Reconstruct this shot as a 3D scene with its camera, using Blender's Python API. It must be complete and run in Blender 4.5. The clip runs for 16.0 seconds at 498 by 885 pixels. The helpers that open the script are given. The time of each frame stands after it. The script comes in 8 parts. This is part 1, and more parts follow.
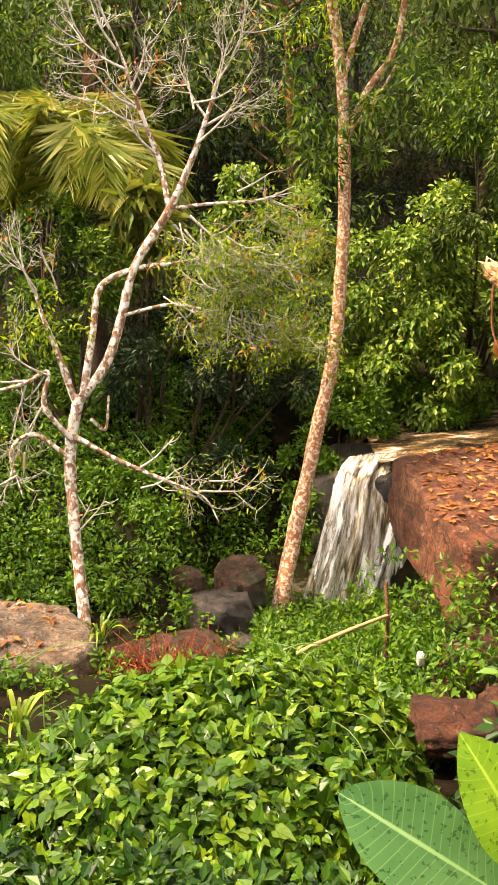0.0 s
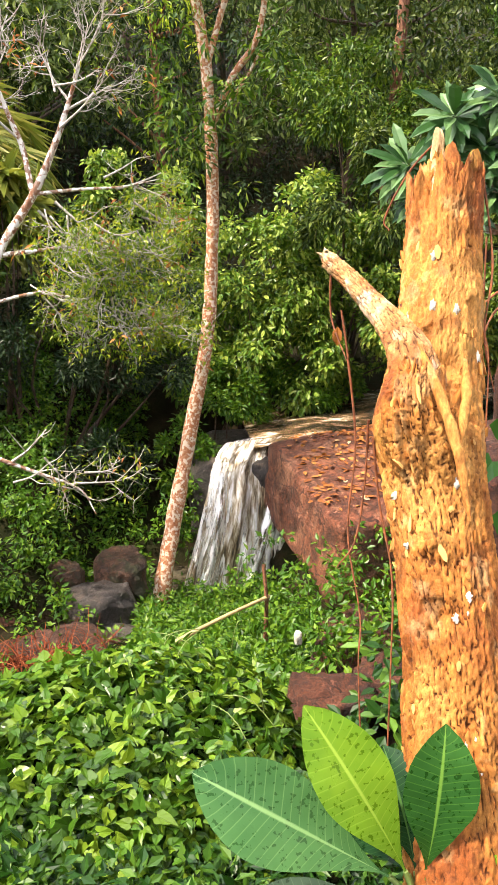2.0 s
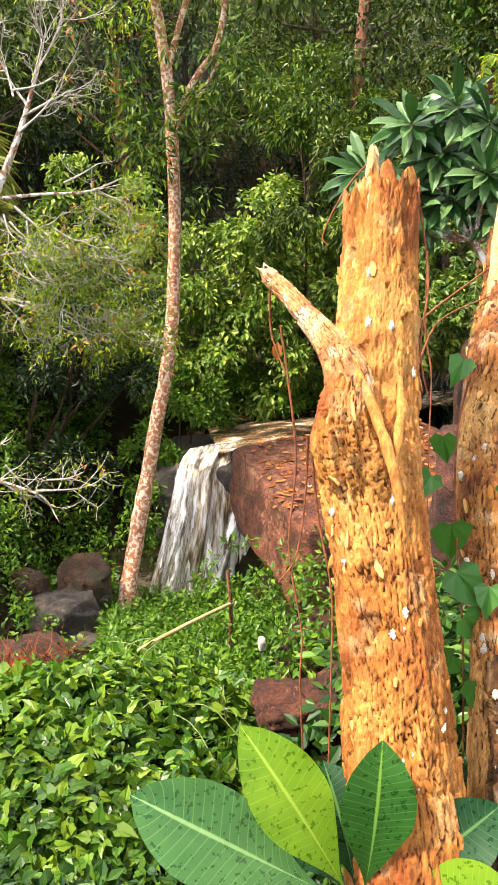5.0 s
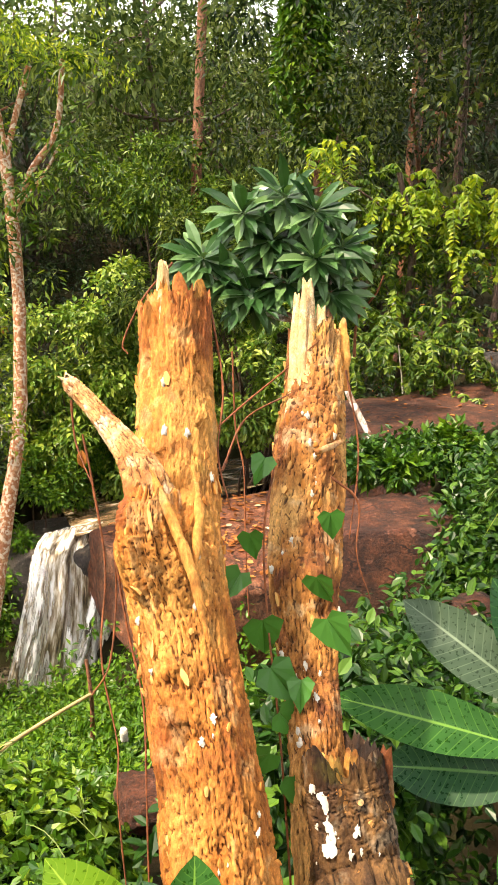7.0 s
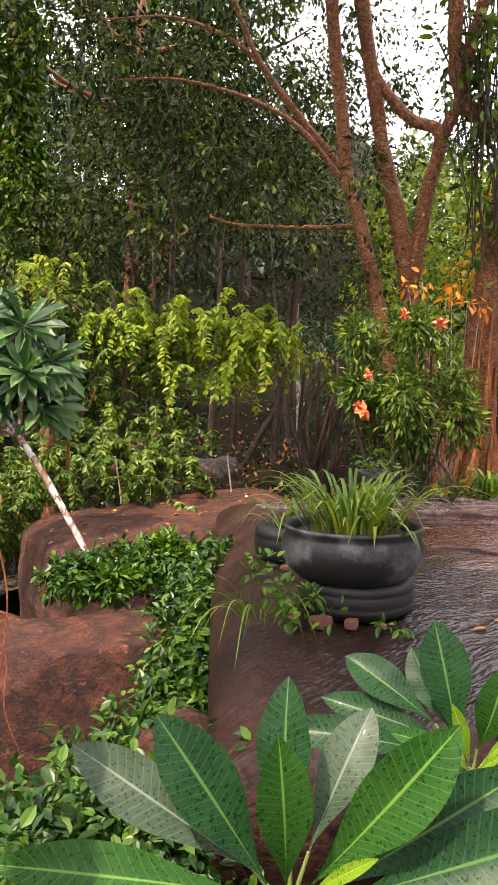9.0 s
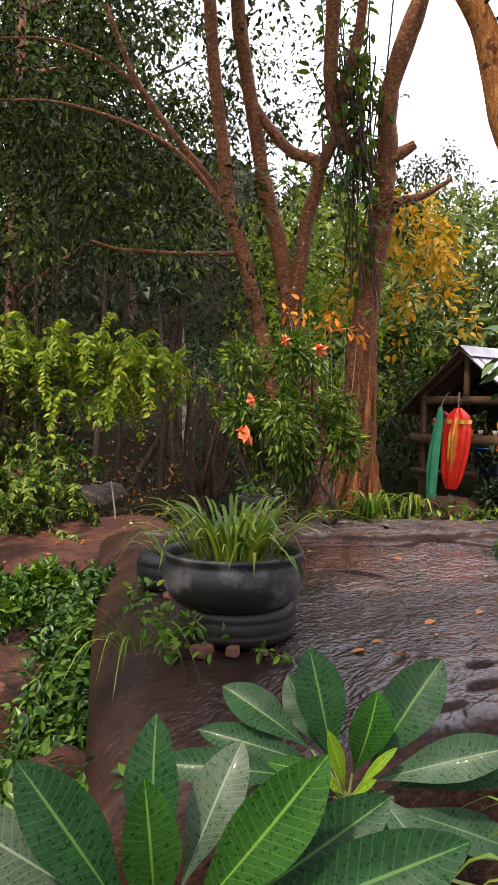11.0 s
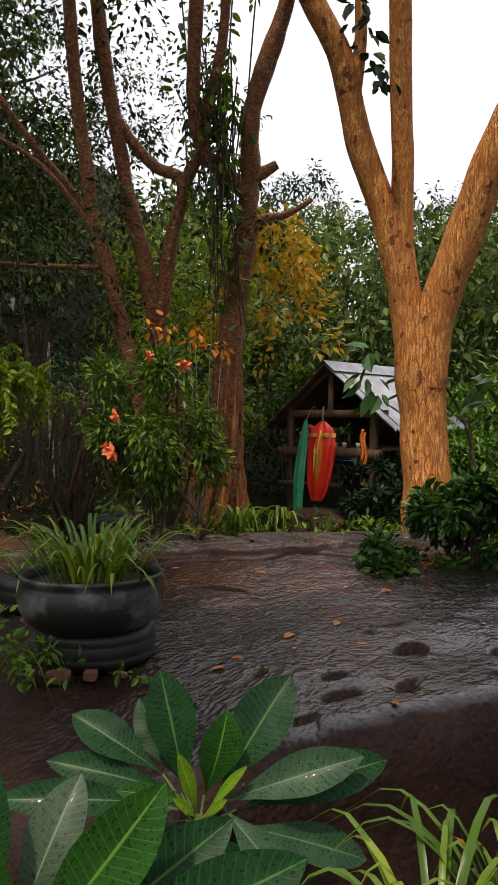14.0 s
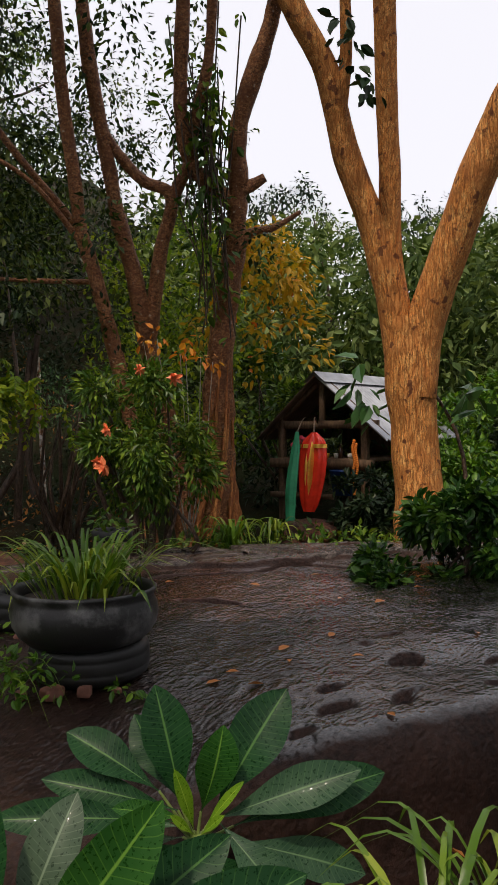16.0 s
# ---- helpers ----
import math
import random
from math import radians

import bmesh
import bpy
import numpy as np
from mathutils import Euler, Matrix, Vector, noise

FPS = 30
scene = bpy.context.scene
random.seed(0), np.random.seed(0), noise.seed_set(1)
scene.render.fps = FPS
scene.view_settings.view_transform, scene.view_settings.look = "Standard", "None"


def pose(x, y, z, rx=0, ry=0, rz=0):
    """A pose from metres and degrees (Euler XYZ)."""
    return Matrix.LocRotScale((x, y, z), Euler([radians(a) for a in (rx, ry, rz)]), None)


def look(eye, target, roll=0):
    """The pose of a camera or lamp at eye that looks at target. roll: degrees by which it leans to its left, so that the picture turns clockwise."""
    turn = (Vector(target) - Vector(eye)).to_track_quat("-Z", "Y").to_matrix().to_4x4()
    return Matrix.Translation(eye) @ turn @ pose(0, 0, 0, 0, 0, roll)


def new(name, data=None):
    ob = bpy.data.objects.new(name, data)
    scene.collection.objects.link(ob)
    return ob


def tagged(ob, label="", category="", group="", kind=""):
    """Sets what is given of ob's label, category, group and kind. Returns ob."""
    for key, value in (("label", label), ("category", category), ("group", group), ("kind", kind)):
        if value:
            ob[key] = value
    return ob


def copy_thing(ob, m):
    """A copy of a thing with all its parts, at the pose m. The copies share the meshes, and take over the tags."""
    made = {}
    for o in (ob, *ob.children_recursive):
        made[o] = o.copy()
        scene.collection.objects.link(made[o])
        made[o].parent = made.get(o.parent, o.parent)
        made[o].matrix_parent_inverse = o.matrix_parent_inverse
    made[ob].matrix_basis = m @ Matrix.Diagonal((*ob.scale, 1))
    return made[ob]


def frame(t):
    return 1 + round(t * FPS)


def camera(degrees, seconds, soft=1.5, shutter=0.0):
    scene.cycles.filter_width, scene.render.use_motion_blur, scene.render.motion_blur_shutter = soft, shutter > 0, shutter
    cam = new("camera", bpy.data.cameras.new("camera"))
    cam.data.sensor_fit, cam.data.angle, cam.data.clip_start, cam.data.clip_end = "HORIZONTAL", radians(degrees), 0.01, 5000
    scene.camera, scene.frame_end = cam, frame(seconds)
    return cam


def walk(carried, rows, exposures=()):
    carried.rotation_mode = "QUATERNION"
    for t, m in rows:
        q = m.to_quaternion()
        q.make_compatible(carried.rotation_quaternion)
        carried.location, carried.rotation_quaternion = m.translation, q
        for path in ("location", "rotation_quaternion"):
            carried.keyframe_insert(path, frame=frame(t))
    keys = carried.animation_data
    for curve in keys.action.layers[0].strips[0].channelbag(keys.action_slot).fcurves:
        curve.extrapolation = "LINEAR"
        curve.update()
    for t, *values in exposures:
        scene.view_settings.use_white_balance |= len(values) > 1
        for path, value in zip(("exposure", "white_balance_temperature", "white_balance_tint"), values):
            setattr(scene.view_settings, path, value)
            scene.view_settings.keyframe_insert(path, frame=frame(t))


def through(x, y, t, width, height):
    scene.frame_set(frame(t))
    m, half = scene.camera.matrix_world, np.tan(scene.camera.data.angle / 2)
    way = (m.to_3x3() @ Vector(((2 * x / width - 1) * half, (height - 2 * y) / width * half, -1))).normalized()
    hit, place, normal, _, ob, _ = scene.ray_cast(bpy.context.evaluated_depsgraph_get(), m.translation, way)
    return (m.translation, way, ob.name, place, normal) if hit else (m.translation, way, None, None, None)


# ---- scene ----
cam = camera(33.58, 16.0, soft=0.75)
PATH = [
    (0.0, pose(-0.000, 0.000, -0.000, 73.50, -0.00, 0.00)),
    (0.5, pose(0.014, -0.009, 0.004, 72.70, -0.26, -4.13)),
    (1.0, pose(0.038, -0.017, 0.008, 72.67, -0.35, -6.67)),
    (1.5, pose(0.050, -0.016, 0.006, 72.68, -0.60, -8.10)),
    (2.0, pose(0.048, -0.020, 0.008, 72.68, -0.67, -8.49)),
    (2.5, pose(0.052, -0.020, 0.007, 72.72, -0.82, -8.95)),
    (3.0, pose(0.058, -0.017, 0.010, 72.73, -0.81, -8.98)),
    (3.5, pose(0.061, -0.013, 0.013, 72.71, -0.65, -9.18)),
    (4.0, pose(0.077, -0.015, 0.020, 72.77, -0.76, -9.94)),
    (6.5, pose(0.129, -0.031, 0.042, 75.05, 0.70, -14.54)),
    (7.0, pose(0.178, -0.045, 0.080, 78.13, -0.26, -20.80)),
    (7.5, pose(0.220, -0.050, 0.099, 80.54, -0.46, -25.71)),
    (8.0, pose(0.245, -0.073, 0.129, 82.85, -0.58, -29.52)),
    (8.5, pose(0.277, -0.093, 0.143, 84.71, -0.55, -33.56)),
    (9.0, pose(0.316, -0.117, 0.152, 85.45, -0.89, -39.07)),
    (9.5, pose(0.337, -0.127, 0.160, 86.35, -0.90, -41.91)),
    (12.0, pose(0.388, -0.153, 0.170, 87.25, -0.78, -50.22)),
    (12.5, pose(0.403, -0.178, 0.180, 87.48, -0.82, -52.62)),
    (13.0, pose(0.414, -0.187, 0.181, 87.74, -0.68, -54.75)),
    (13.5, pose(0.417, -0.183, 0.181, 87.75, -0.69, -54.93)),
    (14.0, pose(0.416, -0.198, 0.194, 88.12, -0.37, -55.36)),
    (14.5, pose(0.422, -0.207, 0.193, 88.27, 0.01, -56.13)),
    (15.0, pose(0.418, -0.211, 0.196, 88.47, 0.41, -56.26)),
    (15.5, pose(0.416, -0.199, 0.197, 88.72, 0.46, -56.30)),
    (16.0, pose(0.416, -0.195, 0.198, 88.92, 0.41, -55.98)),
]
EXPOSURE = [(0.0, 0.78, 7700, 18), (1.0, 0.8, 6350, 17), (6.3, 0.8, 6350, 17), (7.0, 0.75, 6950, 15), (7.6, 0.75, 7200, 16), (8.0, 0.7, 7250, 18), (8.5, 0.6, 7000, 23), (9.0, 0.58, 6600, 28), (9.7, 0.4, 6500, 31), (11.8, -0.15, 6350, 20), (13.0, -0.6, 6450, 16), (14.0, -0.93, 6450, 16), (16.0, -1.15, 6450, 16)]
walk(cam, PATH, EXPOSURE)

# ---- light: a bright hazy sky and a soft warm sun behind the camera's left shoulder ----
SUN_ELEVATION, SUN_AZIMUTH = 58.0, -100.0
world = bpy.data.worlds.new("sky")
scene.world = world
world.use_nodes = True
wn, wl = world.node_tree.nodes, world.node_tree.links
sky = wn.new("ShaderNodeTexSky")
sky.sky_type, sky.sun_disc = "NISHITA", False
sky.sun_elevation, sky.sun_rotation = radians(SUN_ELEVATION), radians(SUN_AZIMUTH)
sky.air_density, sky.dust_density, sky.ozone_density = 1.0, 4.0, 1.0
haze = wn.new("ShaderNodeMix")
haze.data_type = "RGBA"
haze.inputs[0].default_value = 0.6
haze.inputs[7].default_value = (30.0, 30.2, 30.4, 1)
wl.new(sky.outputs["Color"], haze.inputs[6])
wl.new(haze.outputs[2], wn["Background"].inputs["Color"])
wn["Background"].inputs["Strength"].default_value = 0.11
sun = new("sun", bpy.data.lights.new("sun", "SUN"))
sun.data.energy, sun.data.angle, sun.data.color = 5.0, radians(2.5), (1.0, 0.87, 0.66)
_a, _e = radians(SUN_AZIMUTH), radians(SUN_ELEVATION)
sun.matrix_world = look((0, 0, 0), (-math.sin(_a) * math.cos(_e), -math.cos(_a) * math.cos(_e), -math.sin(_e)))

# ---- arithmetic ----
rng = np.random.default_rng(7)
UP = np.array([0.0, 0.0, 1.0])


def unit(v):
    v = np.asarray(v, float)
    return v / np.maximum(np.linalg.norm(v, axis=-1, keepdims=True), 1e-9)


def vnoise(p, seed=0.0):
    """Value noise, -1 to 1, for an (n, 3) array."""
    p = np.asarray(p, float) + seed * 17.31
    i = np.floor(p)
    f = p - i
    f = f * f * (3 - 2 * f)
    out = np.zeros(len(p))
    for dx in (0, 1):
        for dy in (0, 1):
            for dz in (0, 1):
                h = np.sin((i[:, 0] + dx) * 127.1 + (i[:, 1] + dy) * 311.7 + (i[:, 2] + dz) * 74.7) * 43758.5453
                h = h - np.floor(h)
                w = (f[:, 0] if dx else 1 - f[:, 0]) * (f[:, 1] if dy else 1 - f[:, 1]) * (f[:, 2] if dz else 1 - f[:, 2])
                out += w * h
    return out * 2 - 1


def fbm(p, octaves=4, seed=0.0):
    p = np.asarray(p, float)
    return sum(vnoise(p * 2 ** k, seed + k) / 2 ** k for k in range(octaves)) / 1.6


def smooth(a, b, x):
    t = np.clip((np.asarray(x, float) - a) / (b - a), 0, 1)
    return t * t * (3 - 2 * t)


def spline(points, n):
    """n points along a Catmull-Rom curve."""
    p = np.array(points, float)
    p = np.vstack([2 * p[0] - p[1], p, 2 * p[-1] - p[-2]])
    t = np.linspace(0, len(p) - 3 - 1e-6, n)
    k = t.astype(int)
    u = (t - k)[:, None]
    a, b, c, d = p[k], p[k + 1], p[k + 2], p[k + 3]
    return 0.5 * (2 * b + (c - a) * u + (2 * a - 5 * b + 4 * c - d) * u ** 2 + (3 * b - 3 * c + d - a) * u ** 3)


class Geo:
    """Vertices and faces gathered for one mesh."""

    def __init__(self):
        self.v, self.f, self.uv, self.n = [], [], [], 0

    def add(self, v, faces, uv=None):
        v = np.asarray(v, float).reshape(-1, 3)
        for q in faces if isinstance(faces, list) else [faces]:
            if len(q):
                self.f.append(np.asarray(q, int) + self.n)
        self.v.append(v)
        self.uv.append(np.zeros((len(v), 2)) if uv is None else np.asarray(uv, float))
        self.n += len(v)
        return self

    def grid(self, p, uv=None, loop=False):
        """A (rows, cols, 3) sheet; loop joins the last column to the first."""
        r, c = p.shape[:2]
        i = np.arange(r * c).reshape(r, c)
        j = np.roll(i, -1, 1) if loop else i[:, 1:]
        i = i if loop else i[:, :-1]
        q = np.stack([i[:-1], j[:-1], j[1:], i[1:]], -1).reshape(-1, 4)
        return self.add(p.reshape(-1, 3), q, None if uv is None else uv.reshape(-1, 2))

    def tube(self, points, radii, seg=8, n=0, rough=0.0, seed=0.0, freq=6.0, cap=True):
        pts = spline(points, n) if n else np.array(points, float)
        rad = np.interp(np.linspace(0, 1, len(pts)), np.linspace(0, 1, len(radii)), radii) if np.ndim(radii) else np.full(len(pts), radii)
        d = unit(np.gradient(pts, axis=0))
        x = unit(np.cross(d[0], [0.31, 0.2, 0.1] if abs(d[0][2]) > 0.7 else UP))
        rings = []
        ang = np.linspace(0, 2 * np.pi, seg, endpoint=False)
        for k in range(len(pts)):
            x = unit(x - d[k] * np.dot(x, d[k]))
            y = np.cross(d[k], x)
            rings.append(pts[k] + rad[k] * (np.cos(ang)[:, None] * x + np.sin(ang)[:, None] * y))
        p = np.array(rings)
        if rough:
            flat = p.reshape(-1, 3)
            out = unit(flat - np.repeat(pts, seg, 0))
            p = (flat + out * (fbm(flat * freq, 3, seed) * rough * np.repeat(rad, seg))[:, None]).reshape(p.shape)
        self.grid(p, loop=True)
        if cap:
            for end, ring in ((0, p[0]), (1, p[-1])):
                k = np.arange(seg)
                tri = np.stack([k, np.roll(k, -1), np.full(seg, seg)], -1)
                self.add(np.vstack([ring, ring.mean(0)]), tri[:, ::-1] if end == 0 else tri)
        return self

    def lathe(self, centre, profile, seg=40, wobble=0.0, seed=0.0):
        a = np.linspace(0, 2 * np.pi, seg, endpoint=False)
        p = np.array([[(r * math.cos(t), r * math.sin(t), z) for t in a] for r, z in profile])
        if wobble:
            p[:, :, :2] *= (1 + wobble * fbm(np.stack([np.cos(a) * 1.5, np.sin(a) * 1.5, a * 0], -1), 2, seed))[None, :, None]
        return self.grid(p + np.array(centre), loop=True)

    def box(self, lo, hi, m=None):
        v = np.array([(x, y, z) for x in (lo[0], hi[0]) for y in (lo[1], hi[1]) for z in (lo[2], hi[2])], float)
        if m is not None:
            v = np.array([m @ Vector(q) for q in v])
        return self.add(v, np.array([(0, 1, 3, 2), (4, 6, 7, 5), (0, 4, 5, 1), (2, 3, 7, 6), (0, 2, 6, 4), (1, 5, 7, 3)]))


ORIGIN = {}


def link_mesh(name, geo, material, origin=(0, 0, 0), shade=True):
    v = np.vstack(geo.v) - np.array(origin)
    sizes = np.concatenate([np.full(len(f), f.shape[1]) for f in geo.f])
    loops = np.concatenate([f.ravel() for f in geo.f])
    me = bpy.data.meshes.new(name)
    me.vertices.add(len(v))
    me.vertices.foreach_set("co", v.astype(np.float32).ravel())
    me.loops.add(len(loops))
    me.loops.foreach_set("vertex_index", loops.astype(np.int32))
    me.polygons.add(len(sizes))
    me.polygons.foreach_set("loop_start", np.concatenate([[0], np.cumsum(sizes)[:-1]]).astype(np.int32))
    me.polygons.foreach_set("loop_total", sizes.astype(np.int32))
    me.polygons.foreach_set("use_smooth", np.full(len(sizes), shade))
    uv = np.vstack(geo.uv)
    if uv.any():
        me.uv_layers.new(name="UVMap").data.foreach_set("uv", uv[loops].astype(np.float32).ravel())
    me.update(calc_edges=True)
    me.validate()
    for m in material if isinstance(material, (list, tuple)) else [material]:
        me.materials.append(m)
    return new(name, me)


def thing(name, at, label="", category="", group="", kind=""):
    """The empty at a thing's base, which parents its parts."""
    ob = new(name)
    ob.empty_display_size = 0.1
    ob.location = at
    ORIGIN[ob.name] = np.array(at, float)
    return tagged(ob, label, category, group, kind)


def part(name, geo, material, parent, label="", shade=True, kind=""):
    org = ORIGIN[parent.name]
    ob = link_mesh(name, geo, material, org, shade)
    ob.parent = parent
    ORIGIN[ob.name] = org
    return tagged(ob, label, kind=kind)


def single(name, geo, material, label="", category="", group="", kind="", shade=True):
    """A thing of one mesh, with its origin at its base."""
    v = np.vstack(geo.v)
    org = np.array([*v.mean(0)[:2], v[:, 2].min()])
    ob = link_mesh(name, geo, material, org, shade)
    ob.location = org
    ORIGIN[ob.name] = org
    return tagged(ob, label, category, group, kind)


# ---- materials ----
def shader(name):
    m = bpy.data.materials.new(name)
    m.use_nodes = True
    nt = m.node_tree
    return m, nt, nt.nodes["Principled BSDF"]


def node(nt, kind, **inputs):
    n = nt.nodes.new(kind)
    for k, v in inputs.items():
        sock = n.inputs[k.replace("_", " ")]
        if hasattr(v, "links"):
            nt.links.new(v, sock)
        else:
            sock.default_value = v
    return n


def ramp(nt, fac, stops):
    n = nt.nodes.new("ShaderNodeValToRGB")
    while len(n.color_ramp.elements) < len(stops):
        n.color_ramp.elements.new(0.5)
    for e, (p, c) in zip(n.color_ramp.elements, stops):
        e.position = p
        e.color = (*c, 1) if len(c) == 3 else c
    nt.links.new(fac, n.inputs["Fac"])
    return n.outputs["Color"]


def mixed(nt, fac, a, b, how="MIX"):
    n = nt.nodes.new("ShaderNodeMix")
    n.data_type, n.blend_type = "RGBA", how
    for k, v in ((0, fac), (6, a), (7, b)):
        if hasattr(v, "links"):
            nt.links.new(v, n.inputs[k])
        else:
            n.inputs[k].default_value = v if k == 0 else (*v, 1)
    return n.outputs[2]


def noise_tex(nt, scale, detail=4, rough=0.6, stretch=(1, 1, 1)):
    co = nt.nodes.new("ShaderNodeNewGeometry")
    mp = node(nt, "ShaderNodeMapping", Vector=co.outputs["Position"], Scale=stretch)
    return node(nt, "ShaderNodeTexNoise", Vector=mp.outputs["Vector"], Scale=scale, Detail=detail, Roughness=rough).outputs["Fac"]


def plates(nt, scale, stretch=(1, 1, 1), wobble=0.35):
    """Distance from the cracks between plates, bent a little so that no edge is straight."""
    co = nt.nodes.new("ShaderNodeNewGeometry")
    mp = node(nt, "ShaderNodeMapping", Vector=co.outputs["Position"], Scale=[scale * k for k in stretch])
    ns = node(nt, "ShaderNodeTexNoise", Vector=mp.outputs["Vector"], Scale=1.3, Detail=4, Roughness=0.6)
    mul = node(nt, "ShaderNodeVectorMath", Vector=ns.outputs["Color"])
    mul.operation = "SCALE"
    mul.inputs["Scale"].default_value = wobble * 2
    add = nt.nodes.new("ShaderNodeVectorMath")
    nt.links.new(mp.outputs["Vector"], add.inputs[0])
    nt.links.new(mul.outputs[0], add.inputs[1])
    v = nt.nodes.new("ShaderNodeTexVoronoi")
    v.feature = "DISTANCE_TO_EDGE"
    v.inputs["Scale"].default_value = 1.0
    nt.links.new(add.outputs[0], v.inputs["Vector"])
    return v.outputs["Distance"]


def bumped(nt, bsdf, height, strength, distance):
    b = node(nt, "ShaderNodeBump", Strength=strength, Distance=distance, Height=height)
    nt.links.new(b.outputs["Normal"], bsdf.inputs["Normal"])


def leaf_material(name, dark, mid, light, rough=0.45, through=0.3, odd=None, gloss=0.35, whole=False):
    """Leaves: each one of a green of its own, some light passing through the blade."""
    m, nt, bsdf = shader(name)
    rnd = nt.nodes.new("ShaderNodeObjectInfo").outputs["Random"] if whole else nt.nodes.new("ShaderNodeNewGeometry").outputs["Random Per Island"]
    stops = [(0.0, dark), (0.5, mid), (0.93, light)] + ([(0.97, odd)] if odd else [])
    col = ramp(nt, rnd, stops)
    patch = noise_tex(nt, 1.1, 2)
    col = mixed(nt, ramp(nt, patch, [(0.35, (0.0,) * 3), (0.7, (0.55,) * 3)]), col, mid)
    nt.links.new(col, bsdf.inputs["Base Color"])
    bsdf.inputs["Roughness"].default_value = rough
    bsdf.inputs["Specular IOR Level"].default_value = gloss
    tr = node(nt, "ShaderNodeBsdfTranslucent", Color=mixed(nt, 1.0, col, (1.0, 1.0, 0.45), "MULTIPLY"))
    mx = node(nt, "ShaderNodeMixShader", Fac=through)
    nt.links.new(bsdf.outputs[0], mx.inputs[1])
    nt.links.new(tr.outputs[0], mx.inputs[2])
    nt.links.new(mx.outputs[0], nt.nodes["Material Output"].inputs["Surface"])
    return m


def rock_material(name, base, second, stain, rough=(0.35, 0.7), grain=1.0, bump=0.03):
    """Sandstone: broad mottling, dark runs, cracks, gritty speckle and pale scabs."""
    m, nt, bsdf = shader(name)
    big = noise_tex(nt, 1.3 * grain, 5, 0.65)
    mid = noise_tex(nt, 5 * grain, 7, 0.72)
    fine = noise_tex(nt, 30 * grain, 6, 0.75)
    streak = noise_tex(nt, 3.2 * grain, 6, 0.7, (1, 1, 0.4))
    scab = noise_tex(nt, 8 * grain, 5, 0.6)
    crack = plates(nt, 1.6 * grain, (1, 1, 1.5), 0.5)
    col = ramp(nt, big, [(0.4, base), (0.58, second)])
    col = mixed(nt, ramp(nt, streak, [(0.52, (0,) * 3), (0.6, (0.85,) * 3)]), col, stain)
    col = mixed(nt, 1.0, col, ramp(nt, mid, [(0.38, (0.35,) * 3), (0.6, (1.3,) * 3)]), "MULTIPLY")
    col = mixed(nt, 0.9, col, ramp(nt, fine, [(0.38, (0.4,) * 3), (0.62, (1.3,) * 3)]), "MULTIPLY")
    col = mixed(nt, ramp(nt, scab, [(0.63, (0,) * 3), (0.67, (0.6,) * 3)]), col, [min(0.5, c * 2.0 + 0.05) for c in second])
    line = ramp(nt, crack, [(0.012, (1,) * 3), (0.035, (0,) * 3)])
    col = mixed(nt, mixed(nt, 1.0, line, ramp(nt, mid, [(0.45, (0,) * 3), (0.55, (0.9,) * 3)]), "MULTIPLY"), col, [c * 0.2 for c in base])
    nt.links.new(col, bsdf.inputs["Base Color"])
    r = node(nt, "ShaderNodeMapRange", Value=streak, To_Min=rough[0], To_Max=rough[1])
    nt.links.new(r.outputs["Result"], bsdf.inputs["Roughness"])
    bumped(nt, bsdf, mixed(nt, 0.35, mid, fine), 1.0, bump * 3)
    return m


def bark_material(name, base, light, dark, scale=9.0, lichen=None, bump=0.02, rough=0.8, along=0.25, crack=0.0, spot=0.68, patch=None, flaky=0.8):
    """Bark: plates parted by furrows along the stem, flakes, and blotches."""
    m, nt, bsdf = shader(name)
    groove = noise_tex(nt, scale, 6, 0.75, (1, 1, along))
    flake = noise_tex(nt, scale * 2.6, 5, 0.7, (1, 1, 0.6))
    spots = noise_tex(nt, patch or scale * 0.9, 3, 0.5)
    broad = noise_tex(nt, scale * 0.16, 4, 0.65)
    furrow = plates(nt, scale * 0.8, (1, 1, along * 0.7), 1.1) if crack else None
    col = ramp(nt, groove, [(0.34, [0.5 * (a + b) for a, b in zip(base, dark)]), (0.45, base), (0.62, light)])
    col = mixed(nt, flaky, col, ramp(nt, flake, [(0.4, (0.55,) * 3), (0.58, (1.15,) * 3)]), "MULTIPLY")
    col = mixed(nt, ramp(nt, broad, [(0.47, (0,) * 3), (0.6, (0.6,) * 3)]), col, [0.6 * a + 0.4 * b for a, b in zip(base, dark)])
    if lichen:
        col = mixed(nt, ramp(nt, spots, [(spot, (0,) * 3), (spot + 0.04, (0.85,) * 3)]), col, lichen)
    height = mixed(nt, 0.35, groove, flake)
    if crack:
        where = ramp(nt, broad, [(0.4, (1,) * 3), (0.62, (0.25,) * 3)])
        line = mixed(nt, 1.0, ramp(nt, furrow, [(crack * 0.3, (0.9,) * 3), (crack, (0,) * 3)]), where, "MULTIPLY")
        col = mixed(nt, line, col, dark)
        height = mixed(nt, 0.4, height, ramp(nt, furrow, [(0.0, (0,) * 3), (crack * 2, (1,) * 3)]))
    nt.links.new(col, bsdf.inputs["Base Color"])
    bsdf.inputs["Roughness"].default_value = rough
    bsdf.inputs["Specular IOR Level"].default_value = 0.3
    bumped(nt, bsdf, height, 1.0, bump)
    return m


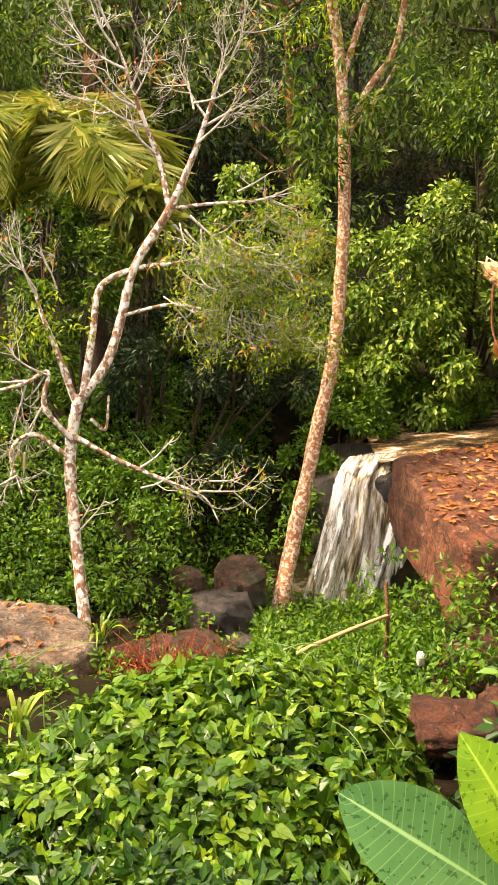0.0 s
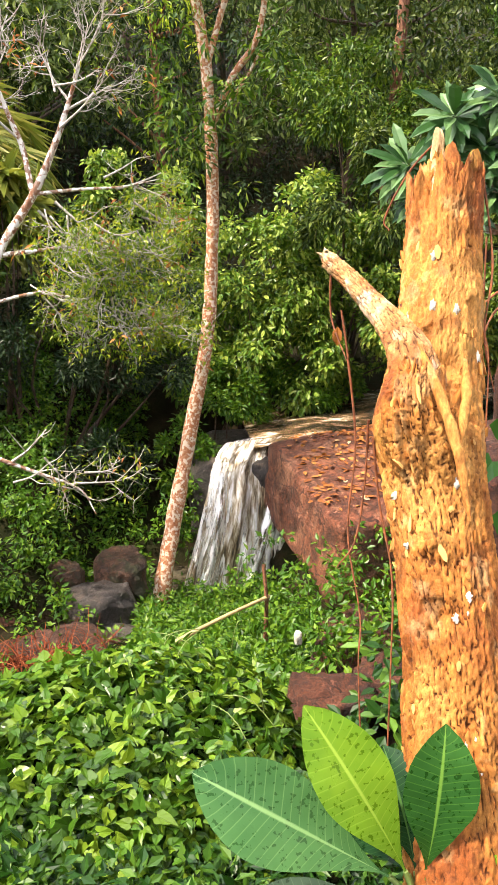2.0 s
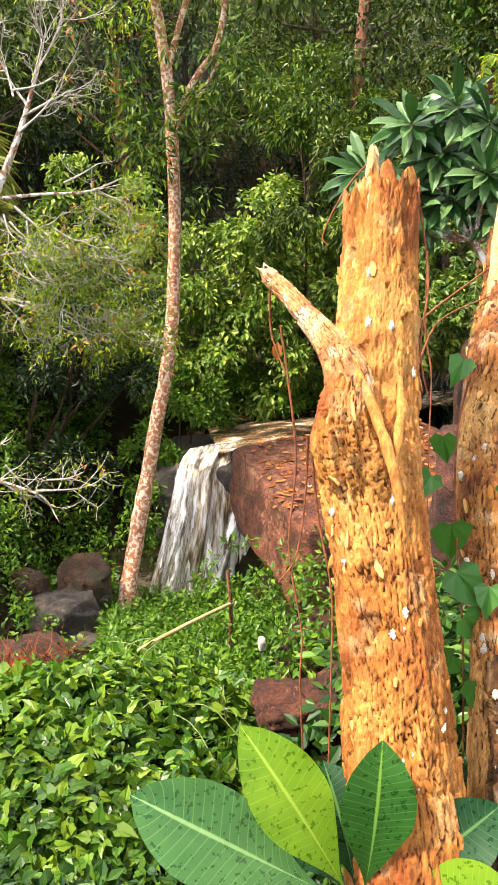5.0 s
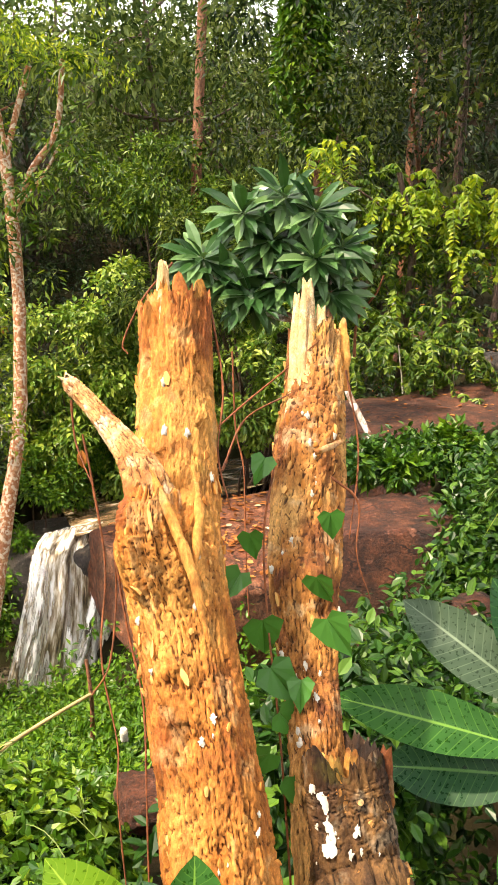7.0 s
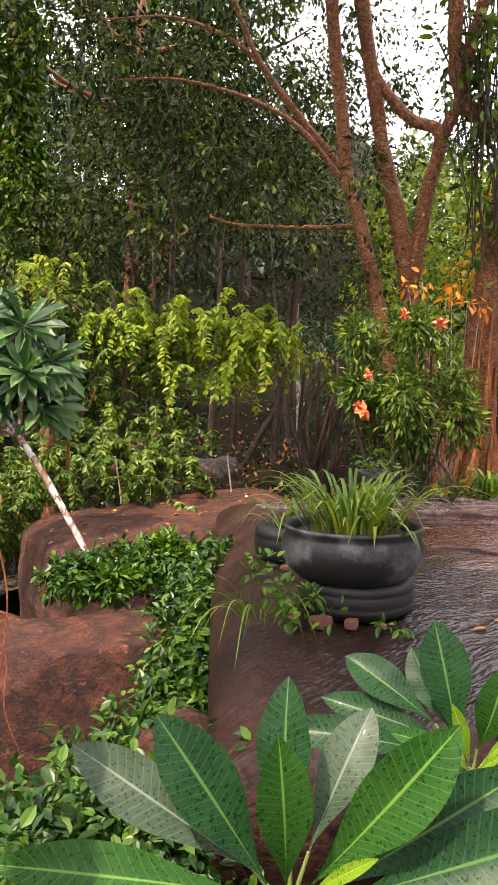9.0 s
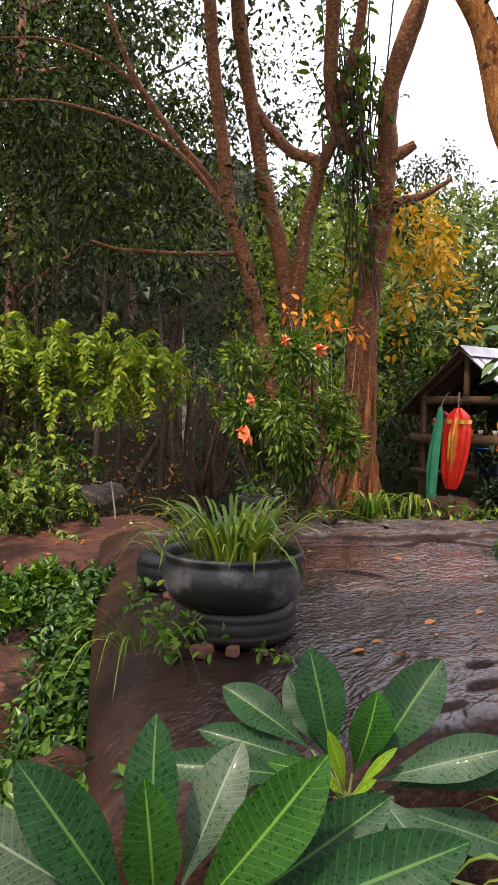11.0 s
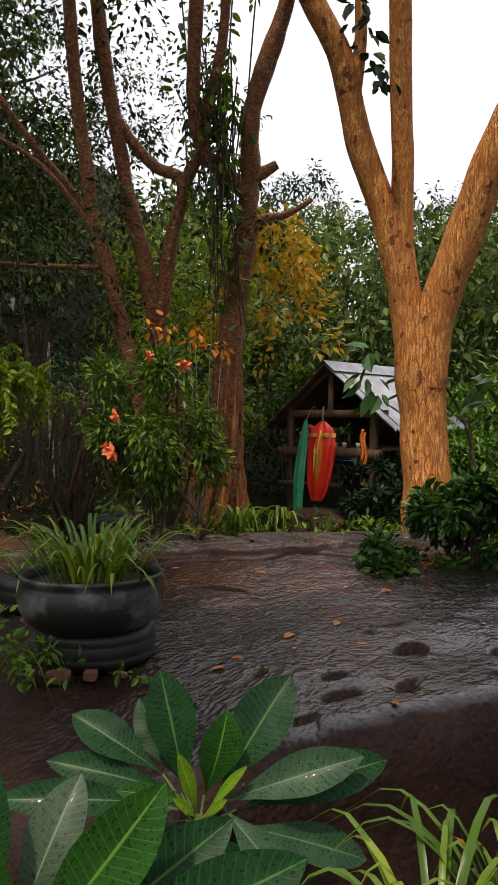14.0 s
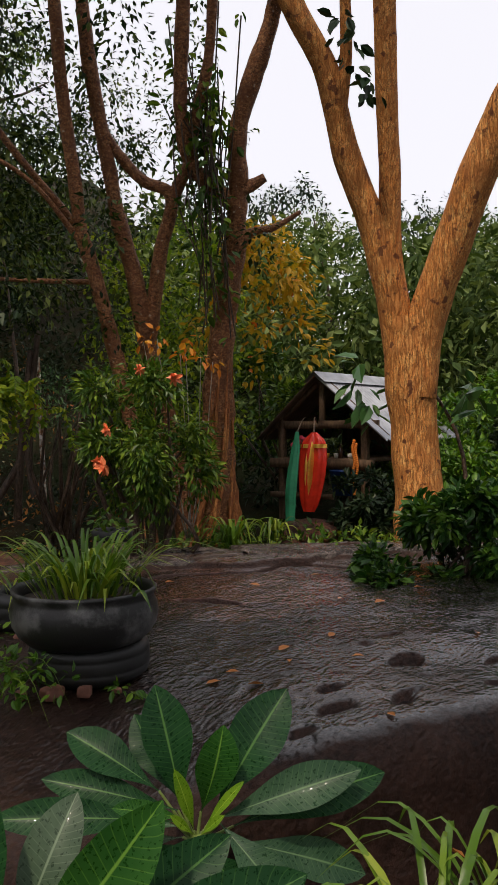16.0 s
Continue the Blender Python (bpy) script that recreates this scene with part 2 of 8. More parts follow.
def plain(name, colour, rough=0.6, metal=0.0, vary=0.25, scale=14.0):
    m, nt, bsdf = shader(name)
    n = noise_tex(nt, scale, 5, 0.65)
    lo, hi = [c * (1 - vary) for c in colour], [min(1, c * (1 + vary)) for c in colour]
    nt.links.new(ramp(nt, n, [(0.3, lo), (0.7, hi)]), bsdf.inputs["Base Color"])
    r = node(nt, "ShaderNodeMapRange", Value=n, To_Min=rough * 0.8, To_Max=min(1, rough * 1.2))
    nt.links.new(r.outputs["Result"], bsdf.inputs["Roughness"])
    bsdf.inputs["Metallic"].default_value = metal
    bumped(nt, bsdf, n, 0.3, 0.005)
    return m


M_VINE = leaf_material("vine_leaf", (0.014, 0.048, 0.004), (0.052, 0.128, 0.009), (0.25, 0.37, 0.025), 0.34, 0.3, None, 0.45)
M_BUSH = leaf_material("bush_leaf", (0.014, 0.04, 0.004), (0.055, 0.125, 0.010), (0.24, 0.33, 0.03), 0.38, 0.3, None, 0.3)
M_WOOD = leaf_material("forest_leaf", (0.008, 0.022, 0.004), (0.046, 0.088, 0.014), (0.24, 0.30, 0.06), 0.4, 0.3, None, 0.2)
M_CREEPER = leaf_material("creeper_leaf", (0.028, 0.075, 0.008), (0.12, 0.23, 0.02), (0.48, 0.56, 0.10), 0.34, 0.25)
M_DEEP = leaf_material("deep_green_leaf", (0.005, 0.024, 0.004), (0.022, 0.078, 0.008), (0.12, 0.24, 0.022), 0.36, 0.25, None, 0.35)
# darkened leaf: the shade of hollow and thickets is put into its colour
M_DARK = leaf_material("shade_toned_leaf", (0.005, 0.014, 0.005), (0.013, 0.032, 0.011), (0.07, 0.10, 0.045), 0.4, 0.15, None, 0.2)
M_YELLOW = leaf_material("yellow_green_leaf", (0.05, 0.12, 0.012), (0.20, 0.32, 0.02), (0.55, 0.58, 0.04), 0.4, 0.45)
M_AUTUMN = leaf_material("yellow_leaf", (0.16, 0.18, 0.02), (0.55, 0.36, 0.03), (0.78, 0.42, 0.03), 0.5, 0.45, (0.75, 0.16, 0.02))
M_COVER = leaf_material("ground_leaf", (0.025, 0.08, 0.006), (0.07, 0.175, 0.010), (0.20, 0.33, 0.02), 0.38, 0.3)
M_ROSETTE = leaf_material("rosette_leaf", (0.015, 0.055, 0.014), (0.045, 0.125, 0.03), (0.20, 0.34, 0.12), 0.3, 0.15, None, 0.45)
# canopy leaf: backlit darkness and pale glints put into the colour stops
M_GLINT = leaf_material("shade_and_glint_toned_leaf", (0.005, 0.014, 0.004), (0.022, 0.044, 0.008), (0.16, 0.20, 0.04), 0.42, 0.25, None, 0.2)
# far leaf: the haze over the distant woods is put into its colour
M_HAZE_TINT = leaf_material("haze_tinted_leaf", (0.016, 0.040, 0.008), (0.075, 0.118, 0.034), (0.24, 0.30, 0.10), 0.6, 0.3, None, 0.1)
M_PALM = leaf_material("palm_leaf", (0.06, 0.11, 0.012), (0.20, 0.24, 0.03), (0.52, 0.46, 0.14), 0.4, 0.35)
M_GRASS = leaf_material("grass_blade", (0.03, 0.085, 0.008), (0.12, 0.23, 0.02), (0.38, 0.44, 0.05), 0.35, 0.35)
M_BLADE = leaf_material("strap_blade", (0.025, 0.075, 0.006), (0.11, 0.22, 0.018), (0.40, 0.46, 0.05), 0.33, 0.35, None, 0.4, True)
M_IVY = leaf_material("ivy_leaf", (0.02, 0.09, 0.015), (0.05, 0.18, 0.03), (0.12, 0.32, 0.05), 0.35, 0.25)
M_DEADLEAF = leaf_material("fallen_leaf", (0.16, 0.05, 0.015), (0.4, 0.14, 0.03), (0.62, 0.30, 0.08), 0.6, 0.15, (0.7, 0.6, 0.4))
M_ORANGELEAF = leaf_material("orange_leaf", (0.42, 0.10, 0.02), (0.70, 0.24, 0.03), (0.82, 0.42, 0.05), 0.5, 0.4)
M_BRUSH = leaf_material("dry_brush", (0.12, 0.025, 0.010), (0.30, 0.06, 0.018), (0.5, 0.15, 0.05), 0.7, 0.1)

M_BOULDER = rock_material("red_sandstone", (0.18, 0.056, 0.025), (0.27, 0.092, 0.042), (0.33, 0.15, 0.08), (0.45, 0.75), 1.0)
M_SLAB = rock_material("brown_sandstone", (0.105, 0.032, 0.015), (0.175, 0.058, 0.026), (0.05, 0.021, 0.014), (0.45, 0.75), 1.8)
M_BLACKROCK = rock_material("dark_wet_rock", (0.045, 0.038, 0.035), (0.09, 0.075, 0.065), (0.16, 0.12, 0.09), (0.25, 0.5), 1.3)
M_BROWNROCK = rock_material("mossy_brown_rock", (0.06, 0.032, 0.018), (0.12, 0.055, 0.028), (0.05, 0.06, 0.02), (0.35, 0.6), 1.8)
M_PALEROCK = rock_material("tan_sandstone", (0.26, 0.17, 0.11), (0.36, 0.25, 0.17), (0.15, 0.09, 0.05), (0.5, 0.8), 1.2)


def terrace_material():
    """Sandstone under a film of rain: near black, rippled and glossy, redder where it drains."""
    m, nt, bsdf = shader("wet_sandstone")
    big = noise_tex(nt, 0.55, 4, 0.55)
    mid = noise_tex(nt, 4.0, 6, 0.68)
    fine = noise_tex(nt, 34, 6, 0.72)
    rip = noise_tex(nt, 46, 4, 0.62, (0.6, 1.5, 1.0))
    grit = noise_tex(nt, 90, 3, 0.6)
    col = ramp(nt, big, [(0.44, (0.008, 0.0058, 0.0048)), (0.56, (0.012, 0.008, 0.006)), (0.66, (0.03, 0.013, 0.008))])
    far_ = node(nt, "ShaderNodeVectorMath", Vector=nt.nodes.new("ShaderNodeNewGeometry").outputs["Position"])
    far_.operation = "DISTANCE"
    far_.inputs[1].default_value = (5.08, 2.97, -0.9)
    rust = node(nt, "ShaderNodeMath", Value=far_.outputs["Value"])
    rust.operation = "ADD"
    nt.links.new(node(nt, "ShaderNodeMapRange", Value=mid, To_Min=-1.2, To_Max=1.2).outputs["Result"], rust.inputs[1])
    rs = node(nt, "ShaderNodeMapRange", Value=rust.outputs[0], From_Min=0.5, From_Max=1.1, To_Min=0.7, To_Max=0.0)
    col = mixed(nt, rs.outputs["Result"], col, (0.13, 0.042, 0.014))
    # paler flags beyond the step
    along_ = node(nt, "ShaderNodeVectorMath", Vector=nt.nodes.new("ShaderNodeNewGeometry").outputs["Position"])
    along_.operation = "DOT_PRODUCT"
    along_.inputs[1].default_value = (0.6, 0.8, 0.0)
    pale = node(nt, "ShaderNodeMapRange", Value=along_.outputs["Value"], From_Min=6.15, From_Max=6.32)
    col = mixed(nt, mixed(nt, 1.0, pale.outputs["Result"], ramp(nt, mid, [(0.42, (0.2,) * 3), (0.55, (0.9,) * 3)]), "MULTIPLY"), col, (0.10, 0.078, 0.065))
    col = mixed(nt, ramp(nt, mid, [(0.54, (0,) * 3), (0.66, (0.5,) * 3)]), col, (0.026, 0.016, 0.011))
    col = mixed(nt, 0.9, col, ramp(nt, fine, [(0.38, (0.4,) * 3), (0.62, (1.4,) * 3)]), "MULTIPLY")
    nt.links.new(col, bsdf.inputs["Base Color"])
    bsdf.inputs["Specular IOR Level"].default_value = 0.15
    bsdf.inputs["Roughness"].default_value = 0.5
    broad_, pock = noise_tex(nt, 17, 1, 0.5, (0.8, 1.4, 1.0)), noise_tex(nt, 48, 0.5, 0.5, (0.8, 1.2, 1.0))
    relief = mixed(nt, 0.4, broad_, pock)
    bumped(nt, bsdf, mixed(nt, 0.5, relief, mixed(nt, 0.5, fine, rip)), 1.0, 0.03)
    # the water film lies on the level parts, thinner on the crests, and leaves the steep sides
    up = node(nt, "ShaderNodeSeparateXYZ", Vector=nt.nodes.new("ShaderNodeNewGeometry").outputs["Normal"]).outputs["Z"]
    level = ramp(nt, up, [(0.8, (0.04,) * 3), (0.98, (1,) * 3)])
    flank = mixed(nt, 1.0, (0.038, 0.018, 0.012), ramp(nt, mixed(nt, 0.5, mid, fine), [(0.4, (0.35,) * 3), (0.6, (1.3,) * 3)]), "MULTIPLY")
    nt.links.new(mixed(nt, level, flank, col), bsdf.inputs["Base Color"])
    wet = ramp(nt, mixed(nt, 0.6, big, mid), [(0.50, (1.0,) * 3), (0.62, (0.6,) * 3)])
    across_ = node(nt, "ShaderNodeVectorMath", Vector=nt.nodes.new("ShaderNodeNewGeometry").outputs["Position"])
    across_.operation = "DOT_PRODUCT"
    across_.inputs[1].default_value = (0.8, -0.6, 0.0)
    ragged = node(nt, "ShaderNodeMath", Value=across_.outputs["Value"])
    ragged.operation = "ADD"
    nt.links.new(node(nt, "ShaderNodeMapRange", Value=mid, To_Min=-0.8, To_Max=0.8).outputs["Result"], ragged.inputs[1])
    pooled = node(nt, "ShaderNodeMapRange", Value=ragged.outputs[0], From_Min=0.75, From_Max=1.5, To_Min=0.18, To_Max=1.0).outputs["Result"]
    nt.links.new(mixed(nt, 1.0, mixed(nt, 1.0, wet, level, "MULTIPLY"), pooled, "MULTIPLY"), bsdf.inputs["Coat Weight"])
    drained = mixed(nt, 1.0, (0.042, 0.020, 0.013), ramp(nt, mixed(nt, 0.5, mid, fine), [(0.4, (0.4,) * 3), (0.6, (1.3,) * 3)]), "MULTIPLY")
    col = mixed(nt, pooled, drained, col)
    nt.links.new(mixed(nt, level, flank, col), bsdf.inputs["Base Color"])
    bsdf.inputs["Coat IOR"].default_value = 1.8
    gl = ramp(nt, mid, [(0.4, (0.03,) * 3), (0.62, (0.09,) * 3)])
    nt.links.new(gl, bsdf.inputs["Coat Roughness"])
    b = node(nt, "ShaderNodeBump", Strength=1.0, Distance=0.022, Height=mixed(nt, 0.1, relief, rip))
    nt.links.new(b.outputs["Normal"], bsdf.inputs["Coat Normal"])
    return m


M_TERRACE = terrace_material()


def ground_material():
    m, nt, bsdf = shader("forest_floor")
    big, mid, fine = noise_tex(nt, 0.35, 4), noise_tex(nt, 3.5, 5), noise_tex(nt, 30, 5, 0.7)
    col = ramp(nt, big, [(0.35, (0.02, 0.012, 0.006)), (0.55, (0.022, 0.024, 0.008)), (0.75, (0.014, 0.024, 0.006))])
    col = mixed(nt, ramp(nt, mid, [(0.5, (0,) * 3), (0.7, (0.7,) * 3)]), col, (0.045, 0.026, 0.014))
    col = mixed(nt, 0.7, col, ramp(nt, fine, [(0.3, (0.4,) * 3), (0.7, (1.3,) * 3)]), "MULTIPLY")
    nt.links.new(col, bsdf.inputs["Base Color"])
    bsdf.inputs["Roughness"].default_value = 0.9
    bsdf.inputs["Specular IOR Level"].default_value = 0.1
    bumped(nt, bsdf, fine, 0.9, 0.04)
    return m


M_GROUND = ground_material()
M_EARTH = rock_material("red_earth", (0.12, 0.045, 0.025), (0.18, 0.08, 0.045), (0.08, 0.04, 0.02), (0.7, 0.9), 1.6, 0.05)
M_BARK_PALE = bark_material("pale_spotted_bark", (0.44, 0.17, 0.07), (0.66, 0.40, 0.24), (0.20, 0.05, 0.02), 24, (0.74, 0.62, 0.48), 0.012, 0.8, 0.8, 0, 0.51)
M_BARK_DEAD = bark_material("white_mottled_bark", (0.30, 0.14, 0.07), (0.66, 0.58, 0.50), (0.09, 0.03, 0.015), 15, (0.80, 0.77, 0.72), 0.012, 0.85, 0.5, 0, 0.50)
M_TWIG = bark_material("grey_twig", (0.46, 0.41, 0.36), (0.72, 0.68, 0.63), (0.22, 0.15, 0.1), 20, None, 0.004, 0.8, 0.6)
M_BARK_RED = bark_material("red_brown_bark", (0.20, 0.08, 0.04), (0.36, 0.17, 0.085), (0.06, 0.025, 0.016), 18, None, 0.02, 0.6, 0.4, 0.05)
M_BARK_DARK = bark_material("wet_dark_bark", (0.07, 0.042, 0.028), (0.17, 0.11, 0.075), (0.025, 0.015, 0.010), 24, None, 0.015, 0.38, 0.6, 0.05)
M_BARK_OLD = bark_material("old_red_bark", (0.25, 0.088, 0.03), (0.52, 0.25, 0.105), (0.035, 0.014, 0.009), 24, (0.56, 0.44, 0.32), 0.02, 0.5, 2.0, 0.05, 0.68)
M_BARK_ORANGE = bark_material("orange_fibrous_root", (0.40, 0.13, 0.035), (0.62, 0.27, 0.08), (0.08, 0.025, 0.012), 30, None, 0.02, 0.7, 0.12, 0.05)
M_BARK_TAN = bark_material("tan_flaking_bark", (0.66, 0.24, 0.052), (0.86, 0.45, 0.14), (0.15, 0.042, 0.016), 34, (0.13, 0.036, 0.015), 0.02, 0.7, 0.22, 0.05, 0.625, 9.0, 0.8)


def stump_material(name, wood, sun, deep, grey, moss, grain=70.0, amount=0.5, plated=True):
    """Dead bark: broad fields of ochre and orange-brown, weathered grey and a trace of moss, with fibres along the stem."""
    m, nt, bsdf = shader(name)
    broad = noise_tex(nt, 7, 5, 0.65, (1, 1, 0.6))
    field = noise_tex(nt, 22, 5, 0.7, (1, 1, 0.55))
    fibre = noise_tex(nt, grain, 6, 0.72, (1, 1, 0.2))
    speck = noise_tex(nt, 260, 3, 0.6, (1, 1, 0.5))
    col = ramp(nt, broad, [(0.36, deep), (0.48, wood), (0.62, sun)])
    col = mixed(nt, ramp(nt, field, [(0.5, (0,) * 3), (0.66, (0.7,) * 3)]), col, deep)
    col = mixed(nt, ramp(nt, noise_tex(nt, 16, 4, 0.6), [(0.56, (0,) * 3), (0.64, (amount,) * 3)]), col, grey)
    col = mixed(nt, ramp(nt, noise_tex(nt, 11, 4, 0.6), [(0.60, (0,) * 3), (0.68, (0.4,) * 3)]), col, moss)
    if plated:
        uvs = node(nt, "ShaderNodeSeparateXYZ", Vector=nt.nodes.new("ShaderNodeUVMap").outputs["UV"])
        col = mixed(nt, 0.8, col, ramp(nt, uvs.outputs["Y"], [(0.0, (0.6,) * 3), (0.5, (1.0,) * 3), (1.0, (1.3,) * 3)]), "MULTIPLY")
        # furrows between the plates take a darker tone of the deep colour
        furrow_dark = [0.32 * c for c in deep]
        col = mixed(nt, ramp(nt, uvs.outputs["X"], [(0.12, (0.9,) * 3), (0.6, (0,) * 3)]), col, furrow_dark)
    col = mixed(nt, 0.75, col, ramp(nt, fibre, [(0.36, (0.5,) * 3), (0.6, (1.25,) * 3)]), "MULTIPLY")
    col = mixed(nt, 0.5, col, ramp(nt, speck, [(0.36, (0.55,) * 3), (0.6, (1.2,) * 3)]), "MULTIPLY")
    nt.links.new(col, bsdf.inputs["Base Color"])
    bsdf.inputs["Roughness"].default_value = 0.75
    bsdf.inputs["Specular IOR Level"].default_value = 0.3
    bumped(nt, bsdf, mixed(nt, 0.4, fibre, speck), 1.0, 0.006)
    return m


M_STUMP = stump_material("golden_dead_bark", (0.52, 0.195, 0.036), (0.66, 0.31, 0.072), (0.29, 0.082, 0.016), (0.68, 0.45, 0.20), (0.38, 0.25, 0.045), amount=0.4)
M_STUMPWOOD = stump_material("golden_torn_wood", (0.52, 0.195, 0.036), (0.66, 0.31, 0.072), (0.29, 0.082, 0.016), (0.68, 0.45, 0.20), (0.38, 0.25, 0.045), plated=False)
M_STUMPSTRIP = stump_material("brown_torn_wood", (0.40, 0.16, 0.035), (0.62, 0.33, 0.10), (0.14, 0.042, 0.012), (0.55, 0.40, 0.22), (0.30, 0.24, 0.05), plated=False)
M_STUMPGREY = stump_material("weathered_grey_branch", (0.48, 0.22, 0.07), (0.70, 0.44, 0.20), (0.26, 0.08, 0.02), (0.82, 0.70, 0.52), (0.42, 0.34, 0.08), 70, 0.6)
M_STUMPDARK = stump_material("brown_rotten_bark", (0.44, 0.18, 0.04), (0.68, 0.38, 0.12), (0.14, 0.042, 0.012), (0.62, 0.46, 0.26), (0.34, 0.30, 0.06))
M_STUMPBLACK = stump_material("dark_rotten_wood", (0.075, 0.035, 0.015), (0.22, 0.11, 0.035), (0.02, 0.01, 0.006), (0.30, 0.24, 0.16), (0.14, 0.12, 0.02))
M_FLAKE = leaf_material("bark_scale", (0.28, 0.09, 0.018), (0.52, 0.22, 0.045), (0.70, 0.42, 0.14), 0.8, 0.0, None, 0.2)
M_SPLINT = bark_material("splintered_heartwood", (0.66, 0.44, 0.20), (0.85, 0.68, 0.42), (0.40, 0.19, 0.07), 120, None, 0.006, 0.75, 0.06)
M_LICHEN = plain("white_lichen", (0.58, 0.55, 0.47), 0.9, 0, 0.3, 90)
M_ROOT = plain("orange_root", (0.20, 0.062, 0.02), 0.8, 0, 0.7, 90)
M_STEM = plain("green_stem", (0.16, 0.22, 0.05), 0.6, 0, 0.3, 30)


# ---- the lie of the land ----
def ground_height(x, y):
    """A slope falls from the path to the stream, a wooded hill rises beyond it, and a level shelf lies to the right."""
    x, y = np.asarray(x, float), np.asarray(y, float)
    near = np.interp(y, [-60, 0.4, 1.2, 4, 8.3, 9.8, 11.2, 12.0, 15, 40, 90], [-1.7, -1.7, -2.3, -3.6, -5.1, -5.6, -5.6, -5.0, -3.6, 5.0, 22.0])
    left = np.interp(y, [7.5, 8.6, 9.2, 11.3, 15, 40, 90], [-4.8, -5.15, -5.1, -4.0, -2.6, 5.4, 22.0])
    k = (1 - smooth(-1.3, -0.5, x)) * smooth(7.5, 8.5, y)
    near = near * (1 - k) + left * k
    near = near + 1.0 * smooth(1.7, 2.5, x) * smooth(8, 11, y) * (1 - smooth(12, 14.5, y))
    r = np.hypot(x, y)
    shelf = -1.12 + 0.07 * np.maximum(0, r - 9) + 0.2 * np.clip(r - 17, 0, 14)
    turn = np.degrees(np.arctan2(x, np.maximum(y, 0.01)))
    shelf = shelf + (1 - smooth(45, 56, turn)) * 0.3 * np.clip(r - 13, 0, 28)
    w = smooth(-1.6, 1.3, x - 0.62 * y + 0.1) * smooth(0.9, 2.6, x) * smooth(4.7, 6.0, 0.6 * x + 0.8 * y)
    z = near * (1 - w) + shelf * w
    p = np.stack([x, y, 0 * x], -1).reshape(-1, 3)
    bump = (fbm(p * 0.5, 3, 3) * 0.22 + fbm(p * 2.2, 2, 5) * 0.06).reshape(x.shape)
    return z + bump * smooth(0.5, 3, r)


u = np.linspace(-1, 1, 241)
axis = 2.0 * np.sinh(5.0 * u)
gx, gy = np.meshgrid(axis + 2.0, axis + 6.0)
single("ground", Geo().grid(np.stack([gx, gy, ground_height(gx, gy)], -1)), M_GROUND, "dark forest floor of earth and leaf litter", "ground", kind="structure")


# ---- rocks ----
def rock_geo(centre, half, turn=0.0, seed=0, power=5.0, amp=0.12, cuts=22, lean=(0, 0), ledges=0.0, facets=9, tilt=(0, 0)):
    bm = bmesh.new()
    bmesh.ops.create_cube(bm, size=2)
    bmesh.ops.subdivide_edges(bm, edges=bm.edges[:], cuts=cuts, use_grid_fill=True)
    p = np.array([v.co[:] for v in bm.verts])
    f = np.array([[v.index for v in q.verts] for q in bm.faces])
    bm.free()
    q = p / (np.sum(np.abs(p) ** power, 1) ** (1 / power))[:, None]
    half = np.array(half, float)
    # break the form with flat faces, as split sandstone has
    pick = np.random.default_rng(100 + seed)
    for _ in range(facets):
        n = unit(pick.normal(size=3) * [1, 1, 0.55])
        d = np.max(q @ n) * pick.uniform(0.78, 0.93)
        over = np.maximum(0, q @ n - d)
        q = q - n * (over * 0.93)[:, None]
    w = q * half
    size = half.mean()
    out = unit(q / half)
    s = 1.3 / size
    d = fbm(w * s, 4, seed) * amp * size + fbm(w * s * 4, 3, seed + 9) * amp * 0.25 * size
    if ledges:
        d = d + ledges * (np.abs(((w[:, 2] / size * 2.3 + fbm(w * s, 2, seed + 4)) % 1.0) - 0.5) - 0.25) * (1 - smooth(0.5, 0.9, out[:, 2]))
    w = w + out * d[:, None]
    w[:, 0] += w[:, 2] * lean[0]
    w[:, 1] += w[:, 2] * lean[1]
    w[:, 2] += w[:, 0] * tilt[0] + w[:, 1] * tilt[1]
    c, n = math.cos(radians(turn)), math.sin(radians(turn))
    w = np.stack([w[:, 0] * c - w[:, 1] * n, w[:, 0] * n + w[:, 1] * c, w[:, 2]], 1)
    return Geo().add(w + np.array(centre), f)


def rock(name, centre, half, material, label, turn=0.0, group="", **k):
    return single(name, rock_geo(centre, half, turn, **k), material, label, "rock", group)


# the wet terrace: axes along (0.6, 0.8) and (0.8, -0.6)
AX, BX = np.array([0.6, 0.8, 0.0]), np.array([0.8, -0.6, 0.0])


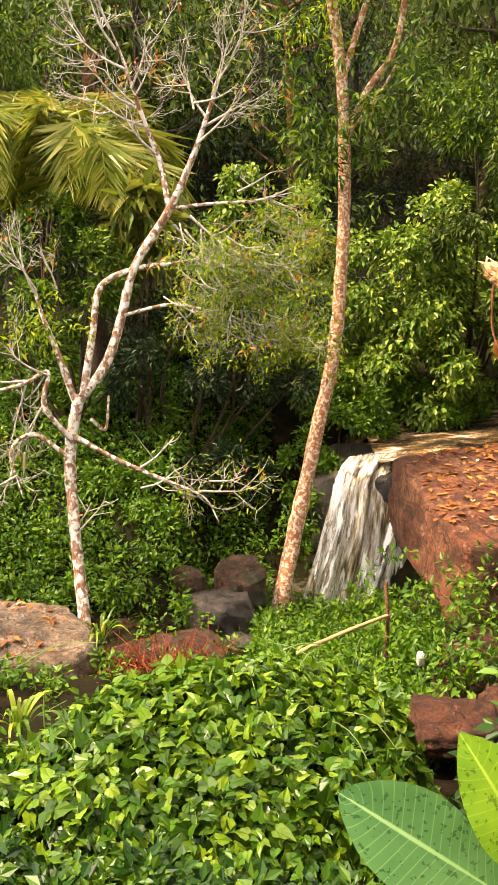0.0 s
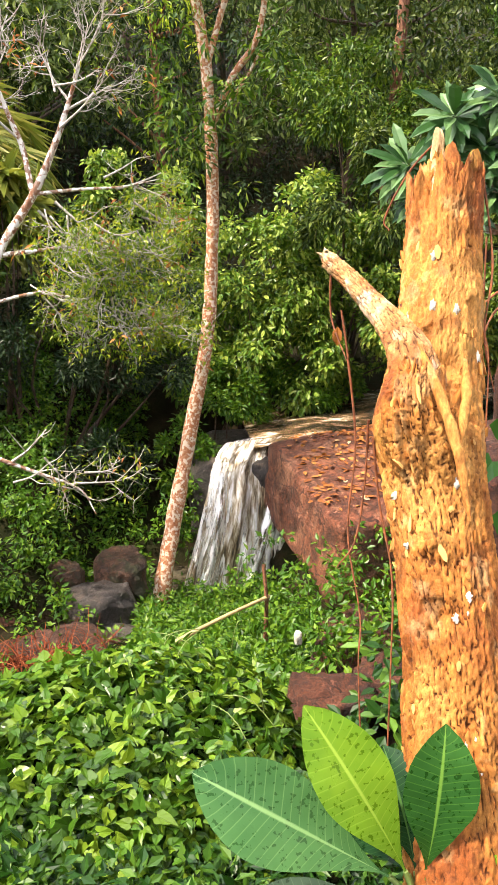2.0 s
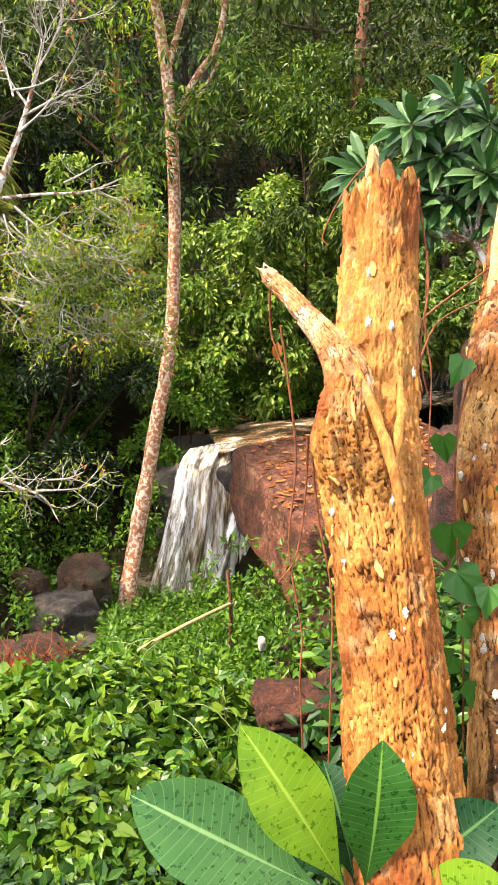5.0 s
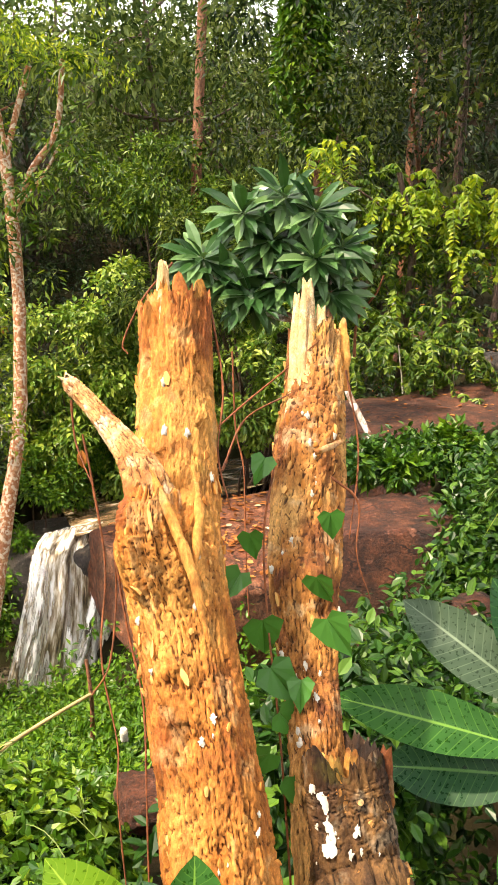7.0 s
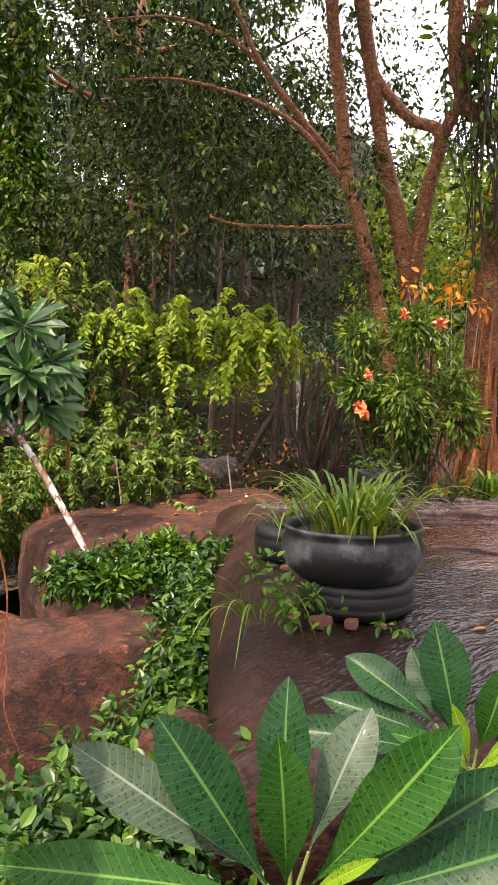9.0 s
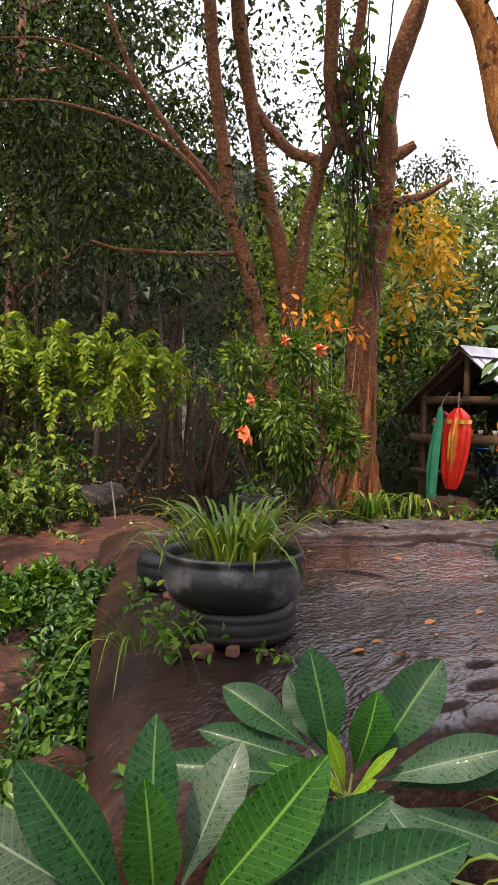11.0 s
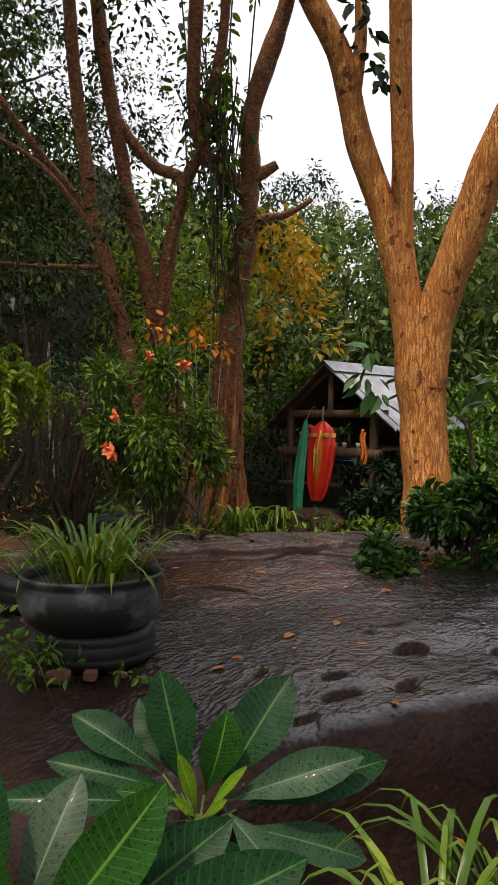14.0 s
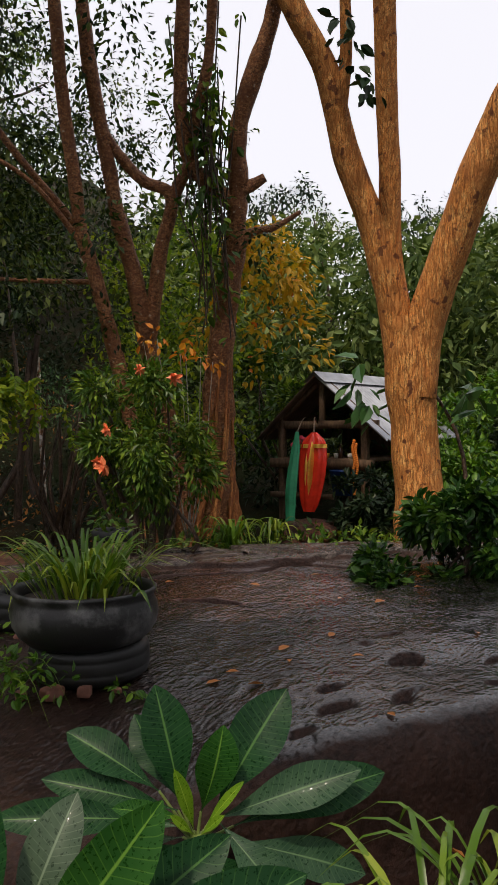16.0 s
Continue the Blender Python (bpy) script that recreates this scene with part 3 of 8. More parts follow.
def terrace_geo():
    """A slab laid like a cloth over a block: fine on top, turned down at the sides."""
    nu, nv = 320, 420
    u_, v_ = np.meshgrid(np.linspace(-1.22, 1.22, nu), np.linspace(-1.22, 1.22, nv), indexing="ij")
    over = np.maximum(np.maximum(np.abs(u_), np.abs(v_)) - 1, 0)
    a = 4.85 + 2.2 * np.clip(u_, -1, 1)
    b = 3.8 + 3.5 * np.clip(v_, -1, 1)
    pp = np.stack([a, b, 0 * a], -1).reshape(-1, 3)
    shape = a.shape
    f = lambda k, o, s: fbm(pp * k, o, s).reshape(shape)
    edge = np.minimum((2.2 - np.abs(a - 4.85)) * (1 + smooth(0.9, 1.5, b)), 3.5 - np.abs(b - 3.8))
    round_off = 0.3 * (1 - np.sqrt(np.clip(1 - (1 - np.clip(edge / 0.42, 0, 1)) ** 2, 0, 1)))
    lift = f(0.6, 3, 11) * 0.07 + f(2.5, 3, 12) * 0.022 + f(7, 3, 13) * 0.004 + f(15, 2, 14) * 0.003 + f(34, 1, 16) * 0.0035
    lift = lift - np.abs(f(3.4, 3, 15)) * 0.014
    # pits and slots worn into the top: along, across, half length, half width, turn, depth
    for pa, pb, hl, hw, ang, depth in PITS:
        hl, hw = hl * 0.8, hw * 0.72
        c, s = math.cos(ang), math.sin(ang)
        da, db = a - pa, b - pb
        e = ((da * c + db * s) / hl) ** 2 + ((db * c - da * s) / hw) ** 2
        e = e * (1 + 0.5 * np.sin(9 * a + 5 * b)) * (1 + 0.35 * np.sin(31 * b + pa * 9))
        lift = lift - depth * 0.95 * np.exp(-(e * 1.5) ** 2)
    # a shallow step and long cracks near the far side
    lift = lift + 0.05 * smooth(6.2, 6.28, a + 0.1 * np.sin(b * 3) + 0.04 * np.sin(b * 11))
    for k, (c0, amp) in enumerate(((6.55, 0.1), (6.02, 0.07), (6.8, 0.05))):
        lift = lift - 0.07 * np.exp(-((a - c0 - amp * np.sin(b * 2.3 + k) - 0.06 * np.sin(b * 7)) / 0.03) ** 2) * smooth(1.2, 2, b)
    w = a[..., None] * AX + b[..., None] * BX
    w[..., 2] = -0.9 + lift - round_off - over / 0.22 * 1.5
    # the sides bulge and lean
    side = (fbm(w.reshape(-1, 3) * 1.1, 4, 2) * 0.2 + fbm(w.reshape(-1, 3) * 4, 3, 6) * 0.05).reshape(shape) - 0.22 * over / 0.22
    # the near left corner swells into a rounded brow
    lift_ = 0.16 * np.exp(-((a - 2.95) / 0.5) ** 2 - ((b - 0.75) / 0.6) ** 2)
    w[..., 2] -= lift_
    out = ((a - 4.85) / 2.2)[..., None] ** 9 * AX + ((b - 3.8) / 3.5)[..., None] ** 9 * BX
    w = w + out * (side * smooth(0, 0.06, over))[..., None]
    return Geo().grid(w)


PITS = [(3.45, 2.38, 0.12, 0.065, 1.2, 0.07), (3.83, 2.48, 0.09, 0.05, 1.4, 0.05), (3.21, 1.89, 0.09, 0.055, 1.5, 0.05), (3.03, 1.82, 0.08, 0.045, 1.4, 0.05), (2.88, 1.62, 0.09, 0.045, 1.5, 0.05),
        (3.02, 2.12, 0.1, 0.045, 0.9, 0.05), (3.24, 2.36, 0.05, 0.03, 0.9, 0.04), (3.72, 2.3, 0.05, 0.04, 1.5, 0.04), (3.85, 1.9, 0.07, 0.035, 1.5, 0.04), (3.6, 1.45, 0.06, 0.03, 1.3, 0.03),
        (2.98, 2.54, 0.11, 0.055, 1.3, 0.06), (5.03, 1.92, 0.27, 0.035, 2.43, 0.08), (3.3, 2.75, 0.07, 0.04, 1.2, 0.05), (3.05, 2.2, 0.05, 0.03, 1.0, 0.04), (3.4, 1.6, 0.04, 0.025, 1.5, 0.03), (4.3, 2.9, 0.08, 0.04, 1.4, 0.04)]
M_PUDDLE = shader("rain_water")[0]
M_PUDDLE.node_tree.nodes["Principled BSDF"].inputs["Base Color"].default_value = (0.015, 0.013, 0.011, 1)
M_PUDDLE.node_tree.nodes["Principled BSDF"].inputs["Roughness"].default_value = 0.04
bumped(M_PUDDLE.node_tree, M_PUDDLE.node_tree.nodes["Principled BSDF"], noise_tex(M_PUDDLE.node_tree, 30, 2), 1.0, 0.012)
slab_ = terrace_geo()
TOP = slab_.v[0].reshape(-1, 3)
terrace = single("rock_terrace", slab_, M_TERRACE, "broad rain-wet sandstone shelf with worn pits and cracks", "rock")
M_FLAG = rock_material("pale_wet_flagstone", (0.085, 0.066, 0.058), (0.15, 0.12, 0.105), (0.045, 0.03, 0.024), (0.12, 0.35), 2.2, 0.012)
for k, (a0, b0, ha, hb) in enumerate(((6.52, 1.75, 0.2, 0.42), (6.50, 2.62, 0.19, 0.38), (6.86, 2.2, 0.13, 0.4), (6.55, 3.42, 0.21, 0.36), (6.88, 3.1, 0.13, 0.42), (6.52, 4.2, 0.2, 0.36), (6.58, 0.95, 0.2, 0.3))):
    th = np.linspace(0, 2 * np.pi, 30, endpoint=False)
    sq = (np.abs(np.cos(th)) ** 5 + np.abs(np.sin(th)) ** 5) ** -0.2 * (1 + 0.07 * np.sin(3 * th + k) + 0.05 * np.sin(7 * th + 2 * k))
    edge_ = lambda f, z: (a0 + ha * f * sq * np.cos(th) + 0.05 * np.sin(2 * th + k))[:, None] * AX + (b0 + hb * f * sq * np.sin(th))[:, None] * BX + UP * (z + 0.012 * np.sin(th + k)[:, None])
    g = Geo().grid(np.array([edge_(1.0, -1.0), edge_(1.0, -0.862), edge_(0.95, -0.847), edge_(0.6, -0.84), edge_(0.05, -0.845)]), loop=True)
    part("flagstone", g, M_FLAG, terrace, "pale wet flat stone")
for k in (2, 3, 4, 5, 10):
    pa, pb, hl, hw, ang, depth = PITS[k]
    th = np.linspace(0, 2 * np.pi, 26, endpoint=False)
    rr = 0.5 + 0.14 * np.sin(3 * th + k) + 0.1 * np.sin(5 * th)
    ca, cb = pa + (np.cos(th) * hl * math.cos(ang) - np.sin(th) * hw * math.sin(ang)) * rr, pb + (np.cos(th) * hl * math.sin(ang) + np.sin(th) * hw * math.cos(ang)) * rr
    mid_ = pa * AX + pb * BX
    hit_ = min(((p - mid_)[:2] @ (p - mid_)[:2], p[2]) for p in TOP)[1]
    ring = ca[:, None] * AX + cb[:, None] * BX + UP * (hit_ + depth * 0.25)
    g = Geo().grid(np.array([ring - UP * 0.01, ring]), loop=True)
    g.add(np.vstack([ring, ring.mean(0)]), np.stack([np.arange(26), np.roll(np.arange(26), -1), np.full(26, 26)], 1))
    single("rain_puddle", g, M_PUDDLE, "small glinting rain puddle in a worn pit", "puddle", "puddles on the terrace")
rock("rock_ledge", (3.3, 0.3, -1.98), (0.9, 0.7, 0.55), M_TERRACE, "lower wet sandstone ledge at the terrace's foot", 12, seed=21, power=5, amp=0.16)
rock("rock_slab", (4.40, 5.85, -1.62), (1.28, 0.85, 0.6), M_SLAB, "long flat red-brown sandstone slab strewn with petals", -14, seed=3, power=7, amp=0.07, cuts=34, ledges=0.05, facets=4, tilt=(0.07, 0.02))
rock("rock_slab", (2.60, 4.24, -1.80), (0.52, 0.42, 0.5), M_SLAB, "red-brown sandstone block with a steep bare face", -25, seed=4, power=9, amp=0.08, cuts=34, facets=5, tilt=(0.05, 0.06))
rock("boulder", (3.72, 10.05, -4.02), (1.6, 1.42, 0.60), M_BOULDER, "huge red sandstone boulder with fallen leaves on its flat top", 9, seed=5, power=14, amp=0.07, cuts=44, ledges=0.05, facets=4, tilt=(0.03, 0.13))
rock("boulder", (2.35, 6.85, -4.34), (0.62, 0.5, 0.3), M_SLAB, "weathered brown rock under the great boulder", 20, seed=6, amp=0.3, power=6, facets=14, ledges=0.06)
rock("boulder", (1.5, 5.22, -3.74), (0.32, 0.26, 0.14), M_SLAB, "low reddish brown rock among creepers", -8, seed=7, amp=0.3, power=6, facets=14, ledges=0.04)
rock("boulder", (2.1, 5.6, -3.95), (0.32, 0.3, 0.22), M_SLAB, "brown rock overgrown by creepers", 10, seed=8, amp=0.3, power=6, facets=14)
rock("boulder", (-2.7, 8.2, -5.0), (0.95, 0.8, 0.55), M_PALEROCK, "broad tan boulder strewn with dry leaves", 15, seed=9, amp=0.16, power=5, facets=16)
rock("boulder", (-2.45, 7.2, -5.0), (0.35, 0.3, 0.25), M_PALEROCK, "small tan boulder in the scrub", 35, seed=10, amp=0.2, power=3)
rock("boulder", (-0.38, 9.7, -5.3), (0.47, 0.4, 0.36), M_BLACKROCK, "dark wet boulder beside the pool", 20, seed=12, amp=0.26, power=7, facets=16)
rock("boulder", (-0.12, 10.25, -5.0), (0.34, 0.3, 0.26), M_BROWNROCK, "rounded red-brown rock behind the dark boulder", 0, seed=13, amp=0.26, power=7, facets=16)
rock("boulder", (-0.80, 10.0, -5.0), (0.22, 0.24, 0.26), M_BROWNROCK, "upright brown stone in the creepers", 10, seed=14, amp=0.26, power=7, facets=16)
rock("boulder", (-1.5, 9.3, -5.2), (0.2, 0.2, 0.12), M_SLAB, "small brown stone on the bank", 10, seed=15, amp=0.2, power=5, facets=14)
rock("boulder", (-0.15, 9.1, -5.55), (0.4, 0.4, 0.3), M_BLACKROCK, "dark rock in the stream bed", 50, seed=16, amp=0.2, power=5, facets=14)
rock("boulder", (2.33, 2.78, -1.55), (0.2, 0.18, 0.2), M_SLAB, "small red-brown rock wedged by the terrace", 10, seed=17, amp=0.15, power=4)
rock("boulder", (2.12, 2.45, -1.72), (0.18, 0.18, 0.2), M_SLAB, "red-brown rock among creepers", 30, seed=18, amp=0.2, power=4)
rock("flat_stone", (8.45, 4.45, -1.03), (0.5, 0.35, 0.17), M_SLAB, "flat mossy stone at the shrine's foot", 25, seed=19, amp=0.15, power=4)
rock("boulder", (6.6, 8.4, -1.2), (0.5, 0.4, 0.3), M_BLACKROCK, "mossy dark rock in the hollow", 25, seed=22, amp=0.2, power=3)
rock("boulder", (6.3, 9.6, -1.0), (0.4, 0.35, 0.3), M_SLAB, "brown rock half sunk in the hollow", 5, seed=23, amp=0.2, power=3)
rock("earth_bank", (-1.1, 8.2, -5.35), (1.1, 0.9, 0.4), M_EARTH, "bare bank of red-brown earth", 0, seed=24, amp=0.2, power=3)
# the stream's own rock: bed above the fall, lip and wall behind the water
rock("stream_rock", (2.35, 12.35, -4.75), (1.45, 1.15, 0.9), M_BLACKROCK, "dark rock step over which the stream falls", 8, seed=25, amp=0.1, power=6, cuts=30)
rock("stream_rock", (4.2, 13.2, -4.3), (1.2, 0.9, 0.5), M_BLACKROCK, "low wet rock in the upper stream", 10, seed=26, amp=0.15, power=4)
rock("stream_rock", (2.35, 11.55, -3.87), (0.28, 0.16, 0.09), M_SLAB, "brown rock lapped by water above the fall", -12, seed=27, amp=0.2, power=3)
rock("stream_rock", (2.9, 12.3, -3.8), (0.35, 0.2, 0.1), M_SLAB, "brown rock lapped by water above the fall", 20, seed=28, amp=0.2, power=3)


# ---- water ----
def water_material(name, foam, tint, dark, scale, stretch, open_part, rough=0.25, steps=None, flow=False):
    m, nt, bsdf = shader(name)
    if flow:
        mp = node(nt, "ShaderNodeMapping", Vector=nt.nodes.new("ShaderNodeUVMap").outputs["UV"], Scale=stretch)
        st = node(nt, "ShaderNodeTexNoise", Vector=mp.outputs["Vector"], Scale=scale, Detail=6, Roughness=0.62).outputs["Fac"]
        wide = node(nt, "ShaderNodeTexNoise", Vector=mp.outputs["Vector"], Scale=scale * 0.3, Detail=3, Roughness=0.5).outputs["Fac"]
    else:
        st = noise_tex(nt, scale, 6, 0.68, stretch)
        wide = noise_tex(nt, scale * 0.22, 3, 0.5, stretch)
    col = ramp(nt, mixed(nt, 0.45, st, wide), steps or [(0.41, dark), (0.48, tint), (0.57, foam)])
    nt.links.new(col, bsdf.inputs["Base Color"])
    bsdf.inputs["Roughness"].default_value = rough
    bumped(nt, bsdf, st, 0.8, 0.04)
    if open_part:
        cut = ramp(nt, st, [(open_part - 0.05, (0,) * 3), (open_part + 0.04, (1,) * 3)])
        nt.links.new(cut, bsdf.inputs["Alpha"])
    return m


M_FALL = water_material("falling_water", None, None, None, 26, (1.0, 0.15, 1), 0, 0.3, [(0.37, (0.03, 0.024, 0.018)), (0.44, (0.20, 0.14, 0.07)), (0.50, (0.52, 0.44, 0.32)), (0.57, (0.88, 0.86, 0.82))], True)
M_SPRAY = water_material("white_spray", (0.92, 0.91, 0.89), (0.7, 0.66, 0.6), (0.35, 0.31, 0.25), 24, (1.0, 0.14, 1), 0.5, 0.5, None, True)
M_STREAM = water_material("running_stream", None, None, None, 3.4, (0.7, 1.9, 1.0), 0, 0.1, [(0.45, (0.03, 0.025, 0.018)), (0.52, (0.14, 0.085, 0.04)), (0.57, (0.4, 0.3, 0.18)), (0.61, (0.85, 0.82, 0.76))])
M_POOL = water_material("still_pool", (0.3, 0.26, 0.18), (0.06, 0.05, 0.03), (0.03, 0.026, 0.018), 2.0, (1, 1, 1), 0, 0.08)


def fall_sheet(x0, x1, y_lip, z_top, z_foot, throw, seed, wob=0.05, run=0.5):
    """A curtain of water that runs over the lip and drops away from the rock."""
    nu, nv = 70, 60
    g = np.zeros((nv, nu, 3))
    H = z_top - z_foot
    for j, s in enumerate(np.linspace(0, 1, nu)):
        lobe = 0.10 * math.sin(s * 8 + seed) + 0.05 * math.sin(s * 19 + seed * 2)
        drop = 0.08 * (0.5 + 0.5 * math.sin(s * 6.5 + seed * 1.7))
        x = x0 + (x1 - x0) * s
        back, fan = 0.55 - 0.1 * s, 0.5 * (1 - s) + 0.1 * s
        q = spline([(x + back * run, y_lip + run, z_top + 0.17), (x + 0.12, y_lip + 0.3 + lobe, z_top + 0.05 - drop * 0.3), (x, y_lip + lobe, z_top - 0.1 - drop), (x - fan * 0.25, y_lip - throw * 0.5 + lobe, z_top - 0.3 * H),
                    (x - fan * 0.6, y_lip - throw * 0.82 + lobe * 0.6, z_top - 0.62 * H), (x - fan, y_lip - throw + lobe * 0.4, z_foot)], nv)
        g[:, j] = q
        g[:, j, 1] += 0.25 * (s - 0.5)
    flat = g.reshape(-1, 3)
    flat[:, 1] -= wob * 1.6 * fbm(flat * np.array([7, 4, 0.9]), 3, seed) + 0.02 * vnoise(flat * np.array([20, 8, 1.2]), seed)
    along = np.linspace(0, H + run, nv)[:, None] + 0.2 * seed + np.zeros((1, nu))
    across = np.linspace(0, x1 - x0, nu)[None, :] + 3.0 * seed + np.zeros((nv, 1))
    return Geo().grid(flat.reshape(nv, nu, 3), np.stack([across, along], -1))


fall = thing("waterfall", (1.3, 10.8, -5.5), "white and tea-brown waterfall dropping over a dark rock step", "waterfall", kind="structure")
part("curtain", fall_sheet(1.22, 2.15, 11.2, -3.82, -5.5, 0.62, 1), M_FALL, fall, "streaked white and brown falling water")
part("curtain", fall_sheet(1.2, 1.72, 11.14, -3.80, -5.5, 0.72, 2), M_SPRAY, fall, "white streaked falling water")
part("curtain", fall_sheet(2.02, 2.28, 11.05, -4.1, -5.45, 0.5, 3, 0.03, 0.4), M_SPRAY, fall, "narrow white side chute")
sx, sy = np.meshgrid(np.linspace(1.9, 7.5, 70), np.linspace(-0.95, 0.95, 30))
sp = np.stack([sx, 12.15 + 0.32 * (sx - 1.2) + sy, -3.75 + 0.07 * (sx - 1.2) + 0 * sx], -1)
sp[..., 2] += (fbm(sp.reshape(-1, 3) * np.array([1.5, 3, 1]), 3, 8) * 0.06).reshape(sx.shape)
single("stream_water", Geo().grid(sp), M_STREAM, "shallow tea-brown stream with white ripples", "stream", kind="structure")
px, py = np.meshgrid(np.linspace(-0.7, 1.9, 40), np.linspace(8.9, 11.5, 20))
pool_p = np.stack([px, py, 0 * px - 5.5], -1)
single("pool_water", Geo().grid(pool_p), M_POOL, "dark brown pool below the waterfall", "pool", kind="structure")


# ---- leaves ----
def leaf_shape(kind):
    """One leaf, 1 long along y, its face towards z: vertices and triangles."""
    if kind == "slim":
        return np.array([(0, 0, 0), (0.17, 0.45, 0.06), (-0.17, 0.45, 0.06), (0, 1, -0.08)]), np.array([(0, 1, 3), (0, 3, 2)])
    if kind == "oval":
        return (np.array([(0, 0, 0), (0.24, 0.28, 0.05), (0.22, 0.66, 0.04), (0, 1, -0.1), (-0.22, 0.66, 0.04), (-0.24, 0.28, 0.05)]),
                np.array([(0, 1, 2), (0, 2, 3), (0, 3, 4), (0, 4, 5)]))
    if kind == "broad":
        v = [(0, 0, 0), (0.06, 0.15, 0.02), (0.13, 0.5, 0.05), (0.1, 0.78, 0.03), (0, 1, -0.08), (-0.1, 0.78, 0.03), (-0.13, 0.5, 0.05), (-0.06, 0.15, 0.02), (0, 0.5, 0.0), (0, 0.78, -0.02)]
        return np.array(v), np.array([(0, 1, 8), (1, 2, 8), (2, 3, 9), (2, 9, 8), (3, 4, 9), (4, 5, 9), (5, 6, 9), (6, 8, 9), (6, 7, 8), (7, 0, 8)])
    if kind == "small":
        return np.array([(0, 0, 0), (0.25, 0.42, 0.06), (-0.25, 0.42, 0.06), (0, 1, -0.08)]), np.array([(0, 1, 3), (0, 3, 2)])
    if kind == "needle":
        return np.array([(-0.012, 0, 0), (0.012, 0, 0), (0.034, 0.4, 0.02), (0, 1, -0.18), (-0.034, 0.4, 0.02)]), np.array([(0, 1, 2), (0, 2, 4), (2, 3, 4)])
    if kind in ("lobed", "heart"):
        if kind == "lobed":
            v = [(0, 0.06, 0), (0.2, -0.06, 0.03), (0.42, 0.12, 0.04), (0.33, 0.36, 0.06), (0.29, 0.52, 0.04), (0.15, 0.7, 0.03), (0, 1, -0.12)]
        else:
            v = [(0, 0.1, 0), (0.2, -0.04, 0.05), (0.42, 0.08, 0.06), (0.47, 0.3, 0.08), (0.36, 0.56, 0.06), (0.17, 0.8, 0.0), (0, 1, -0.12)]
        v += [(-x, y, z) for x, y, z in v[5:0:-1]]
        return np.array(v), np.array([(0, k, k + 1) for k in range(1, 11)])
    v = [(0, 0, 0), (0.1, 0.25, 0.03), (0.12, 0.55, 0.06), (0, 1, -0.12), (-0.12, 0.55, 0.06), (-0.1, 0.25, 0.03)]
    return np.array(v), np.array([(0, 1, 2), (0, 2, 3), (0, 3, 4), (0, 4, 5)])


def scatter(geo, kind, pos, along, face, size):
    """Leaves at pos, pointing along, facing face."""
    v, f = leaf_shape(kind)
    y = unit(along)
    x = unit(np.cross(y, face))
    z = np.cross(x, y)
    s = np.asarray(size, float).reshape(-1, 1, 1)
    p = pos[:, None, :] + s * (v[None, :, 0:1] * x[:, None] + v[None, :, 1:2] * y[:, None] + v[None, :, 2:3] * z[:, None])
    n = len(pos)
    geo.add(p.reshape(-1, 3), (f[None] + (np.arange(n) * len(v))[:, None, None]).reshape(-1, 3))
    return geo


def tufts(geo, kind, centres, radius, count, size, droop=0.35, lift=0.8, out_of=None):
    """Tufts of leaves round the centres, spread outwards and hanging a little."""
    centres = np.asarray(centres, float)
    n = len(centres) * count
    c = np.repeat(centres, count, 0)
    r = np.repeat(np.broadcast_to(radius, len(centres)), count)[:, None]
    d = unit(rng.normal(size=(n, 3)) + (0 if out_of is None else 0.8 * unit(c - out_of)))
    pos = c + d * r * rng.uniform(0.25, 1.0, (n, 1))
    along = d + rng.normal(size=(n, 3)) * 0.45 - UP * droop
    face = UP * lift + d * 0.5 + rng.normal(size=(n, 3)) * 0.4
    return scatter(geo, kind, pos, along, face, size * rng.uniform(0.6, 1.3, n))


def mound_points(centre, radii, n, seed, rough=0.22, low=-0.4, inner=0.3):
    """Points on and a little inside a lumpy ellipsoid."""
    d = unit(rng.normal(size=(n * 2, 3)))
    d = d[d[:, 2] > low][:n]
    k = 1 + rough * 1.6 * fbm(d * 1.9 + np.array(centre), 3, seed)
    return np.array(centre) + d * np.array(radii) * (k * (1 - inner * rng.random(len(d)) ** 3))[:, None]


def bush(name, label, blobs, material, kind="oval", size=0.12, tuft=0.22, count=16, droop=0.35, category="bush", group="", stems=True, seed=1, low=-0.4, rough=0.22, lumps=True):
    """A shrub: woody stems and a crown of tufts over lumpy mounds of (centre, radii, tufts)."""
    c0 = np.array(blobs[0][0], float)
    root = np.array([c0[0], c0[1], float(ground_height(c0[0], c0[1])) - 0.05])
    t = thing(name, root, label, category, group)
    g, w = Geo(), Geo()
    for i, (c, r, n) in enumerate(blobs):
        if lumps:
            r = np.array(r, float)
            m = max(6, n // 11)
            sub = mound_points(c, r * 0.86, m, seed + i, rough, low, 0.1)
            pts = np.concatenate([s + unit(rng.normal(size=(11, 3)) + 0.9 * unit((s - c) / r) + UP * 0.4) * (r.min() * rng.uniform(0.2, 0.36)) for s in sub])
        else:
            pts = mound_points(c, r, n, seed + i, rough, low)
        tufts(g, kind, pts, tuft, count, size, droop, 0.8, np.array(c))
        if stems:
            for k in range(4):
                tip = pts[rng.integers(len(pts))]
                mid = (root + tip) / 2 + rng.normal(size=3) * 0.15
                w.tube([root + rng.normal(size=3) * [0.1, 0.1, 0], mid, tip], [0.035, 0.022, 0.008], 5, 7)
    part("foliage", g, material, t, kind="stuff", shade=False)
    if stems:
        part("stem", w, M_BARK_DARK, t, kind="stuff")
    return t


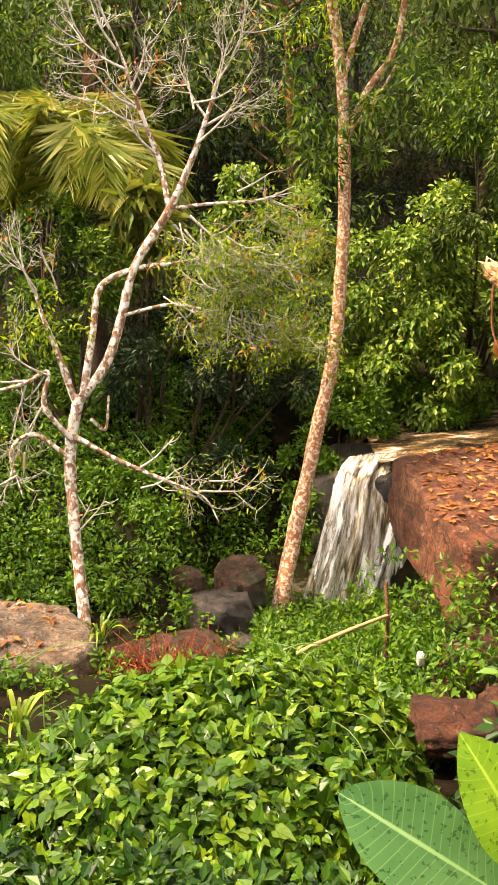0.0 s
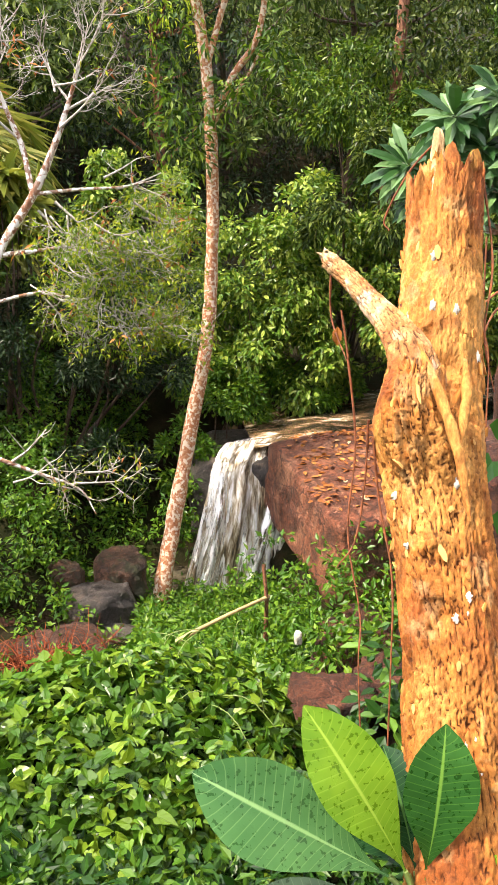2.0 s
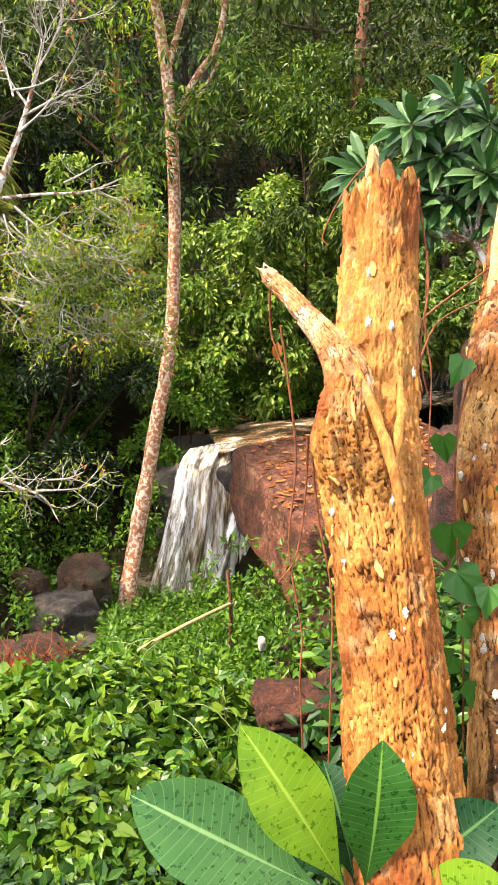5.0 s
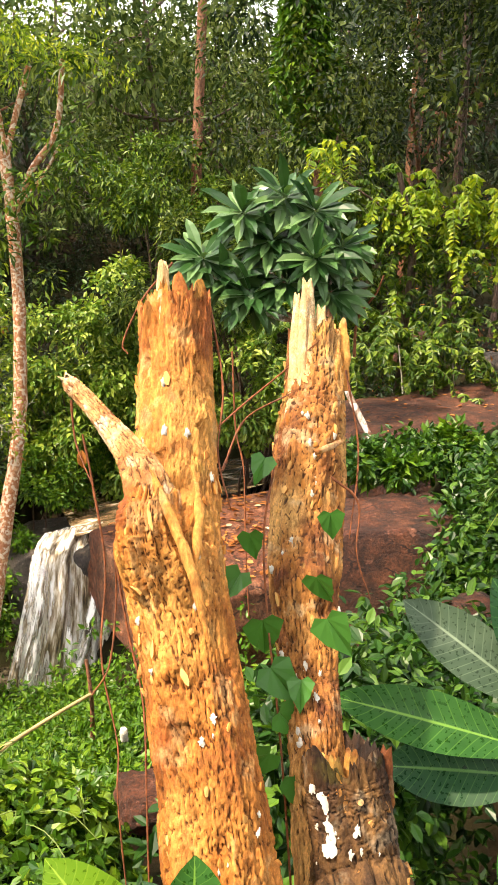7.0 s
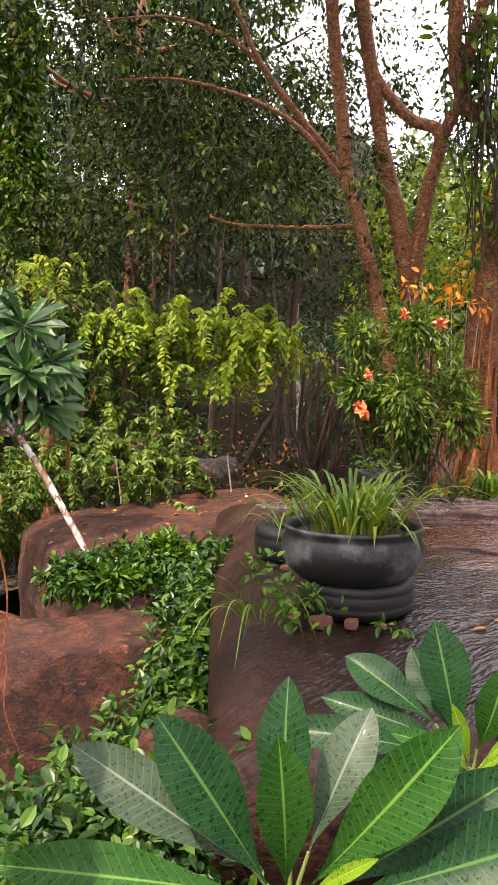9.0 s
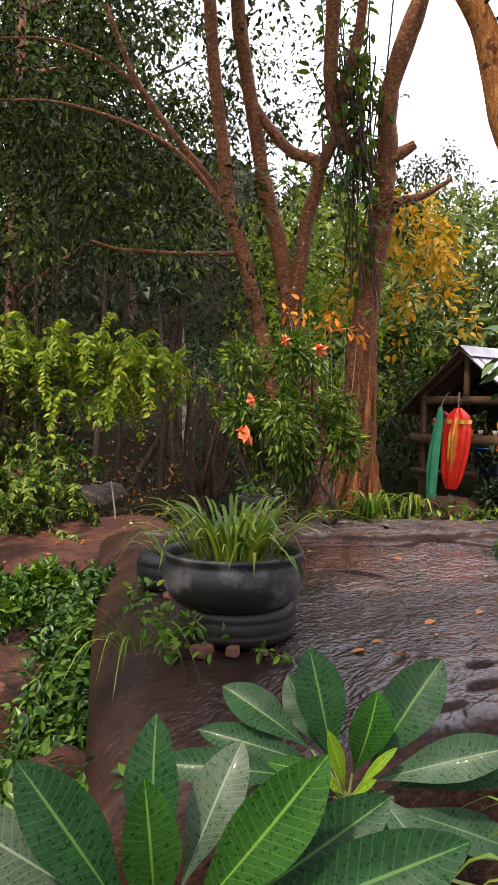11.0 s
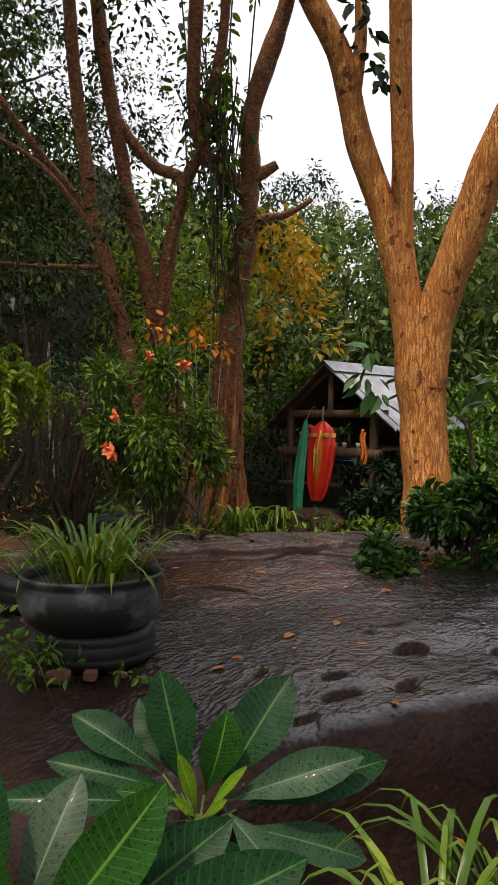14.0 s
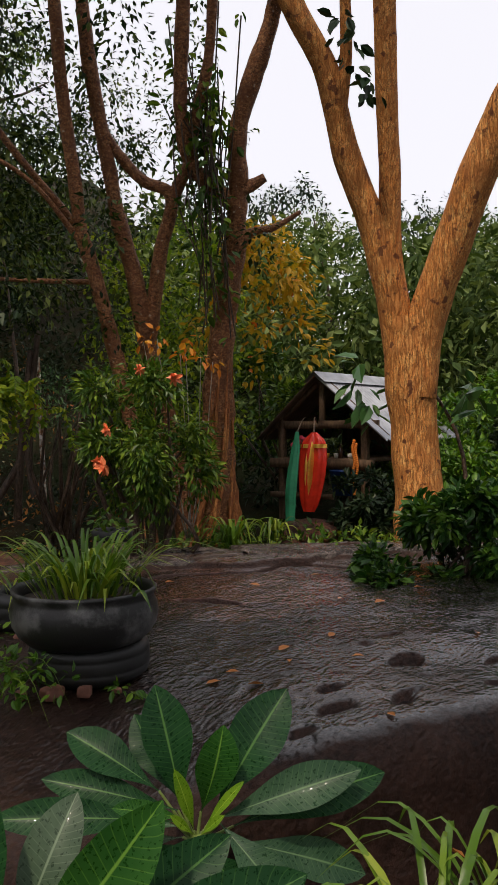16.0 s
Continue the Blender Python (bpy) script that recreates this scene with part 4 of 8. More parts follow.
# ---- woods ----
def spot(az, el, d):
    """A place d metres off, by its bearing right of north and its height angle, seen from where one stands."""
    a, e = radians(az), radians(el)
    return np.array([0.25 + d * math.sin(a) * math.cos(e), -0.08 + d * math.cos(a) * math.cos(e), 0.1 + d * math.sin(e)])


def limb(w, start, aim, length, radius, seg=6, bend=0.15):
    """One curved limb into w; gives its points."""
    aim = unit(aim)
    side = rng.normal(size=3) * bend * length
    p = np.array([start, start + aim * length * 0.5 + side * 0.5 - UP * 0.02 * length, start + aim * length + side * 0.3 + UP * 0.08 * length])
    q = spline(p, 8)
    w.tube(q, [radius, radius * 0.35], seg)
    return q


def twigs(w, start, aim, length, radius, depth, fork=3, spread=0.75, seg=5, ends=None, keep=0.72):
    """Bare twigs that fork and fork again."""
    q = limb(w, start, aim, length, radius, seg, 0.1)
    if ends is not None:
        ends.append(q[-1])
    if depth:
        for k in range(fork):
            at = q[min(7, 3 + int(rng.integers(0, 5)))]
            twigs(w, at, unit(unit(aim) + rng.normal(size=3) * spread + UP * 0.1), length * keep * rng.uniform(0.6, 1.1), radius * 0.5, depth - 1, fork, spread, max(3, seg - 1), ends, keep)


def woodland_tree(base, height, spread, bark, leaf, label, seed, leaves=46, size=0.2, kind="slim", trunk_r=0.13, bare=0.35):
    t = thing("tree", base, label, "tree", "woods on the hillside")
    base = np.array(base, float)
    top = base + np.array([rng.normal() * 0.5, rng.normal() * 0.5, height * 0.8])
    w, cr, g = Geo(), [], Geo()
    trunk = spline([base - UP * 0.2, base + UP * height * 0.3 + rng.normal(size=3) * 0.15, top], 14)
    w.tube(trunk, [trunk_r, trunk_r * 0.75, trunk_r * 0.3], 8, rough=0.25, seed=seed, freq=5)
    limbs = Geo()
    for k in range(15):
        h = rng.uniform(bare, 1.0)
        at = trunk[int(h * 13)]
        a = k * 2.4 + rng.normal() * 0.3
        reach = spread * (1.15 - 0.55 * h) * rng.uniform(0.7, 1.1)
        q = limb(limbs, at, (math.cos(a), math.sin(a), 0.45 * rng.uniform(0.2, 1.6)), reach, trunk_r * 0.4, 5)
        for m in range(6):
            cr.append(q[int(rng.integers(3, 8))] + rng.normal(size=3) * [0.3 * spread, 0.3 * spread, 0.22 * spread])
    tufts(g, kind, np.array(cr), 0.55, leaves, size * 1.06, 0.5, 0.9)
    part("trunk", w, bark, t)
    part("limb_set", limbs, bark, t, kind="stuff")
    part("crown", g, leaf, t, kind="stuff", shade=False)
    return t


def turned(x, y, s, rz, dz=-0.1):
    return pose(x, y, float(ground_height(x, y)) + dz, 0, 0, rz) @ Matrix.Scale(s, 4)


kinds = [woodland_tree((-7.0, 17.5, float(ground_height(-7.0, 17.5))), 9.5, 2.6, M_BARK_DARK, M_WOOD, "tall dark-leaved tree in the woods", 1, 52, 0.16),
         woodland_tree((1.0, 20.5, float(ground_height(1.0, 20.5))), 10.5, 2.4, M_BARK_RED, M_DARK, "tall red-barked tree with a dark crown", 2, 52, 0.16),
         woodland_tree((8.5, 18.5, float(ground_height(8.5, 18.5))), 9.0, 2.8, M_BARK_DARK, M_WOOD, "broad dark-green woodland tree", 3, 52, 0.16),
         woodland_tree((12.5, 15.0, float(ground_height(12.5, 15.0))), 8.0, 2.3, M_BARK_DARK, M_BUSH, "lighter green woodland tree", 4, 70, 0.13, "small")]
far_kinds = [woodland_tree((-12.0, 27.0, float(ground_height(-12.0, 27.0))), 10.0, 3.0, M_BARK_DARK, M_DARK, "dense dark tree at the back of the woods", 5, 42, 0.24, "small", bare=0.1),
             woodland_tree((16.0, 24.0, float(ground_height(16.0, 24.0))), 9.0, 2.8, M_BARK_DARK, M_HAZE_TINT, "dense green tree at the back of the woods", 6, 46, 0.21, "small", bare=0.1)]
done = [(-12.0, 27.0), (16.0, 24.0), (-7.0, 17.5), (1.0, 20.5), (8.5, 18.5), (12.5, 15.0)]
for k in range(2500):
    az = rng.uniform(-40, 118)
    r = rng.uniform(15.5, 44)
    x, y = r * math.sin(radians(az)), r * math.cos(radians(az))
    if az < 28 and y < 19 or min((x - a) ** 2 + (y - b) ** 2 for a, b in done) < (1.9 + 0.04 * r) ** 2 or len(done) > 96:
        continue
    s = rng.uniform(0.95, 1.4) if az < 44 else rng.uniform(0.85, 1.2)
    if az > 36.5:
        if r < 21:
            continue
        room = 0.1 + r * math.tan(radians(16.5 if az > 53 else 15.5)) - float(ground_height(x, y))
        s = min(s, room / 9.0) * rng.uniform(0.85, 1.0)
        if s < 0.25:
            continue
    pick = int(rng.integers(4))
    # bearings over the hollow take crowns with shade in the leaf colour
    copy_thing((far_kinds[1] if pick else kinds[2]) if az < 27 else ((far_kinds[1] if pick > 1 else far_kinds[0]) if az > 53 else (far_kinds[0] if r > 23 else kinds[1 if az < 52 else pick])), turned(x, y, s, rng.uniform(0, 360)))
    done.append((x, y))
# unseen trees added behind and beside the path to block the sky's light
for k in range(19):
    az, r = 108 + k * 11.5 + rng.normal() * 2, rng.uniform(9.5, 12.5) if k % 2 else rng.uniform(13, 16)
    copy_thing(far_kinds[0], turned(r * math.sin(radians(az)), r * math.cos(radians(az)), rng.uniform(0.85, 1.05), rng.uniform(0, 360)))

# undergrowth of the woods, its shade put into the leaf colour
g = Geo()
pts = []
for k in range(1500):
    az, r = rng.uniform(-30, 75), rng.uniform(11.5, 30)
    x, y = r * math.sin(radians(az)), r * math.cos(radians(az))
    if y < 16.5 and az < 25 or (36 < az < 47 and r < 17) or (az > 47 and r < 12):
        continue
    pts.append((x, y, float(ground_height(x, y)) + rng.uniform(0.05, 0.9 if az < 30 or az > 47 else 0.35)))
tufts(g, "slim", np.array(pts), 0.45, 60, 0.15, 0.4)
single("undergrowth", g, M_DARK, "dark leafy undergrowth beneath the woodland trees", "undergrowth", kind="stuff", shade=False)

far_scrub = []
for k in range(620):
    az, r = rng.uniform(50, 84), rng.uniform(16, 27)
    x, y = r * math.sin(radians(az)), r * math.cos(radians(az))
    far_scrub.append((x, y, float(ground_height(x, y)) + rng.uniform(0.1, 4.3)))
single("undergrowth", tufts(Geo(), "small", np.array(far_scrub), 0.7, 34, 0.26, 0.5), M_HAZE_TINT, "pale green scrub beneath the far trees", "undergrowth", kind="stuff", shade=False)

# bright mounds of creeper and shrubs across the stream
bush("creeper_mound", "sunlit mound of creepers over a small tree", [((0.0, 15.2, -1.4), (0.95, 0.9, 1.75), 240), ((-0.4, 14.6, -2.6), (1.4, 0.9, 1.3), 150)], M_CREEPER, "oval", 0.115, 0.2, 30, 0.75, rough=0.5, group="creeper mounds")
bush("creeper_mound", "wide sunlit mound of creepers hung over shrubs", [((2.5, 14.6, -1.6), (1.75, 1.3, 1.75), 420), ((3.5, 14.3, -2.4), (1.4, 1.1, 1.6), 260), ((1.4, 14.0, -3.0), (1.1, 0.8, 1.3), 200), ((2.8, 13.6, -3.1), (1.4, 0.7, 1.1), 200)], M_CREEPER, "oval", 0.115, 0.2, 30, 0.75, rough=0.5, group="creeper mounds", seed=3)
bush("creeper_mound", "green mound of creepers beside the upper stream", [((4.9, 12.6, -2.3), (1.1, 0.9, 1.6), 220), ((5.4, 13.4, -1.2), (1.2, 1.0, 1.6), 200)], M_CREEPER, "oval", 0.115, 0.2, 30, 0.75, rough=0.5, group="creeper mounds", seed=5)
bush("shrub", "light green shrub on the bank above the fall", [((1.5, 12.9, -3.4), (0.9, 0.5, 0.6), 120), ((2.9, 13.4, -3.3), (1.0, 0.4, 0.5), 110), ((0.95, 12.1, -4.2), (0.35, 0.4, 0.7), 60)], M_COVER, "small", 0.085, 0.2, 30, 0.4, seed=6)
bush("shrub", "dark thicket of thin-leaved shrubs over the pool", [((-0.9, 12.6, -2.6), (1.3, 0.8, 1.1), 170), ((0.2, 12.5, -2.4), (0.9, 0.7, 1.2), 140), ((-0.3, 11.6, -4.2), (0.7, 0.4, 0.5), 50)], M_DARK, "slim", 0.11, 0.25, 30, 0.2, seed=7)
bush("shrub", "rounded dark green shrub below the palm", [((-2.75, 12.6, -1.1), (0.85, 0.7, 0.95), 170), ((-3.5, 12.4, -1.9), (0.9, 0.7, 1.0), 120)], M_BUSH, "small", 0.1, 0.2, 30, 0.3, seed=8)
bush("shrub", "pale green feathery shrub on the hillside", [((-3.9, 15.6, 2.6), (1.0, 0.9, 1.3), 160)], M_BUSH, "slim", 0.12, 0.28, 40, 0.6, seed=9)
bush("shrub", "tall arching shrub with drooping small leaves", [((4.1, 15.0, 1.2), (1.0, 0.9, 0.9), 160), ((4.9, 14.6, 0.3), (0.9, 0.8, 1.1), 130)], M_BUSH, "slim", 0.12, 0.28, 40, 0.7, seed=10)
bush("shrub", "shaded shrub with drooping leaves on the slope", [((6.0, 13.6, 0.8), (1.1, 0.9, 1.3), 150), ((4.0, 12.9, -0.3), (0.9, 0.7, 1.1), 120)], M_WOOD, "slim", 0.12, 0.28, 40, 0.7, seed=11)


# ---- low plants that cover the slopes ----
def cover(label, area, n, leaf, size, count, seed, high=0.28, kind="small", tuft=0.13):
    """Tufts over the ground of an area given by a test of x and y inside its box."""
    (x0, x1, y0, y1), test = area
    pts = []
    for k in range(n):
        x, y = rng.uniform(x0, x1), rng.uniform(y0, y1)
        if test(x, y):
            pts.append((x, y, float(ground_height(x, y)) + rng.uniform(0, high)))
    return single("low_plants", tufts(Geo(), kind, np.array(pts), tuft, count, size, 0.25, 1.0), leaf, label, "plants", kind="stuff", shade=False)


cover("bright green low plants beside the waterfall", ((-0.2, 3.2, 5.2, 10.4), lambda x, y: x > 0.1 and not (x > 2.0 and y > 8.6) and not (x > 1.6 and y < 7.0)), 2200, M_COVER, 0.08, 24, 1, 0.3)
cover("green creepers over the far bank", ((-7, 0.3, 9.2, 14.5), lambda x, y: y > 10.6 or x < -0.55), 2300, M_COVER, 0.085, 26, 2, 0.4)
cover("green creepers over the near slope", ((-6, -2.3, 4.6, 11), lambda x, y: True), 700, M_COVER, 0.085, 24, 3, 0.3)
cover("sparse weeds on the red earth bank", ((-2.4, 0.2, 6.0, 9.6), lambda x, y: math.sin(x * 7 + y * 4) > 0.35), 420, M_COVER, 0.08, 10, 4, 0.2)
cover("creepers under the hedge and stumps", ((-1.5, 2.6, 1.3, 5.8), lambda x, y: x < 1.0 or y < 3.9), 1300, M_DEEP, 0.075, 22, 5, 0.25)
# creepers that pour down the gap between the slabs and the terrace
g = Geo()
pts = []
run = spline([(3.68, 4.42, -1.08), (3.2, 3.86, -1.28), (2.72, 3.3, -1.5), (2.15, 2.85, -1.68), (1.55, 2.5, -1.75), (1.1, 2.1, -1.85)], 100)
for k in range(1050):
    s = rng.random() ** 0.9
    pts.append(run[int(s * 99)] + rng.normal(size=3) * [0.07 + 0.16 * s, 0.08 + 0.14 * s, 0.07 + 0.05 * s])
for k in range(330):
    s = rng.random()
    pts.append(np.array([2.75, 4.82, -1.2]) * (1 - s) + np.array([3.62, 4.62, -1.12]) * s + rng.normal(size=3) * [0.09, 0.12, 0.05])
for k in range(420):
    s = rng.random()
    pts.append(np.array([1.05, 1.95, -1.38]) * (1 - s) + np.array([1.95, 2.25, -1.42]) * s + rng.normal(size=3) * [0.14, 0.16, 0.12])
tufts(g, "oval", np.array(pts), 0.08, 15, 0.06, 0.5, 0.9)
single("low_plants", g, M_DEEP, "green creepers pouring down between the rocks", "plants", kind="stuff", shade=False)
bush("shrub", "leafy green shrub among the slabs", [((3.55, 4.72, -1.2), (0.24, 0.2, 0.15), 60), ((3.1, 4.72, -1.22), (0.26, 0.2, 0.12), 50)], M_COVER, "small", 0.07, 0.12, 20, 0.3, seed=12, stems=False)
bush("shrub", "dark bush with large leaves beside the forked tree", [((6.35, 1.85, -0.75), (0.55, 0.45, 0.36), 140), ((6.85, 1.65, -0.72), (0.6, 0.5, 0.4), 120), ((5.95, 2.2, -0.9), (0.35, 0.3, 0.16), 50)], M_DEEP, "oval", 0.085, 0.14, 22, 0.4, seed=14)
bush("shrub", "bright green scrub behind the shrine", [(spot(60.5, -2.0, 12), (0.8, 0.7, 1.1), 130), (spot(57.5, 0.5, 13), (0.7, 0.7, 1.2), 120)], M_BUSH, "small", 0.11, 0.2, 26, 0.4, seed=15)
bush("shrub", "bright green scrub beyond the forked tree", [(spot(71, -3.0, 12), (1.2, 1.0, 0.9), 160), (spot(74, -2.0, 14), (1.4, 1.0, 1.2), 160)], M_COVER, "small", 0.11, 0.2, 26, 0.4, seed=16)
bush("shrub", "low dark weeds round the shrine's posts", [((8.9, 3.9, -0.8), (0.5, 0.4, 0.35), 90), ((8.6, 3.6, -0.85), (0.4, 0.3, 0.25), 60)], M_DARK, "small", 0.1, 0.1, 12, 0.4, seed=17, stems=False)


# ---- vine-covered hedge in the foreground ----
def vine_hedge():
    t = thing("vine_hedge", (-0.4, 3.7, -3.5), "dense hedge smothered in bright lobed vine leaves", "hedge")
    g = Geo()
    core = Geo()
    for i, (c, r, n) in enumerate([((-0.18, 3.75, -3.36), (1.2, 1.1, 0.70), 10500), ((-1.9, 3.35, -3.45), (1.25, 1.05, 0.66), 6500), ((0.15, 4.3, -3.2), (0.7, 0.55, 0.46), 2300)]):
        c, r = np.array(c), np.array(r)
        d = unit(rng.normal(size=(n * 2, 3)))
        d = d[d[:, 2] > -0.15][:n]
        k = 1 + 0.2 * fbm(d * 2.6 + c, 3, i)
        pos = c + d * r * (k * rng.uniform(0.86, 1.07, len(d)))[:, None]
        out = unit(d / r)
        along = -UP * 0.9 + out * 0.45 + rng.normal(size=(len(d), 3)) * 0.5
        scatter(g, "lobed", pos, along, out * 1.0 + UP * 0.4 + rng.normal(size=(len(d), 3)) * 0.4, 0.104 * rng.uniform(0.5, 1.25, len(d)))
        # solid core that stands in for the dark between the leaves
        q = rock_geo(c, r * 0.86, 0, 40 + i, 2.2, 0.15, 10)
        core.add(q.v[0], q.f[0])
    part("foliage", g, M_VINE, t, kind="stuff", shade=False)
    # brighter leaves over the hedge's top: sunlight put into leaf colour
    young = Geo()
    for c, r, n in (((-0.18, 3.75, -3.36), (1.2, 1.1, 0.72), 1000), ((-1.9, 3.35, -3.45), (1.25, 1.05, 0.68), 600), ((0.15, 4.3, -3.2), (0.7, 0.55, 0.48), 500)):
        d = unit(rng.normal(size=(n * 4, 3)) * [1, 1, 0.6] + UP * 0.7)
        d = d[d[:, 2] > 0.5][:n]
        pos = np.array(c) + d * np.array(r) * (1.02 + 0.2 * fbm(d * 2.6 + np.array(c), 3, 0) + rng.uniform(-0.03, 0.06, len(d)))[:, None]
        out = unit(d / np.array(r))
        scatter(young, "lobed", pos, out * 0.5 - UP * 0.4 + rng.normal(size=(len(d), 3)) * 0.6, out + UP * 0.5 + rng.normal(size=(len(d), 3)) * 0.4, 0.075 * rng.uniform(0.5, 1.3, len(d)))
    part("sunlit_top_foliage", young, M_COVER, t, "brighter vine leaves on top, sunlight put into their colour", kind="stuff", shade=False)
    # a near-black body, the hedge's inner shade put into its colour
    part("thicket", core, M_CORE_SHADE, t, kind="stuff")
    w = Geo()
    for k in range(26):
        a = np.array([rng.uniform(-2.2, 0.8), rng.uniform(3.3, 4.6), -2.85])
        b = a + np.array([rng.normal() * 0.25, rng.uniform(0, 0.3), rng.uniform(0.1, 0.28)])
        w.tube([a, (a + b) / 2 + [0, 0, 0.08], b, b + rng.normal(size=3) * 0.05], [0.004, 0.002], 4, 8)
    part("tendril", w, M_STEM, t, kind="stuff")


# near black and without gloss: shade inside the hedge, put into colour
M_CORE_SHADE = plain("hedge_core_shade", (0.006, 0.011, 0.003), 0.95, 0, 0.5, 20)
M_CORE_SHADE.node_tree.nodes["Principled BSDF"].inputs["Specular IOR Level"].default_value = 0.0
vine_hedge()


# ---- single trees ----
def trunk_tree(name, label, root, stems, bark, limbs=(), seg=12, rough=0.18, freq=5.0, group=""):
    """A tree whose stems are given: (points, radii) each."""
    t = thing(name, root, label, "tree", group)
    for k, (pts, radii) in enumerate(stems):
        part("trunk" if k == 0 else "limb", Geo().tube(pts, radii, seg, 8 * len(pts), rough, k + 1.0, freq), bark, t)
    return t


tall = trunk_tree("tree", "tall slender tree with pale orange-spotted bark", (0.45, 10.17, -5.5),
                  [([(0.40, 10.1, -5.5), (0.45, 10.17, -5.14), (0.67, 10.57, -4.23), (0.94, 10.94, -3.05), (1.16, 11.16, -1.99), (1.24, 11.29, -0.94), (1.25, 11.33, 0.22), (1.18, 11.26, 1.31), (1.08, 11.18, 1.94), (0.9, 11.0, 3.0), (0.9, 11.0, 5.0)], [0.135, 0.11, 0.095, 0.085, 0.078, 0.07, 0.05]),
                   ([(1.25, 11.3, 0.75), (1.49, 11.23, 1.3), (1.74, 11.14, 1.65), (1.85, 11.07, 2.02), (1.89, 10.98, 2.6)], [0.05, 0.042, 0.035]),
                   ([(1.18, 11.24, 1.45), (1.34, 11.14, 2.0), (1.49, 11.05, 2.5)], [0.045, 0.035]),
                   ([(1.28, 11.3, 0.82), (1.63, 11.22, 1.24), (1.85, 11.14, 1.62)], [0.028, 0.015])], M_BARK_PALE)
g = Geo()
cl = np.array([(0.7, 11.3, 1.9), (0.6, 11.4, 1.2), (0.75, 11.3, 0.9), (1.9, 11.0, 2.4), (1.6, 11.0, 2.6), (0.9, 10.9, 3.2), (1.2, 10.8, 3.6), (0.5, 11.3, 2.6), (2.0, 11.2, 1.9)])
tufts(g, "slim", np.repeat(cl, 3, 0) + rng.normal(size=(27, 3)) * 0.22, 0.2, 22, 0.15, 0.4)
cl = spot(4.8, 4.5, 11) + rng.normal(size=(26, 3)) * [0.35, 0.3, 0.3]
tufts(g, "slim", np.concatenate([cl, spot(8.8, 6.5, 11) + rng.normal(size=(16, 3)) * [0.3, 0.3, 0.2], spot(3.3, 1.6, 11) + rng.normal(size=(8, 3)) * 0.16]), 0.2, 20, 0.13, 0.5)
part("foliage", g, M_BUSH, tall, kind="stuff", shade=False)
cl = np.array([(1.53, 10.8, 2.5), (1.28, 10.8, 2.8), (1.95, 10.9, 3.0), (0.83, 11.1, 1.85), (1.2, 11.0, 2.3), (1.7, 11.0, 2.75), (1.1, 10.9, 2.65), (2.2, 11.0, 2.6)])
part("foliage", tufts(Geo(), "slim", np.repeat(cl, 6, 0) + rng.normal(size=(48, 3)) * [0.3, 0.3, 0.15], 0.2, 34, 0.085, 0.5), M_YELLOW, tall, "feathery bright green leaves", kind="stuff", shade=False)

dead = trunk_tree("dead_tree", "half-bare tree with white mottled bark and thin twigs", (-1.89, 8.46, -5.4),
                  [([(-1.87, 8.4, -5.6), (-1.89, 8.46, -5.37), (-1.97, 8.84, -4.69), (-2.1, 9.24, -3.77), (-2.16, 9.53, -2.94), (-2.05, 9.73, -2.28)], [0.092, 0.081, 0.070, 0.074, 0.074]),
                   ([(-2.05, 9.73, -2.35), (-1.72, 9.87, -1.9), (-1.54, 9.99, -1.37), (-1.36, 10.08, -0.77), (-0.94, 10.16, -0.12), (-0.66, 10.17, 0.45), (-0.49, 10.15, 0.88), (-0.34, 10.11, 1.29)], [0.063, 0.059, 0.052, 0.037, 0.015]),
                   ([(-2.0, 9.75, -2.25), (-1.88, 9.9, -1.56), (-1.78, 9.99, -1.03), (-1.39, 10.07, -0.82), (-0.96, 10.13, -0.76), (-0.65, 10.15, -0.71)], [0.048, 0.037, 0.015]),
                   ([(-2.1, 9.7, -2.35), (-2.3, 9.78, -1.74), (-2.45, 9.81, -1.34), (-2.53, 9.82, -1.0)], [0.044, 0.033, 0.015]),
                   ([(-2.11, 9.5, -2.8), (-2.4, 9.42, -2.35), (-2.36, 9.52, -1.96), (-2.64, 9.42, -2.08), (-3.2, 9.3, -2.2)], [0.037, 0.026, 0.015]),
                   ([(-2.08, 9.45, -2.72), (-1.56, 9.41, -3.01), (-1.03, 9.4, -3.25), (-0.55, 9.37, -3.46), (-0.36, 9.27, -3.75)], [0.033, 0.022, 0.006]),
                   ([(-0.95, 10.2, -0.15), (-1.05, 10.34, 0.39), (-1.18, 10.31, 0.74), (-1.31, 10.26, 1.13), (-1.44, 10.18, 1.54), (-1.57, 10.11, 1.87)], [0.037, 0.026, 0.007]),
                   ([(-2.14, 9.35, -2.95), (-2.52, 9.3, -2.66), (-2.77, 9.18, -2.83), (-2.64, 9.05, -3.34)], [0.030, 0.022, 0.007]),
                   ([(-1.5, 10.0, -1.35), (-0.9, 10.08, -1.24), (-0.28, 10.1, -1.38), (0.41, 10.07, -1.58)], [0.026, 0.016, 0.004]),
                   ([(-0.94, 10.16, -0.12), (-0.41, 10.19, -0.06), (0.06, 10.2, -0.03), (0.53, 10.19, 0.07)], [0.026, 0.015, 0.004]),
                   ([(-1.9, 9.6, -2.55), (-1.75, 9.7, -2.7), (-1.7, 9.75, -2.3)], [0.026, 0.015])], M_BARK_DEAD, seg=9)
w, ends = Geo(), []
